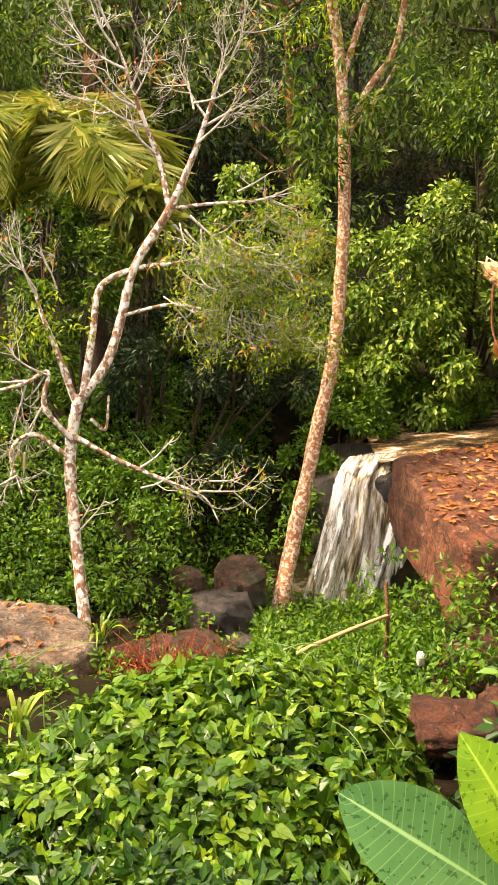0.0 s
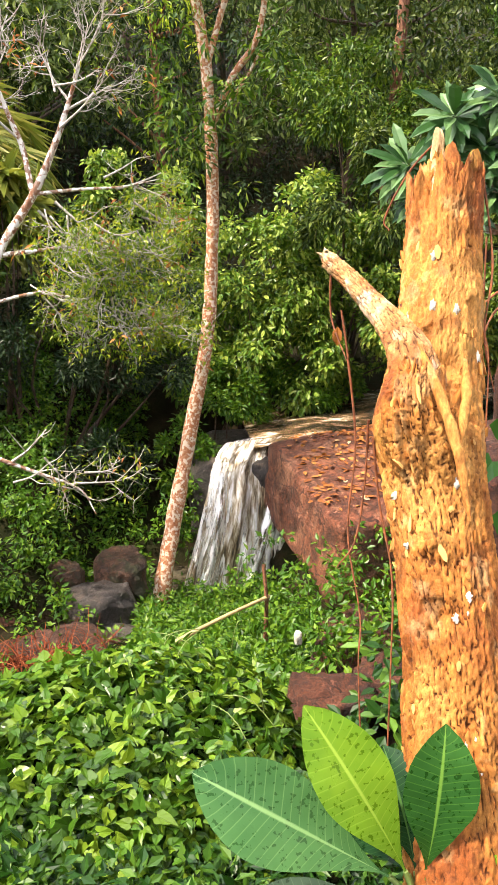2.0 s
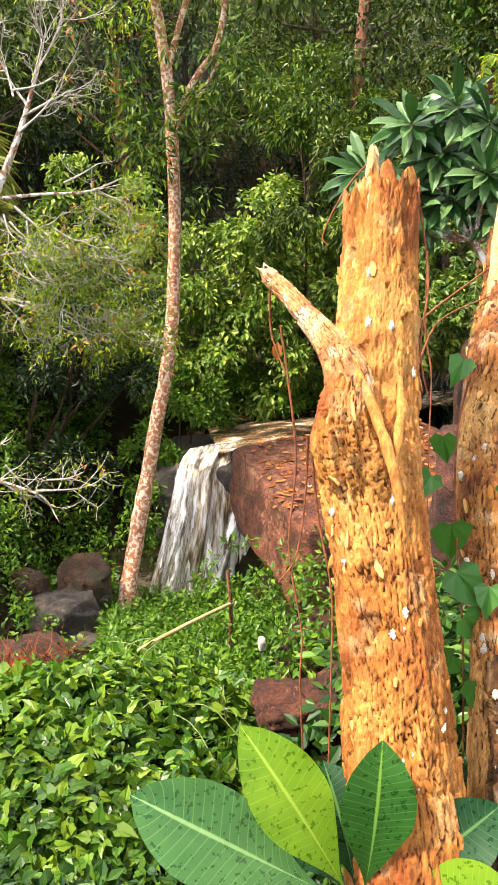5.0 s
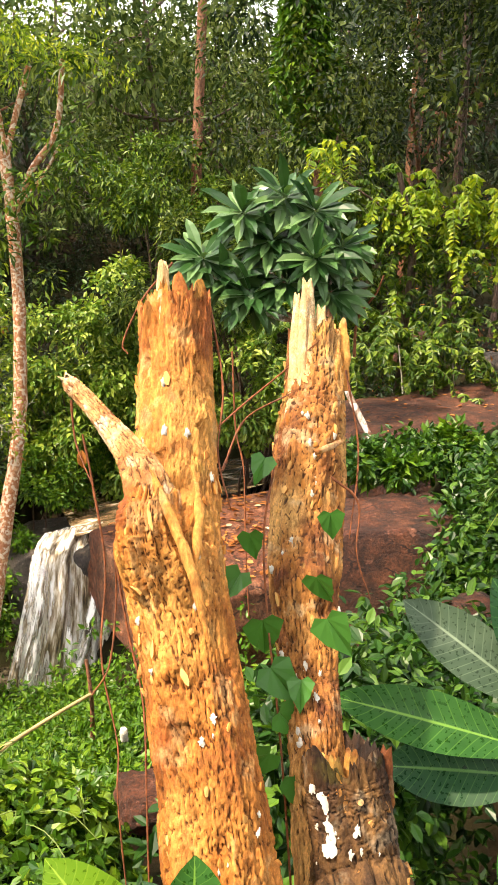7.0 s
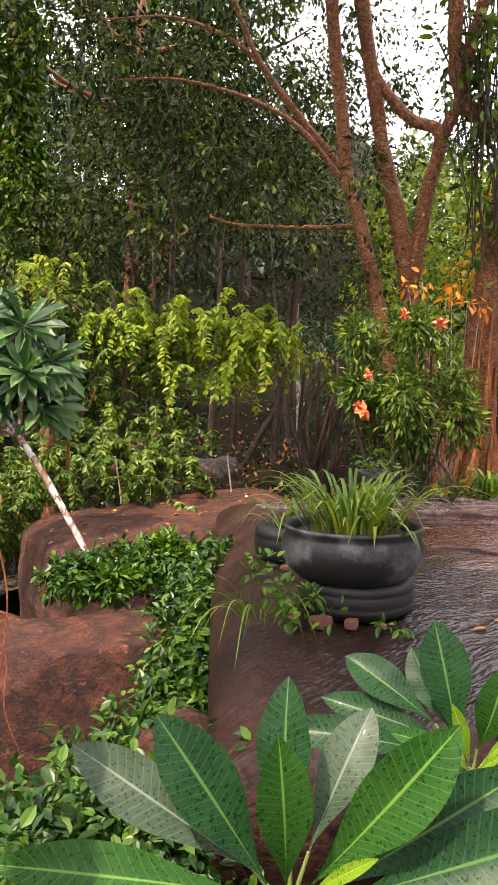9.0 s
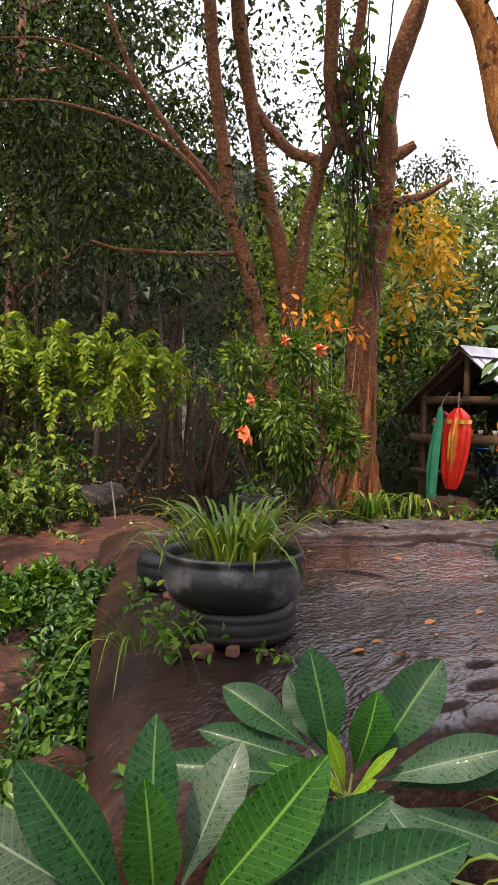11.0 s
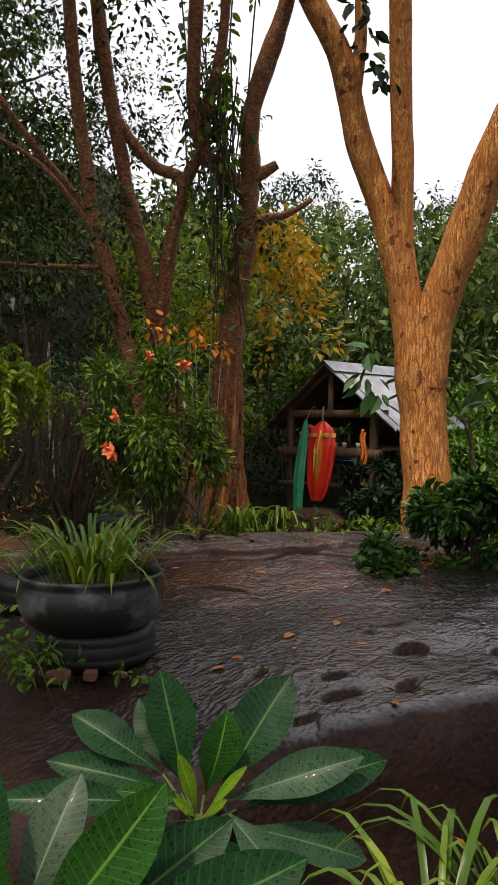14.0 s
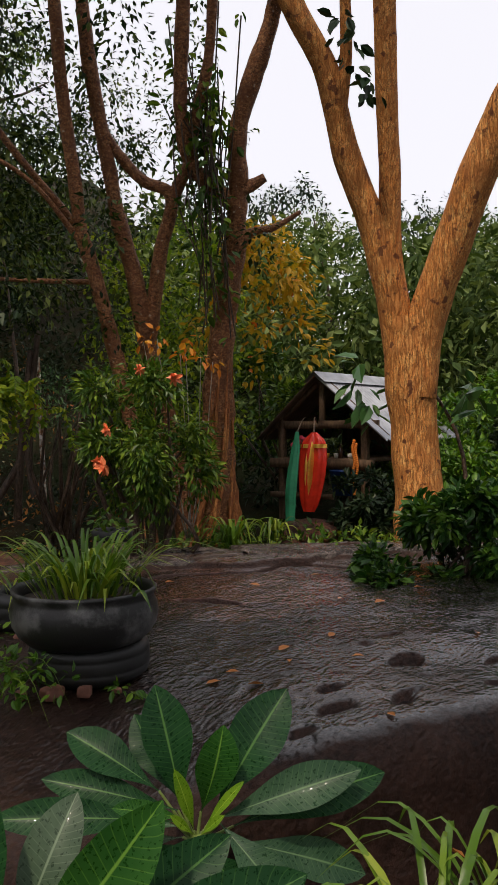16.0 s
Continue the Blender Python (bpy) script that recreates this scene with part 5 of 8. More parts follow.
for s, a, n in (((-0.4, 10.1, 1.1), (0.3, 0, 1), 2), ((-0.5, 10.15, 0.9), (-0.6, 0, 1), 2), ((-1.5, 10.15, 1.6), (-0.5, 0, 1), 2), ((-1.35, 10.2, 1.2), (0.5, -0.2, 0.9), 2), ((-1.3, 10.2, 1.0), (-0.8, 0, 0.6), 2),
                ((-0.5, 10.15, 0.8), (1, 0, 0.4), 2), ((-0.65, 10.15, -0.71), (1, 0, -0.35), 2), ((-0.9, 10.1, -1.2), (1, -0.2, -0.5), 2), ((-0.3, 10.1, -1.35), (1, 0, -0.4), 2), ((0.0, 10.2, -0.05), (1, 0, 0.25), 2),
                ((-0.9, 10.15, -0.3), (0.8, -0.2, -0.8), 2), ((-0.5, 10.1, -0.7), (0.5, -0.2, -0.9), 2), ((-2.6, 9.45, -2.05), (-0.4, 0, -1), 2), ((-2.4, 9.45, -2.3), (-0.5, -0.2, -0.9), 2), ((-2.75, 9.2, -2.8), (-0.3, 0, -1), 2),
                ((-1.0, 9.4, -3.25), (0.7, 0, -0.4), 2), ((-0.6, 9.4, -3.4), (1, 0.2, -0.2), 2), ((-1.3, 9.4, -3.1), (0.6, 0, 0.5), 1), ((-2.5, 9.8, -1.1), (-0.3, 0, 1), 2), ((-2.1, 9.2, -3.9), (0.6, -0.1, 0.6), 1), ((-0.2, 10.1, -0.6), (0.8, 0, -0.7), 2), ((0.3, 10.1, -1.5), (0.7, 0, -0.6), 2), ((-0.1, 10.1, -1.3), (0.3, -0.2, -1), 2), ((0.2, 10.15, -0.2), (0.8, 0, -0.5), 2), ((-0.4, 10.1, -1.3), (0.1, 0, -1), 2), ((-0.7, 10.1, -0.2), (0.6, -0.3, -0.6), 2)):
    twigs(w, np.array(s), np.array(a, float), 0.55, 0.019, n + (n == 2 and s[2] > -2.6), 4, 0.75, 4, ends)
    twigs(w, np.array(s) + rng.normal(size=3) * 0.12, np.array(a, float) + rng.normal(size=3) * 0.3, 0.45, 0.015, n, 4, 0.8, 4, ends)
for s, a in (((-1.55, 10.1, 1.8), (-0.3, 0, 1)), ((-1.4, 10.2, 1.4), (-0.9, 0, 0.5)), ((-1.2, 10.3, 0.8), (-1, 0, 0.4)), ((-2.5, 9.82, -1.05), (-0.5, 0, 0.8)), ((-2.6, 9.45, -2.05), (-0.9, 0, 0.1)), ((-2.35, 9.5, -2.0), (-0.6, -0.2, 0.5)), ((-3.1, 9.3, -2.2), (-0.6, 0, -0.7)), ((-2.7, 9.1, -3.1), (-0.7, 0, -0.3)), ((-0.4, 10.1, 1.2), (0.5, 0, 0.8)), ((-0.6, 10.1, 0.6), (0.8, 0, 0.7)), ((-1.1, 10.3, 0.5), (-0.7, 0, 0.8))):
    twigs(w, np.array(s), np.array(a, float), 0.62, 0.017, 3, 4, 0.6, 4, ends)
for k in range(22):
    s0 = np.array([rng.uniform(-1.1, 0.35), 10.1 + rng.normal() * 0.1, rng.uniform(-1.7, 0.1)])
    twigs(w, s0, np.array([rng.uniform(0.2, 1.0), rng.normal() * 0.3, rng.uniform(-0.9, 0.2)]), 0.5, 0.011, 3, 3, 0.7, 4, ends)
part("twig_mass", w, M_TWIG, dead, kind="stuff")
e = np.array(ends)
keep = e[(e[:, 0] > -1.2) & (e[:, 2] < 0.4) | (rng.random(len(e)) < 0.12)]
part("foliage", tufts(Geo(), "slim", keep, 0.12, 3, 0.075, 0.3), M_YELLOW, dead, kind="stuff", shade=False)
part("foliage", tufts(Geo(), "slim", e[rng.random(len(e)) < 0.03], 0.07, 4, 0.1, 0.5), M_DEADLEAF, dead, kind="stuff", shade=False)
part("foliage", tufts(Geo(), "slim", np.array([(-2.45, 9.7, -1.3), (-2.6, 9.7, -1.6), (-2.4, 9.75, -1.0), (-2.7, 9.6, -1.4), (-2.2, 9.8, -1.6)] * 5) + rng.normal(size=(25, 3)) * 0.15, 0.15, 12, 0.1, 0.3), M_YELLOW, dead, kind="stuff", shade=False)


def palm(at, n, length, seed):
    t = thing("palm_tree", (at[0], at[1], float(ground_height(at[0], at[1]))), "palm with arching yellow-green fronds", "palm tree")
    c = np.array(at)
    part("trunk", Geo().tube([(at[0], at[1], float(ground_height(at[0], at[1])) - 0.1), c - UP * 1.0, c], [0.16, 0.12], 10, 10, 0.2), M_BARK_DARK, t)
    for k in range(n):
        a, up = k * 2.4 + rng.normal() * 0.2, rng.uniform(0.5, 3.4)
        L = length * rng.uniform(0.75, 1.1)
        h = np.array([math.cos(a), math.sin(a), 0])
        q = spline([c, c + h * L * 0.3 + UP * L * 0.3 * up, c + h * L * 0.7 + UP * L * (0.32 * up - 0.02), c + h * L * 0.98 + UP * L * (0.12 * up - 0.25)], 26)
        g = Geo().tube(q, [0.022, 0.006], 4)
        d = unit(np.gradient(q, axis=0))
        for s in (-1, 1):
            side = unit(np.cross(d, UP)) * s
            i = np.repeat(np.arange(4, 26), 3)
            along = side[i] * 0.8 + d[i] * 0.75 - UP * 0.4 + rng.normal(size=(len(i), 3)) * 0.12
            scatter(g, "needle", q[i] + rng.normal(size=(len(i), 3)) * 0.02, along, np.cross(side[i], d[i]) * -s + UP, 0.8 * np.sin(np.linspace(0.5, 2.7, len(i))) * rng.uniform(0.8, 1.1, len(i)))
        part("frond", g, M_PALM, t, shade=False)


palm((-2.5, 13.7, 0.2), 20, 1.45, 1)
palm((-3.9, 13.9, 0.1), 14, 1.45, 2)
bush("shrub", "pale dried fronds and scrub below the palm", [((-1.7, 12.6, -0.6), (0.5, 0.4, 0.6), 40)], M_PALM, "strap", 0.4, 0.2, 8, 0.6, seed=19)

for label, top, r in (("straight red-barked trunk on the hillside", ((-3.3, 18.0, -2.5), (-3.16, 17.6, 1.0), (-3.2, 17.5, 6.0)), 0.13), ("orange-brown trunk in the woods", ((4.8, 15.3, -2.5), (4.9, 15.1, 2.0), (5.05, 14.9, 6.0)), 0.1),
                      ("brown trunk in the woods", ((8.0, 11.6, -1.2), (8.03, 11.45, 1.8), (7.9, 11.2, 5.0)), 0.055), ("brown trunk in the woods", ((7.95, 12.7, -1.2), (7.98, 12.6, 2.2), (7.9, 12.3, 5.0)), 0.065),
                      ("thin brown trunk in the woods", ((8.05, 12.1, -1.2), (8.03, 12.0, 2.0), (7.85, 11.9, 5.0)), 0.03), ("leaning dark trunk in the hollow", ((6.92, 8.53, -1.5), (7.29, 8.34, -0.76), (7.59, 8.13, -0.01), (7.72, 8.0, 1.4)), 0.045),
                      ("thin grey trunk in the hollow", ((7.46, 8.12, -1.4), (7.53, 8.17, -0.38), (7.68, 8.09, 1.2)), 0.055), ("slim white trunk in the hollow", ((8.45, 8.7, -1.2), (8.43, 8.72, -0.5), (8.38, 8.75, 1.2)), 0.035)):
    trunk_tree("tree", label, top[0], [(top, [r * 1.1, r, r * 0.8])], M_BARK_DEAD if "white" in label else (M_BARK_DARK if "dark" in label or "grey" in label or label.startswith("brown") or "thin brown" in label else M_BARK_RED), seg=9, group="bare trunks")

for k in range(4):
    az_, d_ = 33.5 + k * 2.6 + rng.normal() * 0.7, rng.uniform(10, 15)
    c = spot(az_, -4, d_)
    z = float(ground_height(c[0], c[1]))
    lean = rng.normal(size=2) * 0.5
    trunk_tree("tree", "slim dark trunk in the shaded hollow", (c[0], c[1], z), [([(c[0], c[1], z - 0.1), (c[0] + lean[0] * 0.4, c[1] + lean[1] * 0.4, z + 1.6), (c[0] + lean[0], c[1] + lean[1], z + 4.6)], [0.05, 0.035, 0.02])], M_BARK_DARK, seg=7, group="bare trunks")
bush("shrub", "pale feathery shrub in the shaded hollow", [(p, (0.26, 0.26, 0.2), 14) for p in [(6.73, 6.60, 0.59), (6.96, 6.39, 0.34), (7.08, 6.25, 0.66)]], M_ROSETTE, "slim", 0.07, 0.16, 22, 0.5, seed=31, lumps=False)
# trunk wrapped in ivy
ivy = trunk_tree("tree", "tall trunk wrapped in a column of ivy", (5.8, 11.3, -3.0), [([(5.8, 11.3, -4.0), (5.65, 11.2, 0.5), (5.45, 11.17, 1.7), (5.28, 11.04, 2.8), (5.0, 10.7, 5.0)], [0.13, 0.12, 0.1])], M_BARK_RED)
g = Geo()
for k in range(420):
    z = rng.uniform(1.75, 5.2)
    c = np.array([5.47 - 0.14 * (z - 1.7), 11.1 - 0.1 * (z - 1.7), z])
    a = rng.uniform(0, 2 * math.pi)
    rr = 0.36 * (0.8 + 0.3 * math.sin(z * 3)) * min(1, (z - 1.5) / 0.5)
    tufts(g, "oval", [c + np.array([math.cos(a) * rr - 0.12, math.sin(a) * rr, 0])], 0.12, 18, 0.12, 0.8)
part("ivy", g, M_COVER, ivy, kind="stuff", shade=False)

# yellow-green tree with hanging sprays
yt = trunk_tree("tree", "small tree with hanging yellow-green sprays", (4.6, 7.2, -1.3), [([(4.55, 7.2, -1.6), (4.6, 7.2, -0.6), (4.65, 7.2, 0.3), (4.5, 7.25, 1.0)], [0.06, 0.045, 0.03]), ([(4.85, 7.05, -1.5), (4.95, 7.0, -0.1), (5.1, 6.95, 0.6)], [0.05, 0.03]),
                  ([(4.65, 7.2, 0.4), (5.2, 7.2, 0.7), (5.8, 6.9, 0.72)], [0.014, 0.006]), ([(4.6, 7.2, 0.5), (4.0, 7.5, 0.95), (3.7, 7.7, 1.1)], [0.014, 0.006])], M_BARK_DARK, seg=7)


def hanging(parent, places, leaf, size, sprays_each, fall, reach, seed_spread=0.16):
    """Sprays that lean out from a twig and hang, leaflets in two rows."""
    g, w = Geo(), Geo()
    for c in places:
        c = np.array(c)
        for k in range(int(sprays_each * rng.uniform(0.6, 1.4))):
            a = rng.uniform(0, 6.28)
            o = np.array([math.cos(a), math.sin(a), 0])
            s = c + rng.normal(size=3) * seed_spread * np.array([1.2, 1.2, 0.7])
            L = rng.uniform(0.5, 1.2)
            q = spline([s, s + o * reach * L * 0.6 + UP * 0.03, s + o * reach * L - UP * fall * L * 0.45, s + o * reach * L * 1.1 - UP * fall * L], 18)
            w.tube(q[::3], 0.004, 3)
            i = np.arange(1, 18).repeat(2)
            side = unit(np.cross(np.gradient(q, axis=0), UP + o * 0.2))[i] * np.tile([1, -1], 17)[:, None]
            scatter(g, "oval", q[i], side * 0.8 - UP * 0.55 + rng.normal(size=(34, 3)) * 0.25, UP + o * 0.4 + rng.normal(size=(34, 3)) * 0.3, size * rng.uniform(0.7, 1.25, 34))
    part("spray_stem", w, M_STEM, parent, kind="stuff")
    return part("spray_mass", g, leaf, parent, kind="stuff", shade=False)


hanging(yt, [(3.86, 7.65, 1.14), (4.54, 7.13, 0.65), (4.82, 6.85, 0.53), (5.12, 6.63, 0.71), (5.41, 6.30, 0.50), (5.21, 6.46, 0.25), (5.53, 6.20, 0.53), (5.04, 6.80, 0.78), (4.71, 7.13, 0.83), (5.29, 6.38, 0.66), (4.38, 6.98, -0.45), (4.05, 7.67, 1.24), (5.62, 6.1, 0.62), (5.45, 6.28, 0.75), (5.58, 6.12, 0.4)], M_YELLOW, 0.075, 10, 0.34, 0.2, 0.13)
hanging(yt, [(4.42, 7.63, 0.88), (4.31, 7.61, 0.44), (4.12, 7.80, 0.66), (4.78, 7.10, -0.29), (4.57, 7.35, -0.21), (4.48, 7.52, 0.06), (4.22, 7.77, 0.23), (4.01, 7.98, 0.28), (4.78, 7.35, 0.29), (5.08, 7.16, 0.30), (4.62, 7.65, 0.76), (4.93, 7.37, 0.53), (4.22, 7.65, -0.18), (4.00, 7.96, 0.74), (3.85, 8.05, -0.07)], M_BUSH, 0.075, 11, 0.2, 0.32, 0.2)
fern = thing("shrub", (4.4, 6.7, -1.4), "ferny dark green shrub behind the slab", "shrub")
hanging(fern, [(3.84, 7.01, -0.74), (4.12, 6.74, -0.81), (4.44, 6.56, -0.76), (4.69, 6.26, -0.85), (3.60, 7.10, -0.89), (4.46, 6.92, -0.60), (4.79, 6.72, -0.54), (4.08, 7.13, -0.54), (3.64, 7.45, -0.60)], M_BUSH, 0.065, 22, 0.2, 0.34, 0.22)
for c in ((4.2, 6.6), (4.7, 6.5), (5.2, 6.2)):
    part("stem", Geo().tube([(c[0], c[1], -1.6), (c[0] + 0.05, c[1], -1.1), (c[0] - 0.05, c[1] - 0.05, -0.6)], [0.015, 0.006], 5, 8), M_TWIG, fern)


# ---- the old trees behind the terrace ----
multi = trunk_tree("tree", "tall leaning trunk with ringed red-brown bark", (6.78, 5.29, -1.1), [([(6.78, 5.29, -1.2), (6.75, 5.47, -0.04), (6.62, 5.58, 0.82), (6.4, 5.66, 1.65), (6.23, 5.69, 2.12), (6.08, 5.64, 2.67), (5.85, 5.54, 3.32), (5.57, 5.34, 4.06), (5.3, 5.2, 5.0)], [0.10, 0.08, 0.07, 0.062, 0.05]),
                    ([(6.3, 5.7, 2.0), (6.15, 5.82, 2.3), (5.68, 6.04, 2.85), (5.38, 6.12, 3.21), (5.03, 6.11, 3.76)], [0.045, 0.035, 0.022]), ([(5.53, 6.08, 3.05), (5.15, 6.25, 3.32), (4.69, 6.51, 3.45), (4.17, 6.85, 3.39)], [0.022, 0.008]),
                    ([(6.3, 5.65, 1.9), (5.85, 5.9, 2.5), (5.35, 6.1, 2.75), (4.7, 6.35, 2.85), (4.2, 6.6, 2.8)], [0.03, 0.02, 0.008]),
                    ([(6.45, 5.7, 1.66), (5.98, 6.18, 1.66), (5.54, 6.54, 1.68), (5.3, 6.7, 1.75)], [0.03, 0.02, 0.012])], M_BARK_OLD, group="old trees")
multi2 = trunk_tree("tree", "dark wet trunk with ringed bark and thick limbs", (7.28, 5.19, -1.0), [([(7.3, 5.15, -1.2), (7.22, 5.37, -0.05), (7.06, 5.53, 0.9), (6.86, 5.58, 1.77), (6.66, 5.61, 2.36), (6.43, 5.57, 3.02), (6.16, 5.49, 3.67), (5.93, 5.36, 4.22), (5.6, 5.2, 5.2)], [0.16, 0.095, 0.08, 0.07, 0.055]),
                     ([(7.03, 5.53, 1.1), (7.02, 5.35, 2.0), (6.98, 5.17, 2.54), (6.77, 5.36, 2.69), (6.54, 5.49, 2.93), (6.3, 5.6, 3.3)], [0.08, 0.07, 0.055, 0.045]), ([(6.98, 5.17, 2.5), (7.03, 4.95, 2.88)], [0.07, 0.06])], M_BARK_OLD, group="old trees")
multi3 = trunk_tree("tree", "massive gnarled trunk hung with climbing roots", (7.43, 4.99, -1.0), [([(7.4, 4.95, -1.3), (7.43, 4.99, -0.94), (7.51, 5.01, 0.07), (7.51, 4.96, 0.91), (7.49, 4.84, 1.61), (7.45, 4.71, 2.17), (7.38, 4.62, 2.6), (7.22, 4.5, 3.21), (7.15, 4.19, 3.77), (7.0, 3.8, 4.5), (6.9, 3.5, 5.5)], [0.32, 0.20, 0.135, 0.11, 0.10, 0.08, 0.055]),
                     ([(7.4, 4.66, 2.45), (7.17, 4.85, 2.68), (7.03, 4.95, 2.88), (6.88, 4.95, 3.2), (6.74, 4.84, 3.67), (6.5, 4.6, 4.4)], [0.085, 0.075, 0.065]), ([(7.01, 4.93, 2.9), (6.95, 4.81, 3.3), (6.88, 4.62, 3.72), (6.7, 4.4, 4.4)], [0.06, 0.05]),
                     ([(7.39, 4.58, 2.6), (7.46, 4.45, 2.68), (7.5, 4.37, 2.73)], [0.08, 0.05]), ([(7.44, 4.76, 2.0), (7.53, 4.57, 2.2), (7.65, 4.37, 2.25), (7.77, 4.11, 2.4)], [0.07, 0.02])], M_BARK_OLD, rough=0.3, group="old trees")
w = Geo()
for k in range(16):
    a, s = rng.uniform(0, 6.28), rng.uniform(0.4, 1.0)
    c = np.array([7.42 + 0.34 * math.cos(a), 4.98 + 0.28 * math.sin(a), -1.08])
    m = np.array([7.48 + 0.19 * math.cos(a + 0.4), 4.97 + 0.17 * math.sin(a + 0.4), rng.uniform(-0.5, 0.1)])
    t = np.array([7.5 + 0.14 * math.cos(a + 0.9), 4.95 + 0.13 * math.sin(a + 0.9), rng.uniform(0.0, 1.1)])
    w.tube([c, m + rng.normal(size=3) * 0.03, t], [0.055 * s, 0.03 * s, 0.005], 6, 22, 0.7, k, 14)
part("root_mass", w, M_BARK_ORANGE, multi3, "orange fibrous climbing roots", kind="stuff")
w, g = Geo(), Geo()
for k in range(26):
    top = np.array([rng.uniform(6.75, 7.1), 4.75 + rng.normal() * 0.2, rng.uniform(3.0, 4.4)])
    foot = np.array([7.25 + rng.normal() * 0.2, 4.75 + rng.normal() * 0.12, rng.uniform(0.9, 2.6)])
    q = spline([top, (top + foot) / 2 + rng.normal(size=3) * 0.06, foot], 14)
    w.tube(q, 0.008, 4)
    tufts(g, "oval", q[rng.random(14) < 0.4], 0.07, 3, 0.12, 0.8)
part("hanging_vine", w, M_BARK_DARK, multi3, kind="stuff")
part("vine_foliage", g, M_BUSH, multi3, kind="stuff", shade=False)
# canopy of the old trees
g = Geo()
cl = []
for k in range(30):
    cl += [spot(rng.uniform(33, 50), rng.uniform(11, 31), rng.uniform(8.5, 12)) + rng.normal(size=3) * 0.45 for _ in range(1)] * 1
    c = cl[-1]
    cl += [c + rng.normal(size=3) * [0.5, 0.5, 0.28] for _ in range(5)]
for k in range(42):
    az_, el_ = rng.uniform(20, 45), rng.uniform(7.5, 30)
    if az_ > 34 and el_ > 12 and k % 5:
        continue
    c = spot(az_, el_, rng.uniform(10, 13.5))
    cl += [c + rng.normal(size=3) * [0.55, 0.55, 0.28] for _ in range(6)]
cl = [c for c in cl if not (c[0] > 5.9 and c[1] < 6.6 and c[2] > 2.2 and rng.random() < 0.6)]
cl = np.array(cl)
east = np.degrees(np.arctan2(cl[:, 0], cl[:, 1])) > 38.5
east_tufts = tufts(Geo(), "small", cl[east], 0.36, 84, 0.085, 0.5)
part("canopy", east_tufts, M_GLINT, multi, kind="stuff", shade=False)
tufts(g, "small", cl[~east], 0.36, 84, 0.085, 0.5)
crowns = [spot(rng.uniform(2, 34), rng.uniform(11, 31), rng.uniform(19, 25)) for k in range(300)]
single("tree_crowns", tufts(Geo(), "small", np.array(crowns), 0.95, 42, 0.24, 0.4), M_HAZE_TINT, "dense crowns of the hillside trees", "trees", kind="stuff", shade=False)
# unseen tufts added overhead, above the view, to shade the hollow
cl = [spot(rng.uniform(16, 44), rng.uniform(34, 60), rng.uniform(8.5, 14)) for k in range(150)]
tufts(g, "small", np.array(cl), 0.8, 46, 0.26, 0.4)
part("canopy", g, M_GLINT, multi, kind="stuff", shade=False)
g = Geo()
for c in [(7.93, 8.54, 5.28), (8.95, 9.37, 4.73), (9.45, 7.97, 5.0), (9.04, 8.08, 4.17), (9.58, 9.2, 3.76), (8.67, 9.56, 3.03), (9.35, 7.2, 5.1), (8.74, 9.76, 4.24), (9.11, 8.48, 4.75)]:
    sub = np.array(c) + rng.normal(size=(7, 3)) * [0.34, 0.34, 0.16]
    tufts(g, "small", sub, 0.3, 46, 0.085, 0.5)
part("canopy", g, M_GLINT, multi, kind="stuff", shade=False)
g = Geo()
cl = [spot(rng.uniform(46.5, 56), rng.uniform(-1, 14), rng.uniform(10.6, 12.0)) for k in range(140)]
tufts(g, "oval", np.array(cl), 0.3, 34, 0.085, 0.5)
part("canopy", g, M_YELLOW, multi2, kind="stuff", shade=False)
bush("shrub", "shrub with yellow and orange leaves behind the old trees", [(spot(58.2, 10.6, 10.5), (0.5, 0.4, 0.55), 95), (spot(59.5, 5.5, 10.5), (0.4, 0.4, 0.6), 22), (spot(55.5, 8, 9.6), (0.4, 0.3, 0.5), 14)], M_AUTUMN, "oval", 0.11, 0.26, 9, 0.6, seed=21, lumps=False, stems=False)
sprig = thing("shrub", (6.9, 4.9, -1.0), "sprigs of orange autumn leaves between the old trunks", "shrub")
tw = Geo()
for p in [(5.63, 4.38, 0.91), (5.70, 4.29, 0.94), (5.85, 4.11, 0.89), (5.93, 4.01, 0.78), (5.99, 3.93, 0.74), (5.83, 4.15, 0.81)]:
    tw.tube([(7.0, 5.0, -1.0), ((p[0] + 7.0) / 2 + 0.05, (p[1] + 5.0) / 2, -0.3), p], [0.008, 0.003], 4, 9)
    part("foliage", tufts(Geo(), "oval", [p], 0.09, 9, 0.075, 0.7), M_ORANGELEAF, sprig, kind="stuff", shade=False)
part("stem", tw, M_TWIG, sprig, kind="stuff")
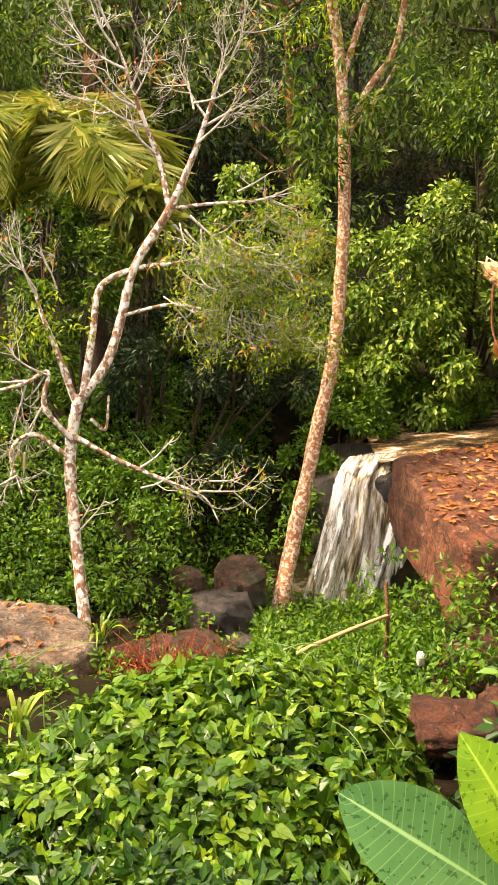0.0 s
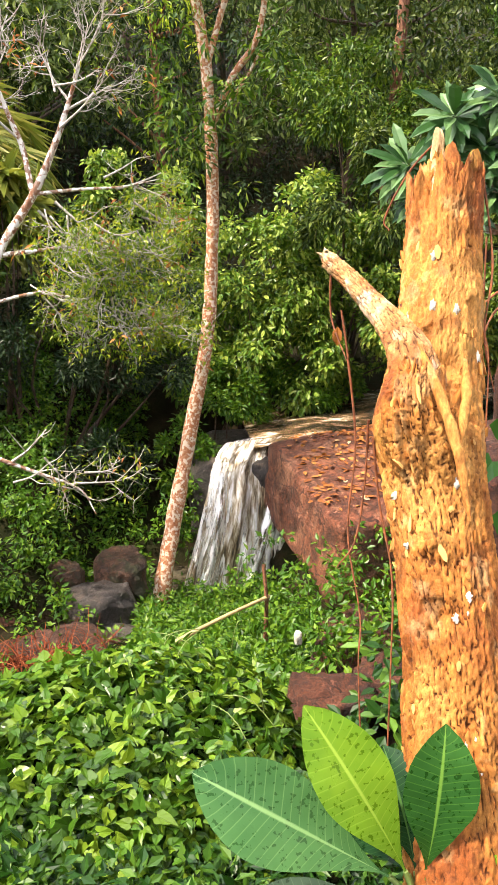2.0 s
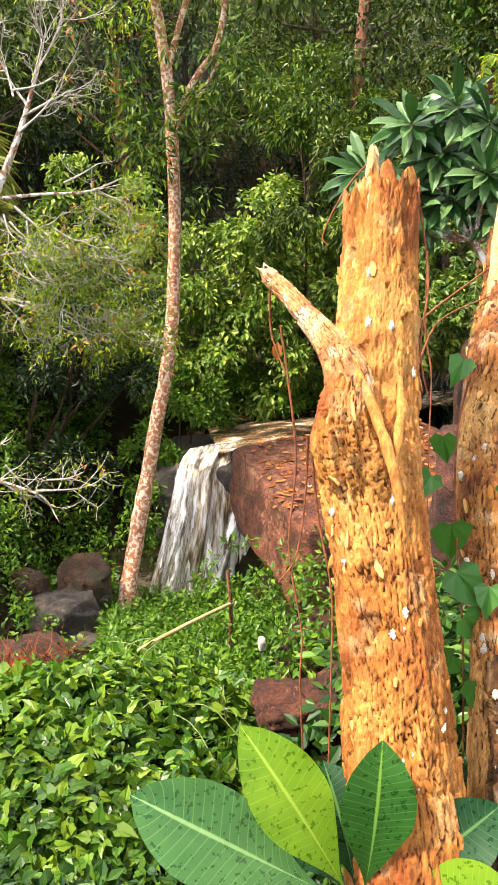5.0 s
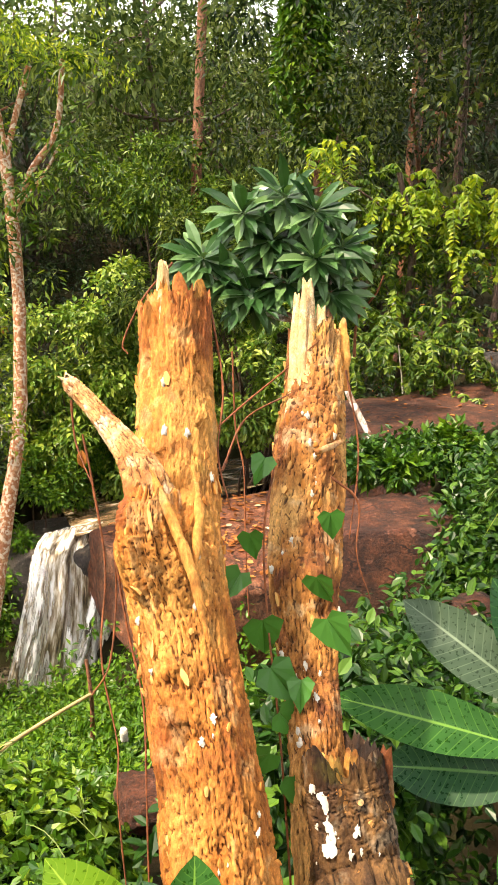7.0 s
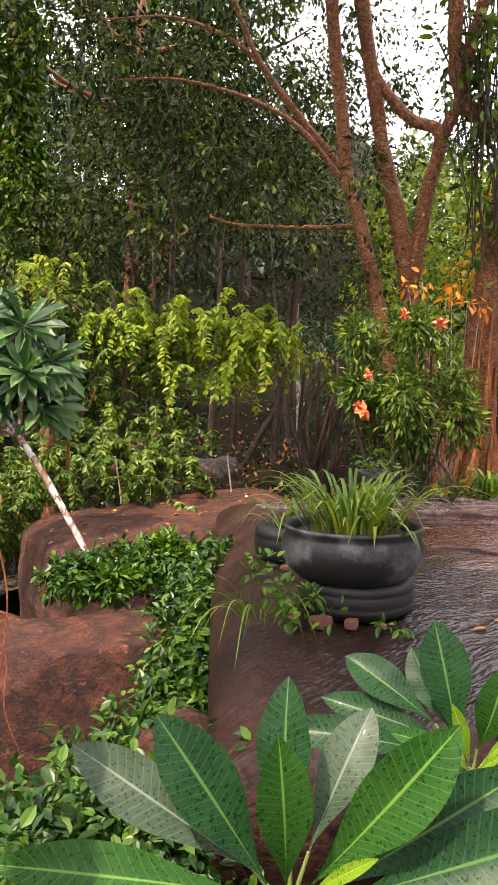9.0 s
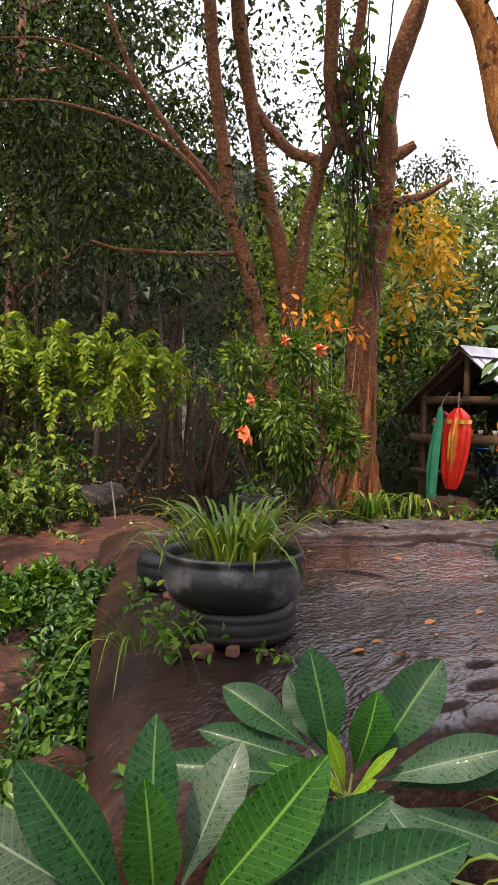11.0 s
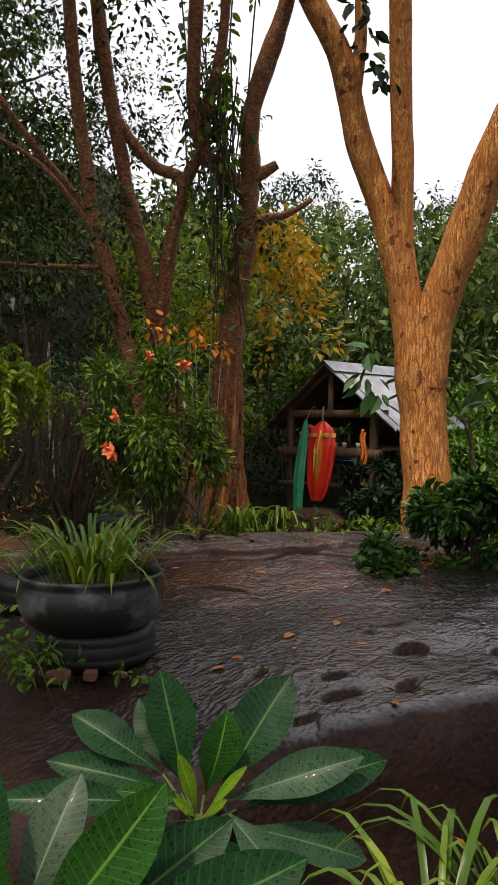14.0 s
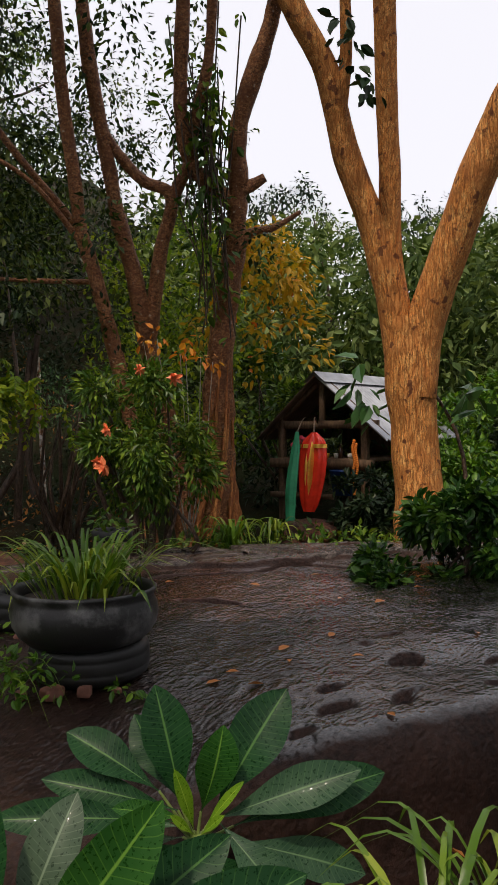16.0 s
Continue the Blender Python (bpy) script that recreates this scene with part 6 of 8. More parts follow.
# forked tree
vt = trunk_tree("tree", "stout forked tree with tan flaking bark", (8.3, 3.03, -1.0), [([(8.27, 3.0, -1.3), (8.29, 3.02, -1.0), (8.33, 3.06, -0.65), (8.35, 3.12, 0.08), (8.32, 3.15, 0.6), (8.29, 3.14, 1.0), (8.27, 3.15, 1.3)], [0.31, 0.265, 0.24, 0.25, 0.225]),
                  ([(8.3, 3.2, 0.5), (8.26, 3.24, 1.0), (8.14, 3.3, 1.61), (7.98, 3.39, 2.16), (7.72, 3.53, 2.78), (7.57, 3.56, 3.13), (7.35, 3.59, 3.59), (6.99, 3.74, 4.1), (6.7, 3.9, 4.8)], [0.19, 0.16, 0.135, 0.12, 0.1]),
                  ([(8.26, 3.19, 1.1), (8.12, 3.26, 1.83), (7.94, 3.2, 2.62), (7.7, 3.12, 3.34), (7.4, 3.0, 4.07), (7.1, 2.9, 4.8)], [0.12, 0.105, 0.1]),
                  ([(8.3, 3.08, 0.5), (8.3, 2.98, 1.2), (8.26, 2.67, 2.01), (8.19, 2.38, 2.65), (8.11, 2.09, 3.14), (8.02, 1.77, 3.59), (7.9, 1.3, 4.3)], [0.2, 0.19, 0.18, 0.165]),
                  ([(7.54, 3.54, 3.2), (7.41, 3.4, 3.67), (7.2, 3.3, 4.2)], [0.07, 0.05])], M_BARK_TAN, seg=20, rough=0.1, freq=3)
g = Geo()
tufts(g, "oval", np.array([(7.35, 3.3, 3.5), (7.3, 3.3, 3.75), (7.25, 3.35, 3.95), (7.45, 3.2, 3.3)]), 0.16, 9, 0.15, 0.9)
part("foliage", g, M_DARK, vt, kind="stuff", shade=False)
bl = thing("shrub", (8.7, 2.6, -1.1), "shrub with large glossy leaves behind the forked tree", "shrub")
part("stem", Geo().tube([(8.75, 2.7, -1.2), (8.8, 2.8, 0.0), (8.75, 3.3, 0.9)], [0.03, 0.012], 6, 10), M_BARK_DARK, bl)
cl = np.array([spot(a, e, 8.9) for a, e in ((65.2, 2.4), (64.6, 3.6), (65.6, 1.0), (65.0, 4.8), (72, 2.6), (73, 2.0), (71.4, 3.0))])
part("foliage", tufts(Geo(), "oval", cl, 0.16, 5, 0.26, 0.7), M_ROSETTE, bl, kind="stuff", shade=False)
# flowering bush in front of the old trees
fb = bush("flowering_bush", "leafy bush dotted with orange blossoms", [(spot(50.2, 0.8, 7.1), (0.40, 0.38, 0.55), 110), (spot(48.2, -3.0, 7.0), (0.32, 0.3, 0.4), 40), (spot(51.8, -2.5, 7.2), (0.3, 0.3, 0.45), 50)], M_BUSH, "slim", 0.085, 0.18, 22, 0.4, seed=23)
M_BLOSSOM = plain("orange_blossom", (0.85, 0.22, 0.08), 0.5, 0, 0.25, 40)
for az, el, s in ((48.0, 0.75, 0.07), (47.7, -1.75, 0.10), (47.2, -1.4, 0.06), (52.6, 4.2, 0.08), (50.2, 4.8, 0.06)):
    c = spot(az, el, 6.5)
    g = Geo()
    d = unit(rng.normal(size=(14, 3)))
    scatter(g, "oval", np.repeat([c], 14, 0), d, UP + rng.normal(size=(14, 3)) * 0.5, s * 0.9)
    o = link_mesh("blossom", g, M_BLOSSOM, ORIGIN[fb.name], False)
    o.parent = fb

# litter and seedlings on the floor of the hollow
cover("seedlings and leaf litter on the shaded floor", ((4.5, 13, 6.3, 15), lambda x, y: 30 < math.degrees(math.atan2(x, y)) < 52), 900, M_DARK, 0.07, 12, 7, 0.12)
cover("brown leaf litter on the shaded floor", ((4.5, 13, 6.3, 15), lambda x, y: 30 < math.degrees(math.atan2(x, y)) < 52), 900, M_DEADLEAF, 0.08, 5, 8, 0.02, tuft=0.3)
cover("low weeds along the foot of the old trees", ((5.2, 8.2, 3.6, 5.4), lambda x, y: 0.6 * x + 0.8 * y > 6.9), 150, M_BUSH, 0.09, 14, 9, 0.15)
cover("green weeds round the forked tree's foot", ((6.6, 9.5, 1.2, 3.6), lambda x, y: 0.6 * x + 0.8 * y > 6.6), 160, M_BUSH, 0.09, 14, 10, 0.2)

# a tree added out of view to shade the path and the terrace's near end
bush("tree", "unseen crown added to shade the path and terrace", [((1.3, 0.4, 4.6), (1.5, 2.0, 0.8), 190), ((1.9, -1.6, 4.4), (1.6, 1.3, 0.9), 110), ((0.2, 1.5, 5.7), (1.7, 1.5, 0.7), 170)], M_WOOD, "small", 0.16, 0.35, 40, 0.5, category="tree", lumps=False, stems=False)
ov = trunk_tree("tree", "unseen trunk of the added shading tree behind the path", (2.2, -2.4, -1.8), [([(2.2, -2.4, -1.9), (2.25, -2.2, 0.5), (2.2, -1.7, 2.6), (2.2, -0.8, 4.3)], [0.17, 0.15, 0.11, 0.07]), ([(2.2, -1.6, 2.8), (2.3, -0.3, 4.0), (2.3, 1.2, 4.6)], [0.08, 0.03]), ([(2.2, -1.3, 3.4), (1.4, 0.2, 5.0), (0.2, 1.4, 5.7)], [0.07, 0.02])], M_BARK_DARK)

# creepers on the low rocks under the great boulder and round the fall's foot
g = Geo()
pts = np.concatenate([np.array([2.2, 6.5, -3.85]) + rng.normal(size=(90, 3)) * [0.55, 0.35, 0.12], np.array([1.75, 7.6, -4.35]) + rng.normal(size=(110, 3)) * [0.35, 0.5, 0.14], np.array([2.6, 7.6, -4.0]) + rng.normal(size=(60, 3)) * [0.5, 0.4, 0.15], np.array([0.72, 11.2, -4.7]) + rng.normal(size=(50, 3)) * [0.16, 0.2, 0.3]])
tufts(g, "small", pts, 0.1, 14, 0.085, 0.4)
single("low_plants", g, M_COVER, "creepers over the low rocks beneath the boulder", "plants", kind="stuff", shade=False)


# ---- the two dead stumps close by ----
def cells(u_, v_, seed):
    """Worley cells over a plane: distance to the border between the two nearest, and a value for each cell."""
    iu, iv = np.floor(u_), np.floor(v_)
    f1, f2, cell = np.full(u_.shape, 9.0), np.full(u_.shape, 9.0), np.zeros(u_.shape)
    for du in (-1, 0, 1):
        for dv in (-1, 0, 1):
            a, b = iu + du, iv + dv
            h1 = np.sin(a * 127.1 + b * 311.7 + seed * 13.7) * 43758.5453
            h2 = np.sin(a * 269.5 + b * 183.3 + seed * 7.9) * 24634.6345
            h1, h2 = h1 - np.floor(h1), h2 - np.floor(h2)
            d = np.hypot(a + 0.15 + 0.7 * h1 - u_, b + 0.15 + 0.7 * h2 - v_)
            near = d < f1
            f2 = np.where(near, f1, np.minimum(f2, d))
            cell = np.where(near, h1, cell)
            f1 = np.minimum(f1, d)
    return f2 - f1, cell


def stump_geo(points, radii, top_jag, seed, seg=84, n=170, lump=0.16, groove=0.13, bulges=(), plate=(0.013, 0.05), depth=0.0, bare=None):
    """A broken-off stem: plated bark parted by furrows, lumps, dents and a torn rim. bare: height above which most bark is gone."""
    pts = spline(points, n)
    rad = np.interp(np.linspace(0, 1, n), np.linspace(0, 1, len(radii)), radii)
    d = unit(np.gradient(pts, axis=0))
    run = np.concatenate([[0], np.cumsum(np.linalg.norm(np.diff(pts, axis=0), axis=1))])
    ang = np.linspace(0, 2 * np.pi, seg, endpoint=False) + 1.2
    c, s_ = np.cos(ang), np.sin(ang)
    x = unit(np.cross(d[0], [0, 1, 0]))
    p, out = np.zeros((n, seg, 3)), np.zeros((n, seg, 3))
    for k in range(n):
        x = unit(x - d[k] * np.dot(x, d[k]))
        out[k] = c[:, None] * x + s_[:, None] * np.cross(d[k], x)
    hh, cc, ss = np.repeat(run[:, None], seg, 1), np.tile(c, (n, 1)), np.tile(s_, (n, 1))
    flat = lambda ka, kh: np.stack([cc * ka, ss * ka, hh * kh], -1).reshape(-1, 3)
    big = fbm(flat(1.4, 7), 3, seed).reshape(n, seg) * lump
    ridge = np.abs(vnoise(flat(5, 6), seed + 3)).reshape(n, seg) * groove + vnoise(flat(9, 14), seed + 5).reshape(n, seg) * groove * 0.35
    r = rad[:, None] * (1 + big - ridge + groove * 0.4)
    furrow, tone = np.ones((n, seg)), np.full((n, seg), 0.5)
    if depth:
        arc = (np.arange(seg) / seg * 2 * np.pi)[None] * 0.07
        warp_u = 1.1 * fbm(flat(3, 16), 5, seed + 21).reshape(n, seg)
        warp_v = 1.0 * fbm(flat(8, 20), 4, seed + 22).reshape(n, seg)
        e1, c1 = cells(arc / plate[0] + warp_u, hh / plate[1] + warp_v, seed)
        e2, c2 = cells(arc / plate[0] * 2.3 + warp_v * 2, hh / plate[1] * 2.6 + warp_u * 2, seed + 5)
        fine = fbm(flat(30, 260), 2, seed + 31).reshape(n, seg)
        worn = 1.0
        if bare is not None:
            z = pts[:, 2][:, None] + 0.05 * warp_u
            worn = 1 - 0.6 * smooth(bare, bare + 0.12, z) * (0.6 + 0.4 * smooth(-0.2, 0.3, fbm(flat(2.5, 14), 2, seed + 40).reshape(n, seg)))
        r = r + worn * depth * (smooth(0.0, 0.16, e1) - 0.75 + 0.35 * (c1 - 0.5) + 0.4 * (smooth(0, 0.2, e2) - 0.6) + 0.25 * (c2 - 0.5)) + depth * 0.35 * fine
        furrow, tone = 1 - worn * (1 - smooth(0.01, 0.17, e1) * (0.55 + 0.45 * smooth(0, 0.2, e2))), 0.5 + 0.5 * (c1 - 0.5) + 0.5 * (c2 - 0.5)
        # old flakes have fallen and left scars
        scar = smooth(0.32, 0.42, fbm(flat(3.2, 30), 3, seed + 50).reshape(n, seg))
        r = r - depth * 0.9 * scar
    p = pts[:, None, :] + r[..., None] * out
    for centre, size, push in bulges:
        e = np.linalg.norm(p - np.array(centre), axis=2)
        p += out * (push * np.exp(-(e / size) ** 2))[..., None]
    # torn rim
    jag = top_jag * (0.5 + 0.5 * vnoise(np.stack([c * 2.2, s_ * 2.2, 0 * ang], 1), seed + 8) + 0.45 * vnoise(np.stack([c * 6, s_ * 6, 0 * ang], 1), seed + 9) + 0.2 * vnoise(np.stack([c * 19, s_ * 19, 0 * ang], 1), seed + 10))
    m = max(10, int(n * 0.09))
    p[-m:] += (np.linspace(0, 1, m) ** 1.5)[:, None, None] * jag[None, :, None] * d[-1]
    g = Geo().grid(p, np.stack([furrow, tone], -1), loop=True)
    rim = p[-1] - pts[-1]
    wood = 0.02 * vnoise(np.stack([c * 9, s_ * 9, 0 * ang], 1), seed + 12)[:, None] * d[-1]
    inner = np.array([p[-1] * 1.0, pts[-1] + rim * 0.82 - d[-1] * 0.006, pts[-1] + rim * 0.6 - d[-1] * 0.03 + wood, pts[-1] + rim * 0.2 - d[-1] * 0.05 + wood])
    g.grid(inner, np.full((4, seg, 2), 0.6), loop=True)
    g.skin = (p, out)
    return g


def bark_flakes(skin, n, lo, hi, size, seed):
    """Loose bark scales that stand a little off the stem, longer than wide, each bent and tilted its own way."""
    p, out = skin
    pick = np.random.default_rng(seed)
    g = Geo()
    rows = np.flatnonzero((p[:, 0, 2] > lo) & (p[:, 0, 2] < hi))
    for k in range(n):
        i, j = int(pick.choice(rows[2:-2])), int(pick.integers(p.shape[1]))
        o = out[i, j]
        up = unit(p[i + 2, j] - p[i - 2, j])
        side = unit(np.cross(up, o))
        up = unit(up + side * pick.normal() * 0.25)
        side = unit(np.cross(up, o))
        w, h = size * pick.uniform(0.3, 0.75), size * pick.uniform(0.6, 1.9)
        a = np.linspace(0, 2 * np.pi, 9, endpoint=False)
        rr = pick.uniform(0.7, 1.15, 9)
        tilt = pick.normal() * 0.12
        lift = 0.0012 + pick.random() * 0.0025
        ring = p[i, j] + (np.cos(a) * rr * w)[:, None] * side + (np.sin(a) * rr * h)[:, None] * up + (lift + tilt * np.sin(a) * h - 0.25 * (np.cos(a) * w) ** 2 / 0.06)[:, None] * o
        low = ring - o * 0.005 - (ring - p[i, j]) * 0.12
        g.grid(np.array([low, ring]), loop=True)
        g.add(np.vstack([ring, ring.mean(0) + o * 0.0012]), np.stack([np.arange(9), np.roll(np.arange(9), -1), np.full(9, 9)], 1))
    return g


def shard(points, widths, thick=1.0):
    """A torn piece of wood, flattened towards the path."""
    q = spline(points, 22)
    d = unit(np.gradient(q, axis=0))
    rad = np.interp(np.linspace(0, 1, 22), np.linspace(0, 1, len(widths)), widths)
    view = unit(np.array([0.2, -0.05, 0.05]) - q.mean(0))
    a = np.linspace(0, 2 * np.pi, 14, endpoint=False)
    rings = []
    for k in range(22):
        x = unit(np.cross(d[k], view))
        z = np.cross(x, d[k])
        rough_ = 1 + 0.3 * vnoise(np.stack([np.cos(a) * 2, np.sin(a) * 2, np.full(14, k * 0.35)], 1), points[0][0] * 50)
        slant = d[k] * (rad[k] * 1.2 * np.sin(a * 2 + points[0][1] * 40))[:, None] * (k > 17)
        rings.append(q[k] + (rad[k] * rough_)[:, None] * (np.cos(a)[:, None] * x + thick * np.sin(a)[:, None] * z) + slant)
    p = np.array(rings)
    g = Geo().grid(p, loop=True)
    g.add(np.vstack([p[-1], q[-1]]), np.stack([np.arange(14), np.roll(np.arange(14), -1), np.full(14, 14)], 1))
    return g


stump_a = thing("tree_stump", (0.54, 0.7, -2.2), "broken dead tree stump with golden flaking bark", "tree stump", "dead stumps")
skin_a = stump_geo([(0.56, 0.60, -2.3), (0.53, 0.74, -1.4), (0.52, 0.84, -1.0), (0.512, 0.925, -0.77), (0.503, 0.975, -0.62), (0.498, 1.04, -0.48), (0.492, 1.105, -0.34), (0.512, 1.15, -0.225), (0.527, 1.20, -0.115), (0.540, 1.245, -0.012)], [0.13, 0.125, 0.1, 0.082, 0.073, 0.07, 0.076, 0.063, 0.058, 0.058], 0.075, 3, 220, 400, 0.10, 0.06,
     bulges=[((0.425, 1.07, -0.31), 0.05, 0.026), ((0.42, 1.07, -0.27), 0.02, 0.014), ((0.452, 1.045, -0.258), 0.016, -0.026), ((0.47, 1.05, -0.225), 0.014, -0.016), ((0.475, 1.04, -0.30), 0.012, -0.020), ((0.497, 1.07, -0.235), 0.02, -0.016), ((0.445, 1.0, -0.345), 0.009, -0.014), ((0.42, 1.03, -0.335), 0.008, -0.012),
             ((0.465, 0.98, -0.46), 0.03, 0.010), ((0.505, 1.14, -0.06), 0.014, -0.012), ((0.515, 1.13, -0.02), 0.016, 0.012), ((0.47, 0.93, -0.56), 0.014, -0.008), ((0.55, 1.13, -0.14), 0.02, 0.006)], plate=(0.0085, 0.06), depth=0.0052, bare=-0.40)
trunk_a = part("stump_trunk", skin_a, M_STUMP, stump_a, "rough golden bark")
part("bark_flake", bark_flakes(skin_a.skin, 70, -0.95, -0.30, 0.0075, 5), M_FLAKE, stump_a, "loose golden bark scales", shade=False, kind="stuff")
part("bark_flake", bark_flakes(skin_a.skin, 40, -0.30, 0.02, 0.008, 6), M_FLAKE, stump_a, "loose golden bark scales", shade=False, kind="stuff")
stub_a = stump_geo([(0.475, 1.08, -0.32), (0.462, 1.085, -0.268), (0.455, 1.105, -0.225), (0.444, 1.15, -0.194), (0.424, 1.22, -0.160), (0.402, 1.29, -0.128), (0.388, 1.33, -0.112)], [0.036, 0.040, 0.034, 0.024, 0.0175, 0.015, 0.0135], 0.014, 17, 90, 150, 0.22, 0.16, plate=(0.009, 0.03), depth=0.0025)
part("branch_stub", stub_a, M_STUMPGREY, stump_a, "snapped grey-white side branch")
part("splinter", shard([(0.394, 1.308, -0.123), (0.385, 1.33, -0.108), (0.377, 1.345, -0.098)], [0.012, 0.012, 0.008]), M_SPLINT, stump_a, "pale snapped end")
burl = stump_geo([(0.475, 1.04, -0.41), (0.455, 1.045, -0.35), (0.442, 1.05, -0.30), (0.440, 1.058, -0.265), (0.447, 1.07, -0.245)], [0.03, 0.040, 0.041, 0.038, 0.030], 0.035, 12, 110, 120, 0.55, 0.32, plate=(0.010, 0.03), depth=0.004)
part("burl", burl, M_STUMP, stump_a, "knobbly burl")
part("bark_flake", bark_flakes(burl.skin, 14, -0.37, -0.25, 0.008, 8), M_FLAKE, stump_a, shade=False, kind="stuff")
# a strand of old root that runs down from the side branch, and strings of bark that cling to the stem
part("root_strand", Geo().tube([(0.452, 1.10, -0.195), (0.463, 1.05, -0.235), (0.478, 1.015, -0.285), (0.490, 0.995, -0.33), (0.497, 0.975, -0.38), (0.50, 0.955, -0.42)], [0.004, 0.0075, 0.0085, 0.006, 0.002], 9, 60, 0.35, 3, 60), M_STUMPWOOD, stump_a, "old root grown along the stem")
part("root_strand", Geo().tube([(0.517, 1.06, -0.22), (0.516, 1.04, -0.26), (0.506, 1.02, -0.30), (0.496, 1.0, -0.34)], [0.003, 0.008, 0.007, 0.002], 8, 40, 0.35, 5, 60), M_STUMPWOOD, stump_a)
for k, (b, t, r) in enumerate([((0.508, 1.20, -0.05), (0.520, 1.235, 0.085), 0.015), ((0.500, 1.215, -0.08), (0.490, 1.215, 0.022), 0.019), ((0.565, 1.225, -0.06), (0.580, 1.235, 0.052), 0.022), ((0.548, 1.23, -0.03), (0.553, 1.265, 0.062), 0.022), ((0.53, 1.19, -0.03), (0.538, 1.225, 0.04), 0.014)]):
    part("splinter", shard([b, (np.array(b) + t) / 2 + [0.002, 0, 0], t], [r, r * 0.95, r * 0.5], 0.5), M_SPLINT if k == 0 else M_STUMPWOOD, stump_a)
stump_b = thing("tree_stump", (0.72, 0.9, -2.0), "second dead stump with splintered pale heartwood", "tree stump", "dead stumps")
skin_b = stump_geo([(0.72, 0.88, -2.1), (0.71, 0.96, -1.0), (0.715, 1.05, -0.675), (0.735, 1.125, -0.6), (0.77, 1.235, -0.44), (0.815, 1.32, -0.285), (0.857, 1.385, -0.17), (0.88, 1.43, -0.06)], [0.08, 0.06, 0.045, 0.045, 0.064, 0.066, 0.058, 0.050], 0.04, 6, 145, 300, 0.16, 0.12,
     bulges=[((0.79, 1.22, -0.33), 0.014, -0.016), ((0.785, 1.25, -0.25), 0.018, -0.016), ((0.755, 1.17, -0.44), 0.03, 0.012), ((0.83, 1.27, -0.29), 0.012, -0.012), ((0.765, 1.14, -0.49), 0.012, -0.012), ((0.76, 1.25, -0.34), 0.02, 0.010), ((0.79, 1.18, -0.48), 0.016, -0.016)], plate=(0.0085, 0.04), depth=0.0045)
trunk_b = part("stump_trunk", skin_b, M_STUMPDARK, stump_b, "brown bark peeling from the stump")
part("bark_flake", bark_flakes(skin_b.skin, 60, -0.75, -0.08, 0.008, 9), M_FLAKE, stump_b, "loose bark scales", shade=False, kind="stuff")
for k, (b, t, r) in enumerate([((0.80, 1.29, -0.24), (0.862, 1.44, 0.055), 0.022), ((0.825, 1.30, -0.2), (0.885, 1.42, 0.005), 0.020), ((0.785, 1.31, -0.22), (0.842, 1.44, 0.03), 0.014), ((0.855, 1.31, -0.14), (0.905, 1.41, -0.03), 0.02), ((0.9, 1.35, -0.13), (0.928, 1.41, -0.02), 0.018), ((0.81, 1.28, -0.22), (0.872, 1.415, -0.03), 0.012), ((0.79, 1.29, -0.26), (0.85, 1.42, 0.045), 0.008)]):
    b = np.array(b) + [0.010, 0.026, -0.02]
    part("splinter", shard([b, (b + t) / 2, t], [r * 0.8, r * 0.95, r * 0.4], 0.5), M_SPLINT if k not in (3, 4) else M_STUMPWOOD, stump_b, "pale split heartwood" if k not in (3, 4) else "")
part("splinter", shard([(0.79, 1.235, -0.235), (0.82, 1.24, -0.228), (0.855, 1.26, -0.224)], [0.004, 0.006, 0.004], 0.5), M_STUMPSTRIP, stump_b, "loose bark strip lying across the stem")
stump_c = thing("tree_stump", (0.73, 0.88, -2.0), "low dark broken stump patched with white lichen", "tree stump", "dead stumps")
skin_c = stump_geo([(0.74, 0.84, -2.1), (0.735, 0.9, -1.0), (0.735, 0.945, -0.82), (0.735, 0.975, -0.72), (0.732, 0.985, -0.675)], [0.09, 0.085, 0.066, 0.062, 0.058], 0.05, 9, 120, 200, 0.14, 0.12, plate=(0.013, 0.05), depth=0.005)
trunk_c = part("stump_trunk", skin_c, M_STUMPBLACK, stump_c, "dark rotting wood")
part("bark_flake", bark_flakes(skin_c.skin, 20, -0.9, -0.69, 0.008, 12), M_STUMPSTRIP, stump_c, "loose bark scales", shade=False, kind="stuff")
for b, t, r in (((0.785, 0.955, -0.76), (0.795, 0.965, -0.655), 0.018), ((0.70, 0.94, -0.74), (0.70, 0.955, -0.648), 0.022), ((0.73, 0.94, -0.74), (0.728, 0.955, -0.64), 0.02)):
    part("splinter", shard([b, (np.array(b) + t) / 2, t], [r, r * 0.9, r * 0.4], 0.5), M_STUMPSTRIP, stump_c, "splintered dark rim")


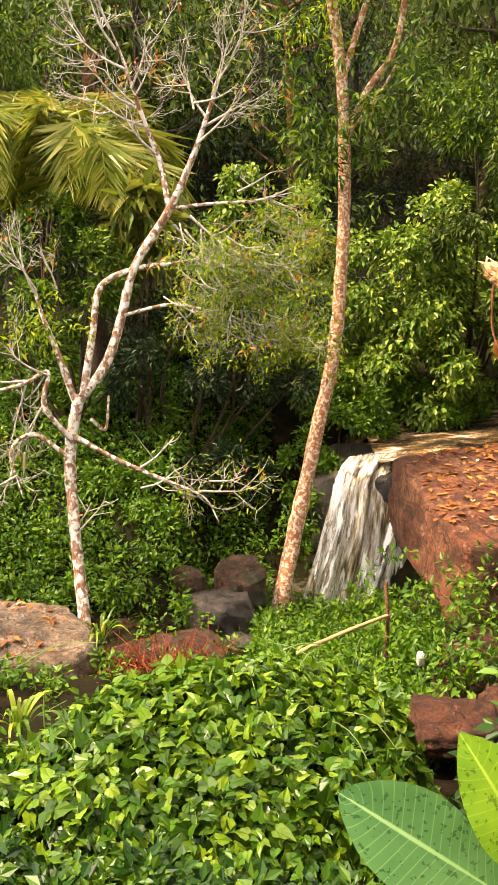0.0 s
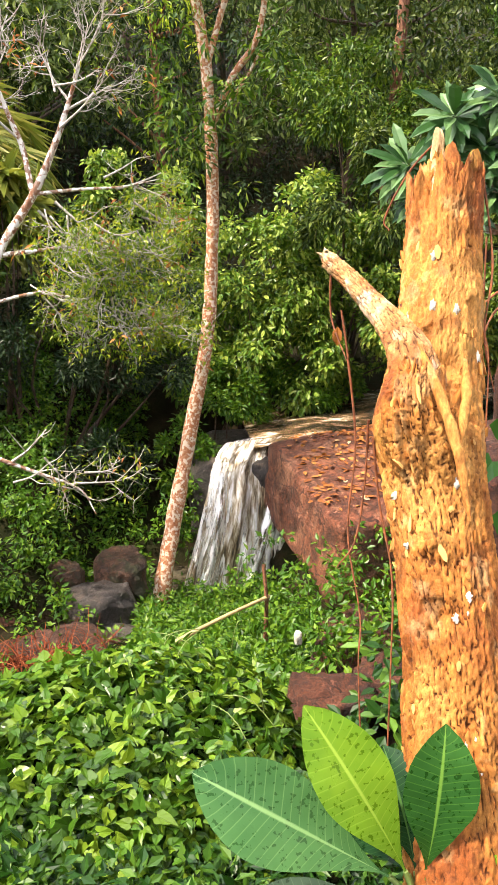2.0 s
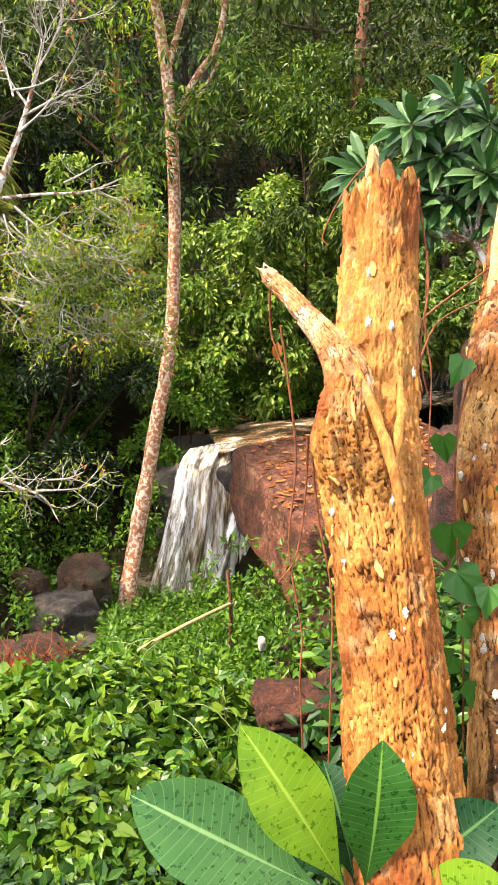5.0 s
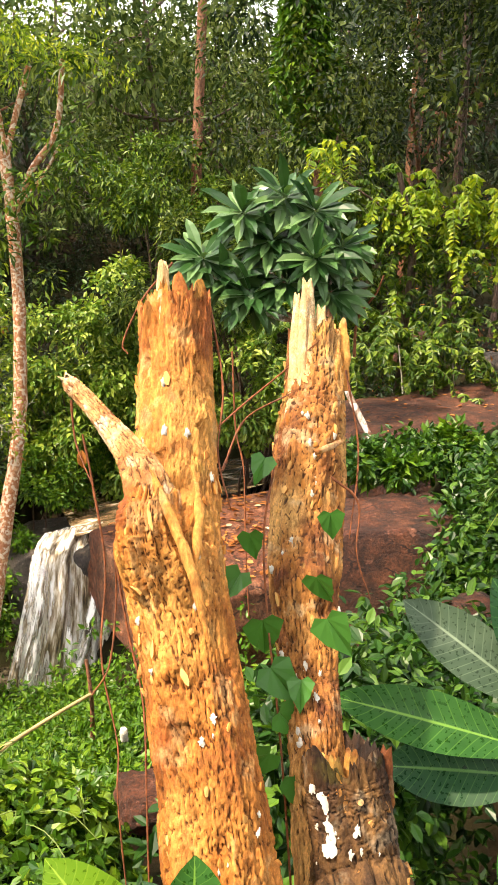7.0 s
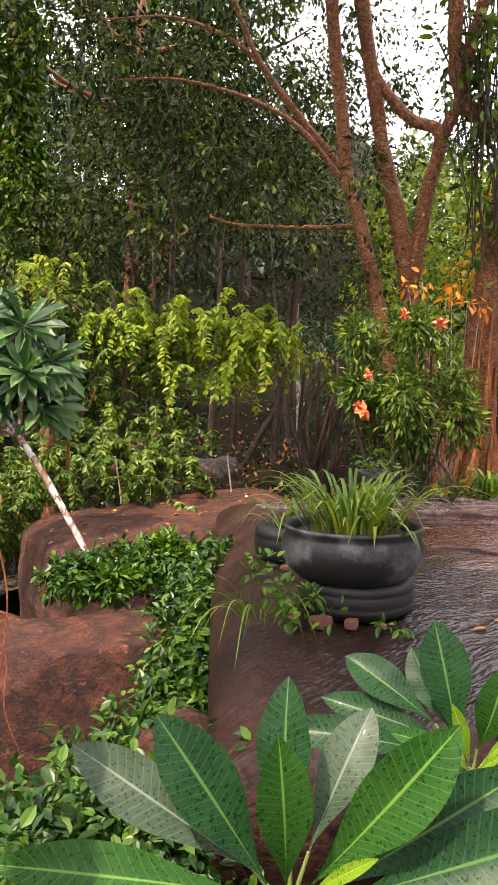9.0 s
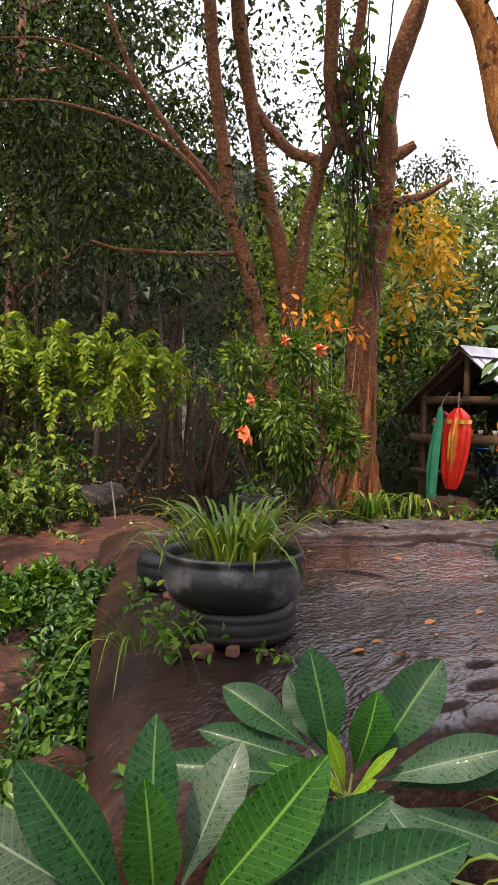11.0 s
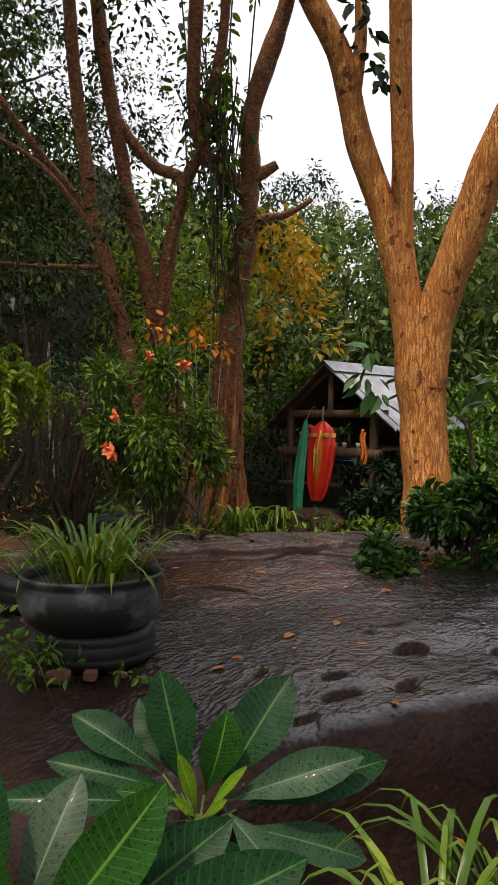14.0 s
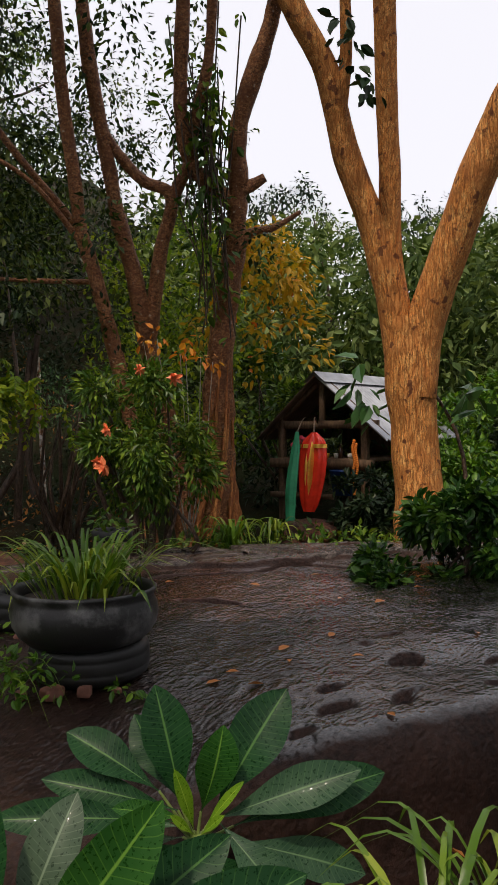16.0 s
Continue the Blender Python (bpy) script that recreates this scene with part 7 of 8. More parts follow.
def patches(parent, places, sizes):
    """Small raised lichen plates that face the path."""
    for k, (c, s) in enumerate(zip(places, sizes)):
        c = np.array(c, float)
        n = unit(np.array([0.25, -0.05, 0.05]) - c)
        x = unit(np.cross(n, UP))
        y = np.cross(x, n)
        a = np.linspace(0, 2 * np.pi, 29, endpoint=False)
        rr = s * (1 + 0.55 * vnoise(np.stack([np.cos(a) * 2.5, np.sin(a) * 2.5, 0 * a + k], 1), k) + 0.25 * vnoise(np.stack([np.cos(a) * 7, np.sin(a) * 7, 0 * a + k], 1), k + 3))
        ring = c - n * 0.003 + rr[:, None] * (np.cos(a)[:, None] * x + np.sin(a)[:, None] * y * 1.7)
        back = ring - n * 0.02
        g = Geo().grid(np.array([back, ring]), loop=True)
        g.add(np.vstack([ring, c + n * 0.0015]), np.stack([np.arange(29), np.roll(np.arange(29), -1), np.full(29, 29)], 1))
        part("lichen_patch", g, M_LICHEN, parent)


patches(trunk_c, [(0.68, 0.945, -0.70), (0.685, 0.925, -0.735), (0.675, 0.915, -0.76), (0.715, 0.905, -0.735), (0.70, 0.895, -0.765), (0.668, 0.965, -0.69)], [0.010, 0.011, 0.009, 0.005, 0.004, 0.005])
patches(trunk_a, [(0.487, 0.948, -0.61), (0.47, 1.0, -0.50), (0.50, 0.925, -0.66), (0.465, 1.035, -0.47), (0.535, 0.945, -0.595), (0.445, 1.07, -0.37)], [0.007, 0.006, 0.005, 0.005, 0.005, 0.006])
patches(trunk_b, [(0.725, 1.18, -0.49), (0.735, 1.155, -0.52), (0.80, 1.25, -0.30), (0.745, 1.18, -0.475)], [0.008, 0.006, 0.008, 0.005])


def flecks(parent, skin, n, lo, hi, seed):
    """Small pale lichen scabs scattered over the bark that faces the path."""
    p, out = skin
    pick = np.random.default_rng(seed)
    places = []
    while len(places) < n:
        i, j = int(pick.integers(len(p))), int(pick.integers(p.shape[1]))
        if lo < p[i, j, 2] < hi and out[i, j] @ unit(np.array([0.2, -0.1, 0.0]) - p[i, j]) > 0.45:
            places.append(p[i, j] + out[i, j] * 0.003)
    patches(parent, places, pick.uniform(0.0015, 0.005, n))


flecks(trunk_a, skin_a.skin, 26, -0.85, -0.05, 31)
flecks(trunk_b, skin_b.skin, 22, -0.68, -0.15, 32)
flecks(trunk_c, skin_c.skin, 8, -0.86, -0.70, 33)


def ivy_leaf(parent, c, s, k):
    g = Geo()
    c = np.array(c, float)
    face = unit(np.array([0.2, -0.05, 0.3]) - c) + rng.normal(size=3) * 0.35
    scatter(g, "lobed", c[None] - np.array([[0, 0, -0.02]]), np.array([[rng.normal() * 0.6, rng.normal() * 0.3, -1.0]]), face[None], np.array([s]))
    part("ivy_leaf", g, M_IVY, parent, shade=False)


for k, c in enumerate([(0.65, 1.19, -0.37), (0.63, 1.17, -0.43), (0.65, 1.13, -0.50), (0.77, 1.13, -0.33), (0.735, 1.11, -0.43), (0.74, 1.08, -0.49), (0.69, 1.06, -0.58), (0.65, 1.06, -0.63), (0.63, 1.03, -0.68), (0.69, 1.22, -0.25), (0.66, 1.02, -0.72), (0.65, 1.10, -0.57)]):
    ivy_leaf(stump_b, c, 0.056 + 0.014 * (k % 3), k)
part("ivy_stem", Geo().tube([(0.66, 1.0, -1.0), (0.655, 1.06, -0.66), (0.665, 1.14, -0.5), (0.68, 1.2, -0.36), (0.72, 1.25, -0.25)], 0.002, 5, 30), M_ROOT, stump_b)
for pts_ in ([(0.39, 1.26, -0.18), (0.40, 1.24, -0.26), (0.41, 1.21, -0.39), (0.39, 1.16, -0.52), (0.40, 1.10, -0.64), (0.39, 1.06, -0.72), (0.40, 1.0, -1.0)], [(0.42, 1.18, -0.34), (0.42, 1.18, -0.44), (0.40, 1.15, -0.53), (0.37, 1.14, -0.57)],
             [(0.56, 1.32, 0.09), (0.51, 1.33, 0.03), (0.475, 1.33, -0.04), (0.48, 1.32, -0.06)], [(0.46, 1.18, -0.16), (0.475, 1.13, -0.23), (0.475, 1.1, -0.29), (0.5, 1.02, -0.38), (0.5, 0.96, -0.5)], [(0.41, 1.12, -0.35), (0.42, 1.1, -0.45), (0.43, 1.05, -0.55), (0.42, 1.0, -0.68), (0.41, 0.95, -0.95)],
             [(0.6, 1.24, 0.02), (0.6, 1.18, -0.1), (0.575, 1.13, -0.2), (0.585, 1.1, -0.28)], [(0.38, 1.3, -0.13), (0.385, 1.3, -0.2), (0.40, 1.25, -0.26)]):
    part("hanging_root", Geo().tube(pts_, [0.0022, 0.0012], 5, 34, 0.5, pts_[0][0] * 7, 90), M_ROOT, stump_a, "thin orange aerial root")
for pts_ in ([(0.73, 1.5, -0.08), (0.73, 1.48, -0.23), (0.74, 1.46, -0.31), (0.73, 1.42, -0.45), (0.73, 1.4, -0.6)], [(0.62, 1.3, -0.2), (0.73, 1.42, -0.17), (0.80, 1.40, -0.11), (0.86, 1.37, -0.05)], [(0.64, 1.3, -0.27), (0.72, 1.4, -0.2), (0.8, 1.37, -0.15)],
             [(0.82, 1.23, -0.28), (0.87, 1.22, -0.33), (0.86, 1.2, -0.42), (0.88, 1.18, -0.5)], [(0.88, 1.3, -0.1), (0.9, 1.28, -0.25), (0.86, 1.23, -0.4)]):
    part("hanging_root", Geo().tube(pts_, [0.0024, 0.0014], 5, 34, 0.6, pts_[0][1] * 7, 90), M_ROOT, stump_b, "thin orange aerial root")
g = Geo()
scatter(g, "oval", np.array([(0.392, 1.285, -0.21)]), np.array([(0.0, 0.05, -1.0)]), np.array([(-0.5, -1.0, 0.1)]), np.array([0.034]))
part("dry_leaf", g, M_DEADLEAF, stump_a, "curled brown leaf caught on a root", shade=False)


# ---- frangipani plants with big wet leaves ----
def frangipani_material(name, deep, fresh, vein):
    m, nt, bsdf = shader(name)
    uvn = nt.nodes.new("ShaderNodeUVMap")
    sep = node(nt, "ShaderNodeSeparateXYZ", Vector=uvn.outputs["UV"])
    off = node(nt, "ShaderNodeMath", Value=sep.outputs["X"])
    off.operation = "SUBTRACT"
    off.inputs[1].default_value = 0.5
    ab = nt.nodes.new("ShaderNodeMath")
    ab.operation = "ABSOLUTE"
    nt.links.new(off.outputs[0], ab.inputs[0])
    # side veins run forward from the midrib to the margin
    slant = nt.nodes.new("ShaderNodeMath")
    slant.operation = "MULTIPLY_ADD"
    nt.links.new(ab.outputs[0], slant.inputs[0])
    slant.inputs[1].default_value = -0.16
    nt.links.new(sep.outputs["Y"], slant.inputs[2])
    wave = nt.nodes.new("ShaderNodeMath")
    wave.operation = "MULTIPLY"
    nt.links.new(slant.outputs[0], wave.inputs[0])
    wave.inputs[1].default_value = 2 * math.pi * 22
    sn = nt.nodes.new("ShaderNodeMath")
    sn.operation = "SINE"
    nt.links.new(wave.outputs[0], sn.inputs[0])
    veins = ramp(nt, sn.outputs[0], [(0.90, (0,) * 3), (0.99, (0.3,) * 3)])
    mid = ramp(nt, ab.outputs[0], [(0.012, (1,) * 3), (0.03, (0,) * 3)])
    blot = noise_tex(nt, 120, 3, 0.5)
    col = ramp(nt, noise_tex(nt, 9, 3), [(0.3, deep), (0.7, fresh)])
    col = mixed(nt, ramp(nt, blot, [(0.6, (0,) * 3), (0.63, (0.55,) * 3)]), col, [c * 0.35 for c in deep])
    col = mixed(nt, veins, col, vein)
    col = mixed(nt, mid, col, vein)
    nt.links.new(col, bsdf.inputs["Base Color"])
    r = ramp(nt, blot, [(0.58, (0.42,) * 3), (0.63, (0.12,) * 3)])
    bsdf.inputs["Specular IOR Level"].default_value = 0.22
    nt.links.new(r, bsdf.inputs["Roughness"])
    hgt = mixed(nt, 0.5, ramp(nt, sn.outputs[0], [(0.75, (0.5,) * 3), (1.0, (0,) * 3)]), ramp(nt, noise_tex(nt, 160, 2), [(0.62, (0,) * 3), (0.7, (1,) * 3)]))
    bumped(nt, bsdf, hgt, 0.3, 0.0012)
    tr = node(nt, "ShaderNodeBsdfTranslucent", Color=mixed(nt, 1.0, col, (1.0, 1.0, 0.4), "MULTIPLY"))
    mx = node(nt, "ShaderNodeMixShader", Fac=0.22)
    nt.links.new(bsdf.outputs[0], mx.inputs[1])
    nt.links.new(tr.outputs[0], mx.inputs[2])
    nt.links.new(mx.outputs[0], nt.nodes["Material Output"].inputs["Surface"])
    return m


M_FRANGI = frangipani_material("frangipani_leaf", (0.008, 0.040, 0.014), (0.018, 0.075, 0.022), (0.09, 0.21, 0.055))
M_FRANGI_MID = frangipani_material("fresh_frangipani_leaf", (0.018, 0.085, 0.014), (0.035, 0.13, 0.020), (0.16, 0.34, 0.05))
M_FRANGI_PALE = frangipani_material("young_frangipani_leaf", (0.10, 0.24, 0.012), (0.2, 0.36, 0.018), (0.34, 0.5, 0.06))
M_FRANGI_GREY = frangipani_material("wet_frangipani_leaf", (0.04, 0.075, 0.042), (0.09, 0.14, 0.085), (0.2, 0.28, 0.18))
M_FRANGI_SAGE = frangipani_material("sage_frangipani_leaf", (0.035, 0.12, 0.03), (0.07, 0.18, 0.05), (0.2, 0.36, 0.13))
M_FRANGI_WET = frangipani_material("dripping_frangipani_leaf", (0.02, 0.06, 0.03), (0.05, 0.11, 0.055), (0.12, 0.22, 0.10))


def blade(base, tip, width, hint, sag=0.06, fold=0.25, nu=9, nv=18, round_at=0.62):
    """A broad leaf from base to tip, its face turned towards hint."""
    base, tip = np.array(base, float), np.array(tip, float)
    y = tip - base
    L = np.linalg.norm(y)
    y = y / L
    x = unit(np.cross(y, hint))
    z = np.cross(x, y)
    v = np.linspace(0, 1, nv)[:, None]
    u_ = np.linspace(-1, 1, nu)[None, :]
    prof = np.sin(np.pi * np.clip(v, 0, 1) ** (math.log(0.5) / math.log(round_at)))
    prof = np.where(v < round_at, prof ** 1.05, prof ** 0.72)
    half = width / 2 * np.maximum(prof, 0.03)
    p = base + y * (v * L)[..., None] + x * (u_ * half)[..., None] + z * (np.abs(u_) ** 1.3 * half * fold + sag * L * 4 * v * (1 - v) * 0.6 - sag * L * v ** 2 * 0.0 + 0.012 * np.sin(v * 24 + u_ * 2) * half * np.abs(u_) * 3)[..., None]
    uvs = np.stack([0.5 + 0.5 * u_ + 0 * v, v + 0 * u_], -1)
    return Geo().grid(p, uvs)


def frangipani(centre, bearing, leaves, label, ground, stem_r=0.018):
    """leaves: right, up, away of each tip from the heart of the plant, width, 0 green / 1 young / 2 grey, right and up of the foot."""
    t = thing("frangipani_plant", (centre[0], centre[1], ground), label, "plant", "frangipani plants")
    c = np.array(centre, float)
    a = radians(bearing)
    right, away = np.array([math.cos(a), -math.sin(a), 0]), np.array([math.sin(a), math.cos(a), 0])
    part("stem", Geo().tube([(c[0], c[1], ground), c - UP * 0.3 + right * 0.02, c], [stem_r * 1.3, stem_r], 8, 12, 0.1), M_STEM, t, "stout grey-green stem")
    for r_, u_, f_, wd, kind_, rb, ub in leaves:
        o = right * r_ + UP * u_ + away * f_
        d = unit(o)
        b = c + right * rb + UP * ub + away * f_ * 0.15
        part("petiole", Geo().tube([c - UP * 0.03, b], [0.006, 0.004], 5), M_STEM, t)
        part("leaf", blade(b, c + o, wd, UP * 0.9 - away * 1.1 - d * 0.2 + right * rng.normal() * 0.3, sag=0.1 * rng.uniform(0.5, 1.5)), (M_FRANGI, M_FRANGI_PALE, M_FRANGI_GREY, M_FRANGI_MID, M_FRANGI_WET, M_FRANGI_SAGE)[kind_], t, ("", "pale young leaf", "grey-green rain-wet leaf", "", "leaf covered in rain drops", "soft sage-green leaf")[kind_])
    return t


frangipani((0.425, 0.83, -0.91), 12, [(-0.17, 0.27, 0.02, 0.105, 1, -0.024, 0.027), (0.018, 0.245, 0.03, 0.1, 3, 0.003, 0.025), (-0.32, 0.14, 0.04, 0.13, 5, -0.045, 0.014), (-0.28, 0.03, -0.14, 0.12, 2, -0.039, 0.003), (0.19, 0.13, 0.05, 0.1, 0, 0.027, 0.013), (0.2, 0.06, -0.04, 0.11, 1, 0.028, 0.006), (-0.05, 0.14, 0.12, 0.09, 0, -0.007, 0.014), (-0.12, 0.1, 0.1, 0.09, 0, -0.017, 0.01), (0.1, -0.02, -0.1, 0.09, 0, 0.014, -0.002), (0.05, 0.02, -0.07, 0.05, 1, 0.007, 0.002)],
           "frangipani plant with broad rain-wet leaves beside the stump", -1.95)
frangipani((1.39, 1.05, -0.89), 39, [(-0.274, 0.367, 0.02, 0.142, 0, -0.047, 0.024), (-0.033, 0.378, -0.10, 0.111, 3, -0.009, 0.028), (-0.007, 0.433, 0.06, 0.113, 0, 0.000, 0.085), (0.316, 0.387, -0.06, 0.144, 3, 0.038, 0.028), (0.175, 0.345, 0.12, 0.109, 2, 0.038, 0.085), (-0.458, 0.265, 0.10, 0.123, 2, -0.076, 0.047), (-0.572, 0.109, -0.08, 0.118, 3, -0.066, 0.009), (0.477, 0.250, 0.04, 0.132, 0, 0.076, 0.009), (0.605, 0.198, -0.06, 0.156, 0, 0.104, 0.000), (0.156, 0.156, -0.12, 0.030, 1, 0.038, 0.019), (0.331, 0.033, -0.16, 0.057, 1, 0.066, 0.000), (-0.472, -0.066, -0.02, 0.142, 0, -0.066, -0.028), (-0.217, -0.198, -0.16, 0.142, 3, -0.038, -0.038), (0.236, -0.161, -0.15, 0.132, 0, 0.066, -0.038)],
           "frangipani plant with long veined leaves below the terrace", -1.9)
frangipani((2.26, 1.24, -0.96), 53, [(-0.119, 0.410, 0.06, 0.145, 0, -0.040, 0.066), (0.079, 0.324, -0.04, 0.122, 3, 0.013, 0.066), (0.271, 0.377, 0.10, 0.165, 0, 0.053, 0.053), (0.470, 0.179, -0.02, 0.126, 4, 0.053, 0.040), (0.559, 0.126, 0.08, 0.139, 0, 0.106, 0.013), (-0.380, 0.265, 0.10, 0.119, 0, -0.106, 0.119), (-0.185, 0.298, 0.14, 0.106, 0, -0.053, 0.093), (-0.443, 0.152, 0.04, 0.099, 0, -0.053, 0.066), (-0.569, 0.075, -0.04, 0.108, 0, -0.066, 0.040), (-0.227, 0.126, -0.10, 0.061, 3, -0.040, 0.053), (-0.192, -0.139, -0.14, 0.139, 2, -0.020, -0.013), (0.271, -0.161, -0.16, 0.122, 4, 0.066, 0.040), (-0.060, 0.212, -0.06, 0.045, 1, -0.007, 0.013), (0.135, 0.169, -0.05, 0.032, 1, 0.020, 0.013), (0.489, -0.145, 0.02, 0.119, 4, 0.106, -0.026), (-0.331, -0.079, 0.06, 0.099, 2, -0.040, -0.013), (-0.119, -0.106, -0.02, 0.106, 0, -0.013, -0.026), (0.159, -0.212, -0.02, 0.145, 0, 0.026, -0.040), (-0.265, 0.000, 0.10, 0.079, 4, -0.046, 0.013), (-0.073, 0.079, -0.05, 0.026, 1, -0.007, 0.000), (0.079, 0.079, -0.06, 0.026, 1, 0.013, 0.000)],
           "frangipani plant with a rosette of glossy wet leaves by the terrace", -1.9)
frangipani((1.95, 0.72, -1.12), 60, [(-0.4, 0.14, 0.05, 0.14, 0, -0.056, 0.014), (-0.2, 0.18, 0.1, 0.14, 0, -0.028, 0.018), (0.1, 0.1, 0.12, 0.13, 0, 0.014, 0.01), (-0.1, 0.04, -0.2, 0.13, 0, -0.014, 0.004), (0.3, 0.08, 0.02, 0.12, 0, 0.042, 0.008)], "low frangipani plant with dark leaves", -1.9)


# ---- grassy tufts ----
def grass_clump(name, label, centre, n, length, width, material, spread=0.6, arch=0.5, seed=1, base=0.05, category="grass", lean=(0, 0)):
    c = np.array(centre, float)
    g = Geo()
    apart = thing(name, c, label, category) if width > 0.015 else None
    for k in range(n):
        a = rng.uniform(0, 2 * math.pi)
        out = np.array([math.cos(a), math.sin(a), 0])
        L = length * rng.uniform(0.55, 1.15)
        s = spread * rng.uniform(0.2, 1.3)
        b = c + out * base * rng.random()
        h = out * s + np.array([lean[0], lean[1], 0])
        q = spline([b, b + (h * 0.35 + UP * 0.55) * L, b + (h * 0.8 + UP * (0.85 - arch * 0.25)) * L, b + (h * 1.25 + UP * (0.8 - arch)) * L], 9)
        side = unit(np.cross(np.gradient(q, axis=0), UP + out * 0.3))
        w = width * rng.uniform(0.7, 1.2) * np.array([0.5, 0.8, 0.95, 1, 0.95, 0.8, 0.6, 0.35, 0.03])[:, None]
        mid = q + UP * -0.15 * w
        leafy = np.stack([q - side * w / 2, mid, q + side * w / 2], 1)
        if apart:
            part("blade", Geo().grid(leafy), M_BLADE, apart)
        else:
            g.grid(leafy)
    return apart or single(name, g, material, label, category, kind="", shade=True)


grass_clump("grass_clump", "tuft of yellow-green strap leaves by the terrace", (2.05, 0.44, -1.08), 40, 0.42, 0.02, M_GRASS, 1.0, 0.35)
grass_clump("grass_clump", "tuft of yellow-green strap leaves by the terrace", (2.3, 0.34, -1.08), 34, 0.4, 0.02, M_GRASS, 0.9, 0.35)
grass_clump("grass_clump", "bright grassy tuft at the foot of the old trees", (7.0, 4.45, -1.0), 40, 0.42, 0.03, M_GRASS, 0.9, 0.7)
grass_clump("grass_clump", "bright grassy tuft beside the shrine path", (7.6, 4.35, -1.0), 36, 0.36, 0.03, M_GRASS, 0.9, 0.7)
grass_clump("grass_clump", "small bright bromeliad-like tuft on the bank", (-1.66, 8.25, -4.75), 22, 0.3, 0.035, M_GRASS, 0.9, 0.4)
grass_clump("grass_clump", "spiky green tuft at the slope's edge", (-1.68, 5.17, -3.75), 22, 0.34, 0.035, M_GRASS, 1.0, 0.4)

# ---- spiky rosette shrub behind the stumps ----
dr = thing("rosette_shrub", (3.3, 5.2, -1.4), "shrub of dark glossy strap-leaved rosettes on pale stems", "shrub")
hub = np.array([2.82, 5.66, -0.3])
part("stem", Geo().tube([(3.32, 5.18, -1.5), (3.28, 5.23, -1.37), (3.11, 5.43, -0.92), (2.95, 5.56, -0.55), hub], [0.03, 0.026, 0.022], 8, 20, 0.3), M_BARK_DEAD, dr, "pale mottled leaning stem")
for c in [(2.4, 5.94, 0.48), (2.9, 5.73, 0.5), (2.6, 5.87, 0.28), (2.29, 6.0, -0.02), (2.69, 5.80, -0.02), (3.02, 5.69, -0.10), (3.08, 5.64, 0.24), (2.12, 6.06, 0.15), (2.45, 5.9, -0.12), (2.7, 5.85, 0.6), (2.85, 5.6, 0.15)]:
    c = np.array(c)
    part("stem", Geo().tube([hub, (hub + c) / 2 - UP * 0.08, c - UP * 0.08], [0.016, 0.011], 6, 8), M_BARK_DEAD, dr)
    n = 44
    z = np.linspace(-0.7, 0.97, n)
    a = np.arange(n) * 2.4
    d = np.stack([np.cos(a) * np.sqrt(1 - z ** 2), np.sin(a) * np.sqrt(1 - z ** 2), z], 1)
    g = Geo()
    scatter(g, "broad", np.repeat([c], n, 0) + d * 0.02, d - UP * 0.38 + rng.normal(size=(n, 3)) * 0.12, UP * 0.7 + np.array([-0.3, -0.7, 0.0]) + d * 0.1, 0.33 * rng.uniform(0.7, 1.1, n))
    part("leaf_rosette", g, M_ROSETTE, dr, shade=False)
part("dry_twig", Geo().tube([(3.28, 5.77, -0.6), (3.3, 5.77, -0.3), (3.42, 5.7, -0.1), (3.47, 5.68, 0.04)], [0.014, 0.006], 5, 10), M_ROOT, dr)

# ---- tyre planters on the terrace ----
M_RUBBER = plain("old_tyre_rubber", (0.014, 0.0135, 0.013), 0.55, 0, 0.5, 10)


def worn_paint():
    m, nt, bsdf = shader("worn_silver_paint_on_rubber")
    n = noise_tex(nt, 7, 6, 0.7)
    h = noise_tex(nt, 2.2, 3, 0.5, (1, 1, 3))
    f = ramp(nt, mixed(nt, 0.5, n, h), [(0.49, (0,) * 3), (0.60, (0.8,) * 3)])
    nt.links.new(mixed(nt, f, (0.016, 0.0155, 0.015), (0.15, 0.147, 0.142)), bsdf.inputs["Base Color"])
    bsdf.inputs["Roughness"].default_value = 0.45
    bumped(nt, bsdf, n, 0.4, 0.006)
    return m


M_PAINTED = worn_paint()
M_SOIL = plain("potting_soil", (0.035, 0.022, 0.014), 0.95, 0, 0.5, 50)
M_POT = plain("weathered_clay_plastic", (0.30, 0.22, 0.15), 0.7, 0, 0.3, 12)
M_BRICKROCK = plain("red_rubble", (0.17, 0.07, 0.045), 0.8, 0, 0.4, 20)


def tyre_profile(r, h, rim):
    return [(rim, 0.015), (r * 0.86, 0.0), (r * 0.97, h * 0.14), (r, h * 0.3), (r * 0.985, h * 0.33), (r, h * 0.37), (r, h * 0.63), (r * 0.985, h * 0.67), (r, h * 0.7), (r * 0.97, h * 0.86), (r * 0.86, h), (rim, h - 0.015), (rim * 1.02, h * 0.7), (rim * 1.02, h * 0.3), (rim, 0.015)]


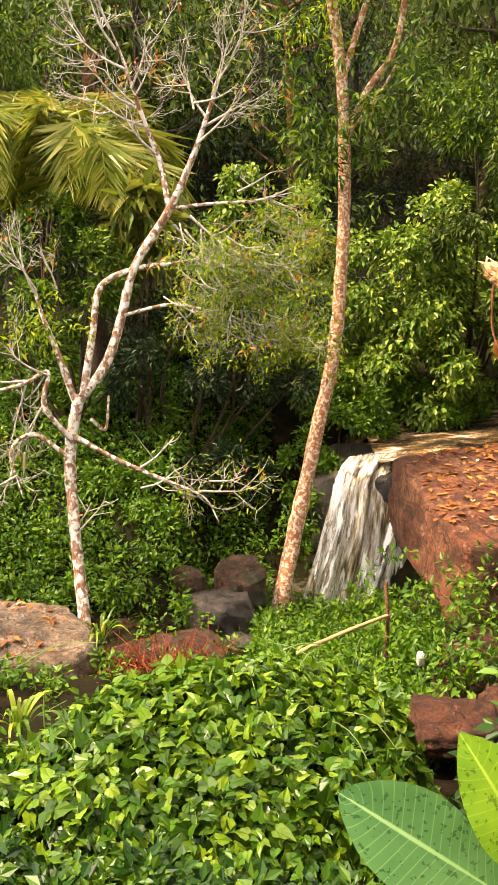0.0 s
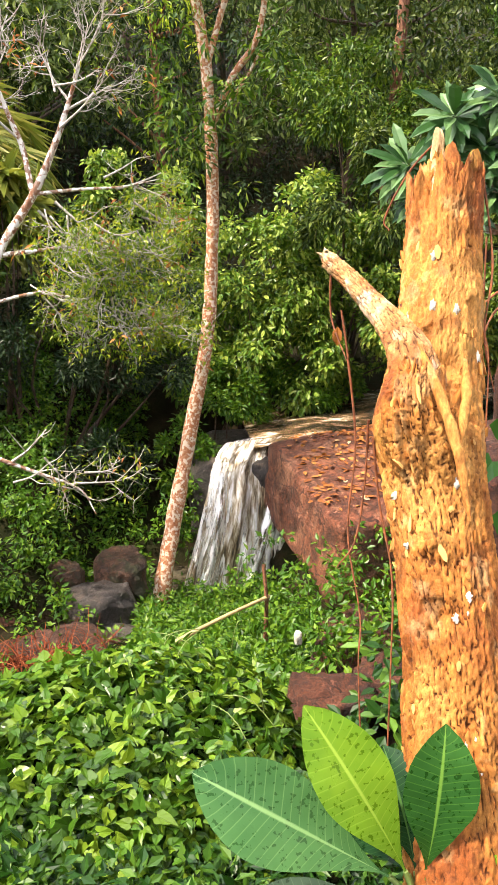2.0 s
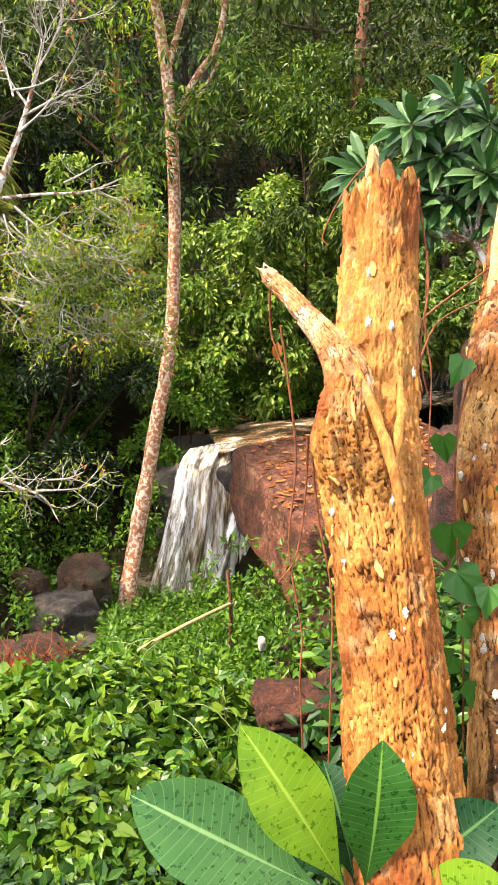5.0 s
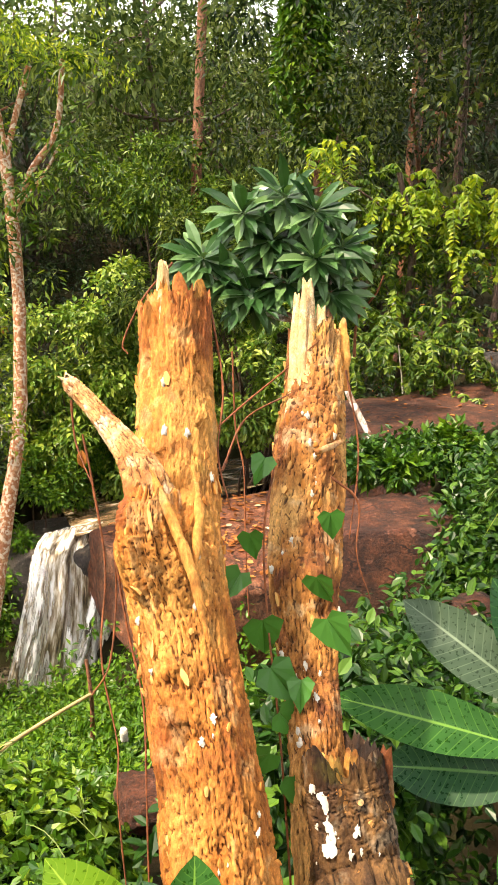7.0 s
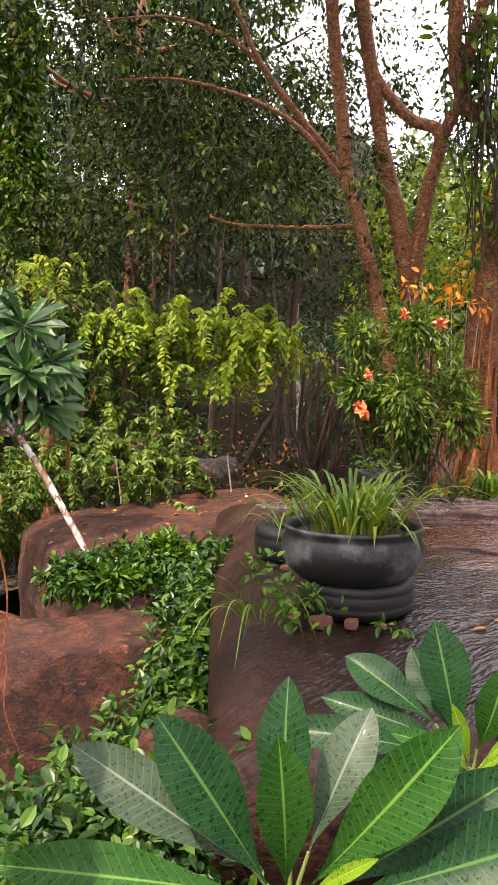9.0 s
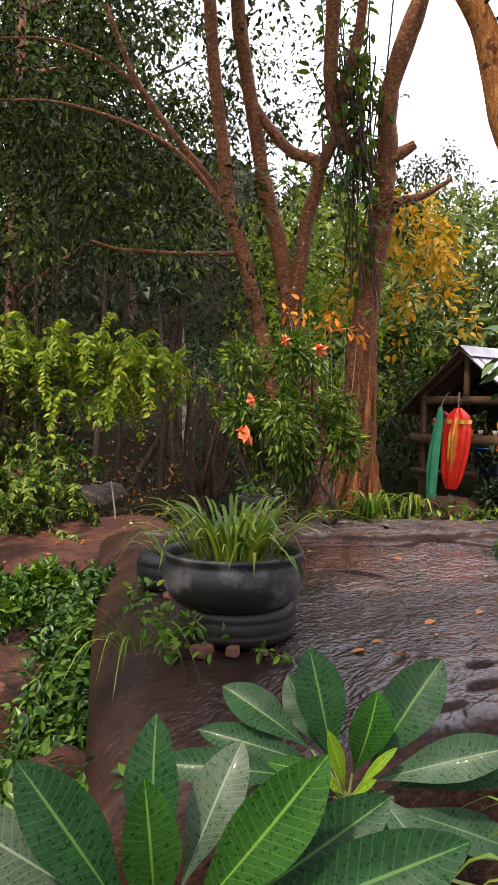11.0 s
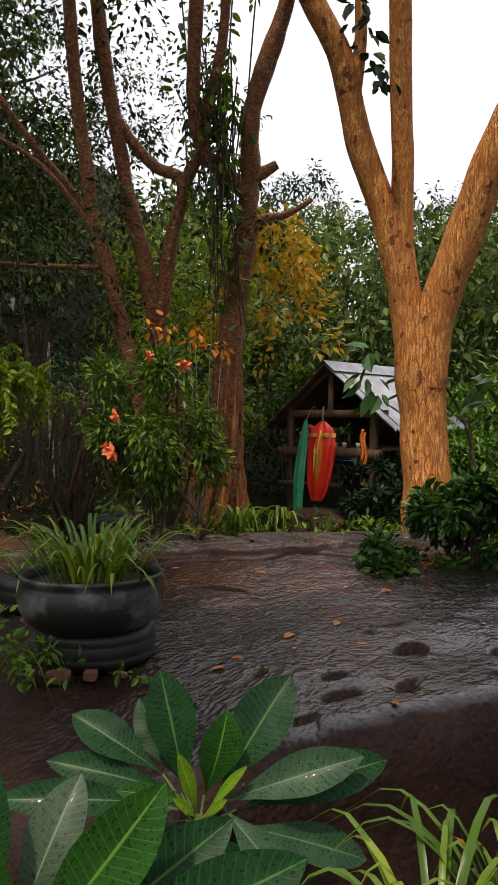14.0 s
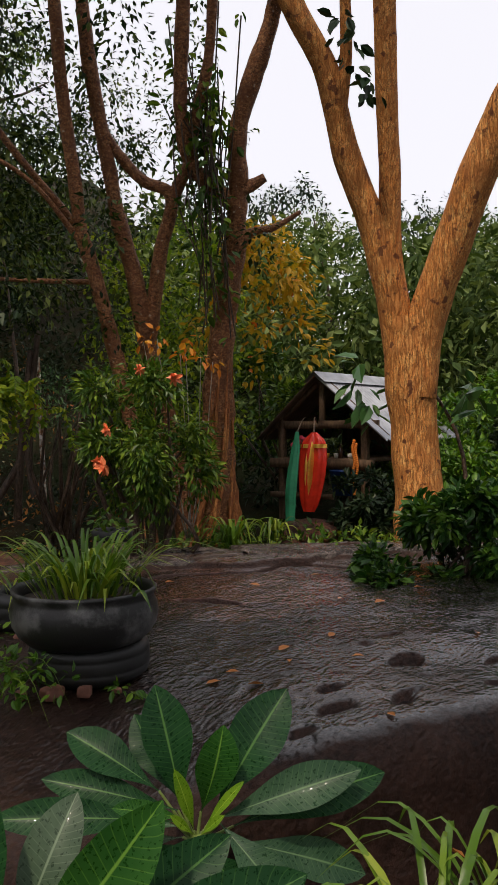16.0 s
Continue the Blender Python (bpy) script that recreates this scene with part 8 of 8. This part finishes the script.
pc = np.array([3.10, 2.53, -0.93])
planter = thing("tyre_planter", pc, "planter made of an inverted painted tyre on a black one", "planter")
part("base_tyre", Geo().lathe(pc + [0.03, 0, 0], tyre_profile(0.275, 0.175, 0.16), 56, 0.015), M_RUBBER, planter, "black tyre base")
part("bowl", Geo().lathe(pc + [0, 0, 0.155], [(0.15, 0.01), (0.22, 0.0), (0.262, 0.018), (0.30, 0.05), (0.326, 0.095), (0.335, 0.14), (0.33, 0.18), (0.318, 0.205), (0.314, 0.222), (0.327, 0.236), (0.33, 0.25), (0.318, 0.256), (0.30, 0.24), (0.295, 0.2), (0.295, 0.12), (0.25, 0.04), (0.15, 0.02)], 72, 0.05, 2), M_PAINTED, planter, "inverted tyre with worn silver paint")
part("soil", Geo().lathe(pc + [0, 0, 0.155], [(0.0, 0.215), (0.15, 0.212), (0.30, 0.2), (0.302, 0.15)], 40), M_SOIL, planter)
grass_clump("potted_grass", "overflowing yellow-green strap-leaved plant in the tyre planter", pc + [0, 0, 0.34], 150, 0.31, 0.019, M_GRASS, 0.95, 0.1, base=0.2, category="plant")
grass_clump("potted_grass", "variegated trailing blades in the tyre planter", pc + [0.05, -0.1, 0.33], 18, 0.22, 0.024, M_GRASS, 1.2, 0.6, base=0.2, category="plant")
tc = np.array([3.58, 3.42, -0.90])
single("tyre", Geo().lathe(tc, tyre_profile(0.26, 0.2, 0.16), 56, 0.02, 4), M_RUBBER, "black car tyre lying on the rock", "tyre")
grass_clump("potted_grass", "green blades growing in the lying tyre", tc + [0, 0, 0.08], 26, 0.32, 0.02, M_GRASS, 0.9, 0.6, base=0.12, category="plant")
kc = np.array([3.55, 2.78, -0.95])
kp = thing("plant_pot", kc, "weathered tan pot with a dark rim", "plant pot")
part("pot_body", Geo().lathe(kc, [(0.0, 0.0), (0.075, 0.0), (0.092, 0.57), (0.082, 0.575), (0.075, 0.5), (0, 0.5)], 36), M_POT, kp)
part("rim", Geo().lathe(kc, [(0.093, 0.565), (0.104, 0.57), (0.106, 0.62), (0.096, 0.625), (0.085, 0.62), (0.083, 0.57)], 36), M_RUBBER, kp, "dark rim")
bush("potted_plant", "small leafy plant in the tan pot", [((3.55, 2.78, -0.31), (0.08, 0.08, 0.05), 8)], M_BUSH, "oval", 0.045, 0.05, 9, 0.3, category="plant", stems=False, lumps=False)
for k, (x, y, s) in enumerate(((2.80, 2.42, 0.045), (2.90, 2.33, 0.035), (2.72, 2.52, 0.03), (3.0, 2.24, 0.02), (3.34, 3.22, 0.05), (3.5, 3.2, 0.04))):
    rock("rubble_stone", (x, y, -0.93 + s * 0.4), (s, s * 0.8, s * 0.6), M_BRICKROCK, "red-brown rubble stone wedged under the tyres", 30 * k, "rubble", seed=50 + k, amp=0.15, power=6, cuts=6)
bush("weeds", "small green weeds at the planter's foot", [((2.72, 2.42, -0.85), (0.14, 0.14, 0.1), 22), ((2.60, 2.55, -0.78), (0.1, 0.1, 0.16), 14), ((3.0, 2.2, -0.9), (0.05, 0.05, 0.03), 4)], M_COVER, "oval", 0.045, 0.04, 5, 0.3, category="weeds", stems=False, lumps=False)
grass_clump("grass_clump", "long thin grass trailing over the rock's edge", (2.52, 2.52, -0.88), 26, 0.24, 0.009, M_GRASS, 1.1, 1.1, base=0.08, lean=(-0.5, -0.1))

# ---- the small shrine ----
M_TIMBER = bark_material("weathered_timber", (0.10, 0.06, 0.035), (0.19, 0.12, 0.07), (0.04, 0.022, 0.014), 16, None, 0.006, 0.7, 0.15)
M_TIN = plain("galvanised_tin", (0.40, 0.41, 0.43), 0.45, 0.6, 0.3, 5)
M_RUSTTIN = plain("rusty_tin", (0.13, 0.085, 0.06), 0.6, 0.3, 0.5, 6)
M_RED = plain("red_satin", (0.72, 0.035, 0.015), 0.22, 0, 0.2, 8)
M_GOLD = plain("gold_brocade", (0.8, 0.42, 0.06), 0.3, 0.4, 0.2, 20)
M_GREEN = plain("green_cloth", (0.03, 0.30, 0.14), 0.5, 0, 0.25, 8)
M_BLUE = plain("blue_plastic", (0.015, 0.07, 0.30), 0.4, 0, 0.2, 8)
M_ORANGE = plain("marigold", (0.85, 0.22, 0.02), 0.6, 0, 0.35, 60)
M_PINK = plain("pink_petal", (0.75, 0.06, 0.12), 0.5, 0, 0.3, 60)
M_CUP = plain("white_cup", (0.7, 0.68, 0.62), 0.35, 0, 0.1, 20)
M_GLASSY = plain("brown_bottle", (0.05, 0.02, 0.01), 0.12, 0, 0.3, 10)

RG = unit([1.0, -0.08, 0.0])          # along the ridge
GR = unit([-0.08, -1.0, 0.0])         # across, towards the forked tree
S0 = np.array([9.50, 4.86, -0.95])
shrine = thing("spirit_house", S0, "small open timber shrine under a corrugated tin roof", "shrine")


def at(a, b, z):
    return S0 + RG * a + GR * b + UP * (z + 0.95)


def beam(p, q, w, h=None):
    p, q = np.array(p), np.array(q)
    y = unit(q - p)
    x = unit(np.cross(y, UP if abs(y[2]) < 0.9 else RG))
    z = np.cross(x, y)
    h = h or w
    ring = [(-w / 2, -h / 2), (w / 2, -h / 2), (w / 2, h / 2), (-w / 2, h / 2)]
    g = Geo().grid(np.array([[e + x * a + z * b for a, b in ring] for e in (p, q)]), loop=True)
    for e, o in ((p, 1), (q, -1)):
        v = np.array([e + x * a + z * b for a, b in ring])
        g.add(v, np.array([(0, 1, 2, 3)[::o]]))
    return g


def roof_sheet(side, length=1.85, n=160):
    """A corrugated sheet from the ridge down to one eave, with thickness."""
    u_ = np.linspace(-0.12, length, n)
    wave = 0.014 * np.sin(u_ / 0.076 * 2 * math.pi)
    g = Geo()
    rows = []
    for s in np.linspace(0, 1, 8):
        b = side * (0.0 + 1.0 * s) * (1.0 if side > 0 else 0.92)
        z = 0.84 - 0.80 * s
        rows.append(np.stack([at(a, b, z + w) for a, w in zip(u_, wave)]))
    top = np.array(rows)
    low = top - UP * 0.012
    g.grid(top)
    g.grid(low[:, ::-1])
    g.grid(np.stack([top[-1], low[-1]]))
    g.grid(np.stack([low[:, 0], top[:, 0]]))
    return g


part("roof_sheet", roof_sheet(1), M_TIN, shrine, "bright galvanised corrugated sheet")
part("roof_sheet", roof_sheet(-1), M_RUSTTIN, shrine, "dark rusty corrugated sheet")
part("ridge_cap", Geo().grid(np.stack([np.stack([at(a, b, z) for a in (-0.14, 1.87)]) for b, z in ((-0.16, 0.75), (0.0, 0.885), (0.16, 0.75))])), M_TIN, shrine, "folded tin ridge cap")
for a in (0.05, 1.6):
    for b in (-0.62, 0.62):
        part("post", beam(at(a, b, -1.0), at(a, b, 0.36), 0.08), M_TIMBER, shrine)
    part("tie_beam", beam(at(a, -0.8, 0.22), at(a, 0.8, 0.22), 0.07, 0.1), M_TIMBER, shrine)
    for s in (-1, 1):
        part("rafter", beam(at(a, 0, 0.8), at(a, s * 0.92, 0.06), 0.05, 0.08), M_TIMBER, shrine)
    part("king_post", beam(at(a, 0, 0.22), at(a, 0, 0.78), 0.06), M_TIMBER, shrine)
part("ridge_beam", beam(at(-0.05, 0, 0.79), at(1.75, 0, 0.79), 0.06, 0.08), M_TIMBER, shrine)
part("shelf_beam", beam(at(-0.03, -0.75, -0.27), at(-0.03, 0.78, -0.27), 0.06, 0.12), M_TIMBER, shrine)
part("shelf_board", Geo().box((0, -0.66, -0.02), (1.6, 0.66, 0.02), Matrix.Translation(Vector(at(0, 0, -0.22))) @ Matrix(((RG[0], GR[0], 0), (RG[1], GR[1], 0), (0, 0, 1))).to_4x4()), M_TIMBER, shrine)
part("low_beam", beam(at(-0.03, -0.75, -0.68), at(-0.03, 0.2, -0.68), 0.05, 0.07), M_TIMBER, shrine)
part("back_wall", Geo().box((1.56, -0.62, 0.0), (1.6, 0.62, 0.62), Matrix.Translation(Vector(at(0, 0, -0.22))) @ Matrix(((RG[0], GR[0], 0), (RG[1], GR[1], 0), (0, 0, 1))).to_4x4()), M_TIMBER, shrine)


def drape(points, widths, depth, folds, seed=1):
    """Hanging cloth in the round, with folds running down."""
    q = spline(points, 30)
    w = np.interp(np.linspace(0, 1, 30), np.linspace(0, 1, len(widths)), widths)
    a = np.linspace(0, 2 * np.pi, 48, endpoint=False)
    p = np.array([[q[k] + GR * w[k] * math.cos(t) * (1 + 0.07 * math.sin(folds * t + k * 0.05)) + RG * w[k] * depth * math.sin(t) * (1 + 0.25 * math.sin(folds * t + seed)) for t in a] for k in range(30)])
    g = Geo().grid(p, loop=True)
    g.add(np.vstack([p[-1], q[-1]]), np.stack([np.arange(48), np.roll(np.arange(48), -1), np.full(48, 48)], 1))
    g.add(np.vstack([p[0], q[0]]), np.stack([np.roll(np.arange(48), -1), np.arange(48), np.full(48, 48)], 1))
    return g


rc = thing("draped_garment", (8.56, 4.45, -0.8), "glossy red satin offering garment trimmed with gold, hung from the shrine", "garment")
part("cloth", drape([(8.60, 4.44, 0.13), (8.60, 4.44, 0.03), (8.59, 4.45, -0.15), (8.575, 4.46, -0.4), (8.56, 4.475, -0.65), (8.555, 4.485, -0.77)], [0.04, 0.14, 0.18, 0.165, 0.12, 0.07], 0.4, 7), M_RED, rc)
part("trim", drape([(8.583, 4.44, 0.06), (8.575, 4.44, -0.05), (8.563, 4.45, -0.2), (8.55, 4.462, -0.42), (8.545, 4.475, -0.6)], [0.015, 0.045, 0.06, 0.05, 0.02], 1.35, 5), M_GOLD, rc, "gold front panel")
part("collar", drape([(8.59, 4.44, 0.0), (8.59, 4.44, -0.045)], [0.165, 0.172], 0.42, 6), M_GOLD, rc, "gold collar band")
part("hanger", Geo().tube([(8.60, 4.44, 0.13), (8.9, 4.6, 0.3), (9.4, 4.84, 0.24)], 0.01, 5, 8), M_TIMBER, rc)
gc = thing("green_sash", (8.5, 4.72, -0.92), "long dark green cloth sash hanging beside the garment", "sash")
part("cloth", drape([(8.55, 4.63, 0.14), (8.53, 4.65, -0.1), (8.47, 4.67, -0.5), (8.43, 4.66, -0.9)], [0.025, 0.06, 0.075, 0.06], 0.35, 5, 3), M_GREEN, gc)
part("cord", Geo().tube([(8.55, 4.63, 0.14), (9.0, 4.8, 0.3), (9.5, 5.0, 0.27)], 0.006, 5, 8), M_TIMBER, gc)
bc = at(0.1, 0.28, -0.66)
bk = thing("bucket", bc, "blue plastic bucket hung under the shelf", "bucket")
pail_ = part("pail", Geo().lathe(bc, [(0, 0), (0.13, 0.0), (0.175, 0.3), (0.185, 0.3), (0.183, 0.315), (0.165, 0.315), (0.125, 0.02), (0, 0.02)], 36), M_BLUE, bk)
part("bail", Geo().tube([bc + GR * 0.18 + UP * 0.3, bc + GR * 0.1 + UP * 0.4, bc + UP * 0.43, bc - GR * 0.1 + UP * 0.4, bc - GR * 0.18 + UP * 0.3], 0.005, 5, 14), M_TIMBER, pail_)


def ball(g, c, r, seg=8):
    return g.lathe(c, [(0.001, -r)] + [(r * math.sin(t), -r * math.cos(t)) for t in np.linspace(0.4, math.pi - 0.4, 5)] + [(0.001, r)], seg)


g = Geo()
for z in np.linspace(0.02, -0.62, 26):
    ball(g, at(-0.1, 0.55 + 0.015 * math.sin(z * 20), z), 0.022)
for z in np.linspace(-0.02, -0.4, 16):
    ball(g, at(-0.1, 0.59 + 0.015 * math.sin(z * 17), z), 0.02)
single("flower_garland", g, M_ORANGE, "string of orange marigolds hanging from the shrine", "garland")
for k in range(9):
    c = at(0.05 + 0.05 * (k % 2), -0.33 + 0.1 * k, -0.2)
    if k % 3 == 0:
        single("bottle", Geo().lathe(c, [(0, 0), (0.03, 0), (0.03, 0.1), (0.012, 0.14), (0.012, 0.18), (0, 0.18)], 14), M_GLASSY, "small dark bottle on the shrine's shelf", "bottle", "offerings on the shelf")
    else:
        single("offering_cup", Geo().lathe(c, [(0, 0), (0.022, 0), (0.032, 0.06), (0.028, 0.06), (0.02, 0.008), (0, 0.008)], 16), M_CUP if k % 2 else M_GOLD, "small offering cup on the shrine's shelf", "cup", "offerings on the shelf")
fl = at(-0.05, -0.2, 0.02)
fv = thing("flower_vase", fl - UP * 0.22, "vase of pink artificial flowers on the shrine's shelf", "vase")
part("vase", Geo().lathe(fl - UP * 0.22, [(0, 0), (0.035, 0), (0.05, 0.07), (0.02, 0.13), (0.026, 0.15), (0.02, 0.15), (0.0, 0.1)], 18), M_GLASSY, fv)
g = Geo()
for k in range(12):
    ball(g, fl + rng.normal(size=3) * [0.05, 0.06, 0.045], 0.03)
part("flowers", g, M_PINK, fv, kind="stuff")


# ---- fallen leaves, poles and brush ----
def fallen_leaf(c, s, a, tilt=0.15):
    g = Geo()
    scatter(g, "oval", np.array([c]), np.array([(math.cos(a), math.sin(a), tilt)]), np.array([(rng.normal() * 0.2, rng.normal() * 0.2, 1.0)]), np.array([s]))
    return single("fallen_leaf", g, M_DEADLEAF, "curled orange-brown leaf fallen on wet rock", "leaf", "leaves on the terrace", shade=False)


bpy.context.view_layer.update()
dg = bpy.context.evaluated_depsgraph_get()
for x, y, s in ((3.22, 0.88, 0.11), (3.41, 1.96, 0.06), (3.65, 1.77, 0.05), (3.35, 1.72, 0.07), (4.08, 1.80, 0.07), (5.01, 1.92, 0.10), (5.12, 2.90, 0.08), (3.27, 1.11, 0.05), (3.89, 1.51, 0.06), (3.76, 1.90, 0.08), (5.06, 2.24, 0.06), (3.26, 1.96, 0.07), (5.50, 1.87, 0.07), (5.68, 2.73, 0.08), (4.91, 3.48, 0.08), (6.08, 2.56, 0.09), (4.54, 1.20, 0.06)):
    hit, where, *_ = scene.ray_cast(dg, Vector((x, y, -0.6)), Vector((0, 0, -1)), distance=0.8)
    fallen_leaf((x, y, where[2] + 0.006), s, rng.uniform(0, 6.28))
for label, mat_, centre, half, turn, n, z0, s in (("orange fallen leaves strewn over the great boulder", M_DEADLEAF, (3.6, 10.0), (1.35, 1.2), 10, 620, -3.28, 0.11),
                                                 ("pale petals and leaves strewn over the flat slab", M_DEADLEAF, (4.2, 6.0), (1.4, 0.7), -8, 150, -1.1, 0.05),
                                                 ("dry leaves strewn over the tan boulder", M_DEADLEAF, (-2.7, 8.1), (0.6, 0.5), 0, 60, -4.4, 0.09)):
    pts = np.stack([centre[0] + rng.uniform(-1, 1, n) * half[0], centre[1] + rng.uniform(-1, 1, n) * half[1], np.full(n, 9.0)], 1)
    dg = bpy.context.evaluated_depsgraph_get()
    good = []
    for p in pts:
        hit, where, normal, _, ob_, _ = scene.ray_cast(dg, Vector((p[0], p[1], z0 + 0.9)), Vector((0, 0, -1)), distance=1.6)
        if hit and ob_.name.split(".")[0] in ("boulder", "rock_slab"):
            good.append((*where[:2], where[2] + 0.012))
    good = np.array(good)
    m = len(good)
    a = rng.uniform(0, 6.28, m)
    g = scatter(Geo(), "oval", good, np.stack([np.cos(a), np.sin(a), rng.normal(size=m) * 0.15], 1), UP + rng.normal(size=(m, 3)) * 0.25, s * rng.uniform(0.6, 1.3, m))
    single("leaf_litter", g, mat_, label, "fallen leaves", kind="stuff", shade=False)

M_BAMBOO = plain("dry_bamboo", (0.52, 0.36, 0.16), 0.55, 0, 0.3, 10)
for label, pts_ in (("dry bamboo pole lying over the low plants", [(0.35, 6.48, -3.92), (0.5, 6.58, -3.89), (0.9, 6.85, -3.86), (1.36, 7.13, -3.83)]), ("short brown stake standing by the boulder", [(1.33, 7.11, -4.3), (1.33, 7.11, -3.86), (1.31, 7.2, -3.52)])):
    single("bamboo_pole" if "bamboo" in label else "wooden_stake", Geo().tube(pts_, [0.022, 0.018], 8, 16, 0.15, 1, 12), M_BAMBOO if "bamboo" in label else M_BARK_RED, label, "pole")
w = Geo()
for k in range(420):
    c = np.array([-1.0 + rng.normal() * 0.36, 7.8 + rng.normal() * 0.25, -4.93])
    d = unit(rng.normal(size=3) + UP * 0.8)
    w.tube([c, c + d * 0.18 + rng.normal(size=3) * 0.03, c + d * rng.uniform(0.25, 0.5) + rng.normal(size=3) * 0.08 - UP * 0.08], [0.007, 0.002], 3, 6)
single("dry_brush", w, M_BRUSH, "heap of dry rust-brown twigs and fronds", "brush", kind="stuff")
single("lichen_stone", rock_geo((1.36, 5.78, -3.5), (0.03, 0.03, 0.06), 10, 71, 4, 0.25, 8), M_LICHEN, "small white lichened stone", "stone")
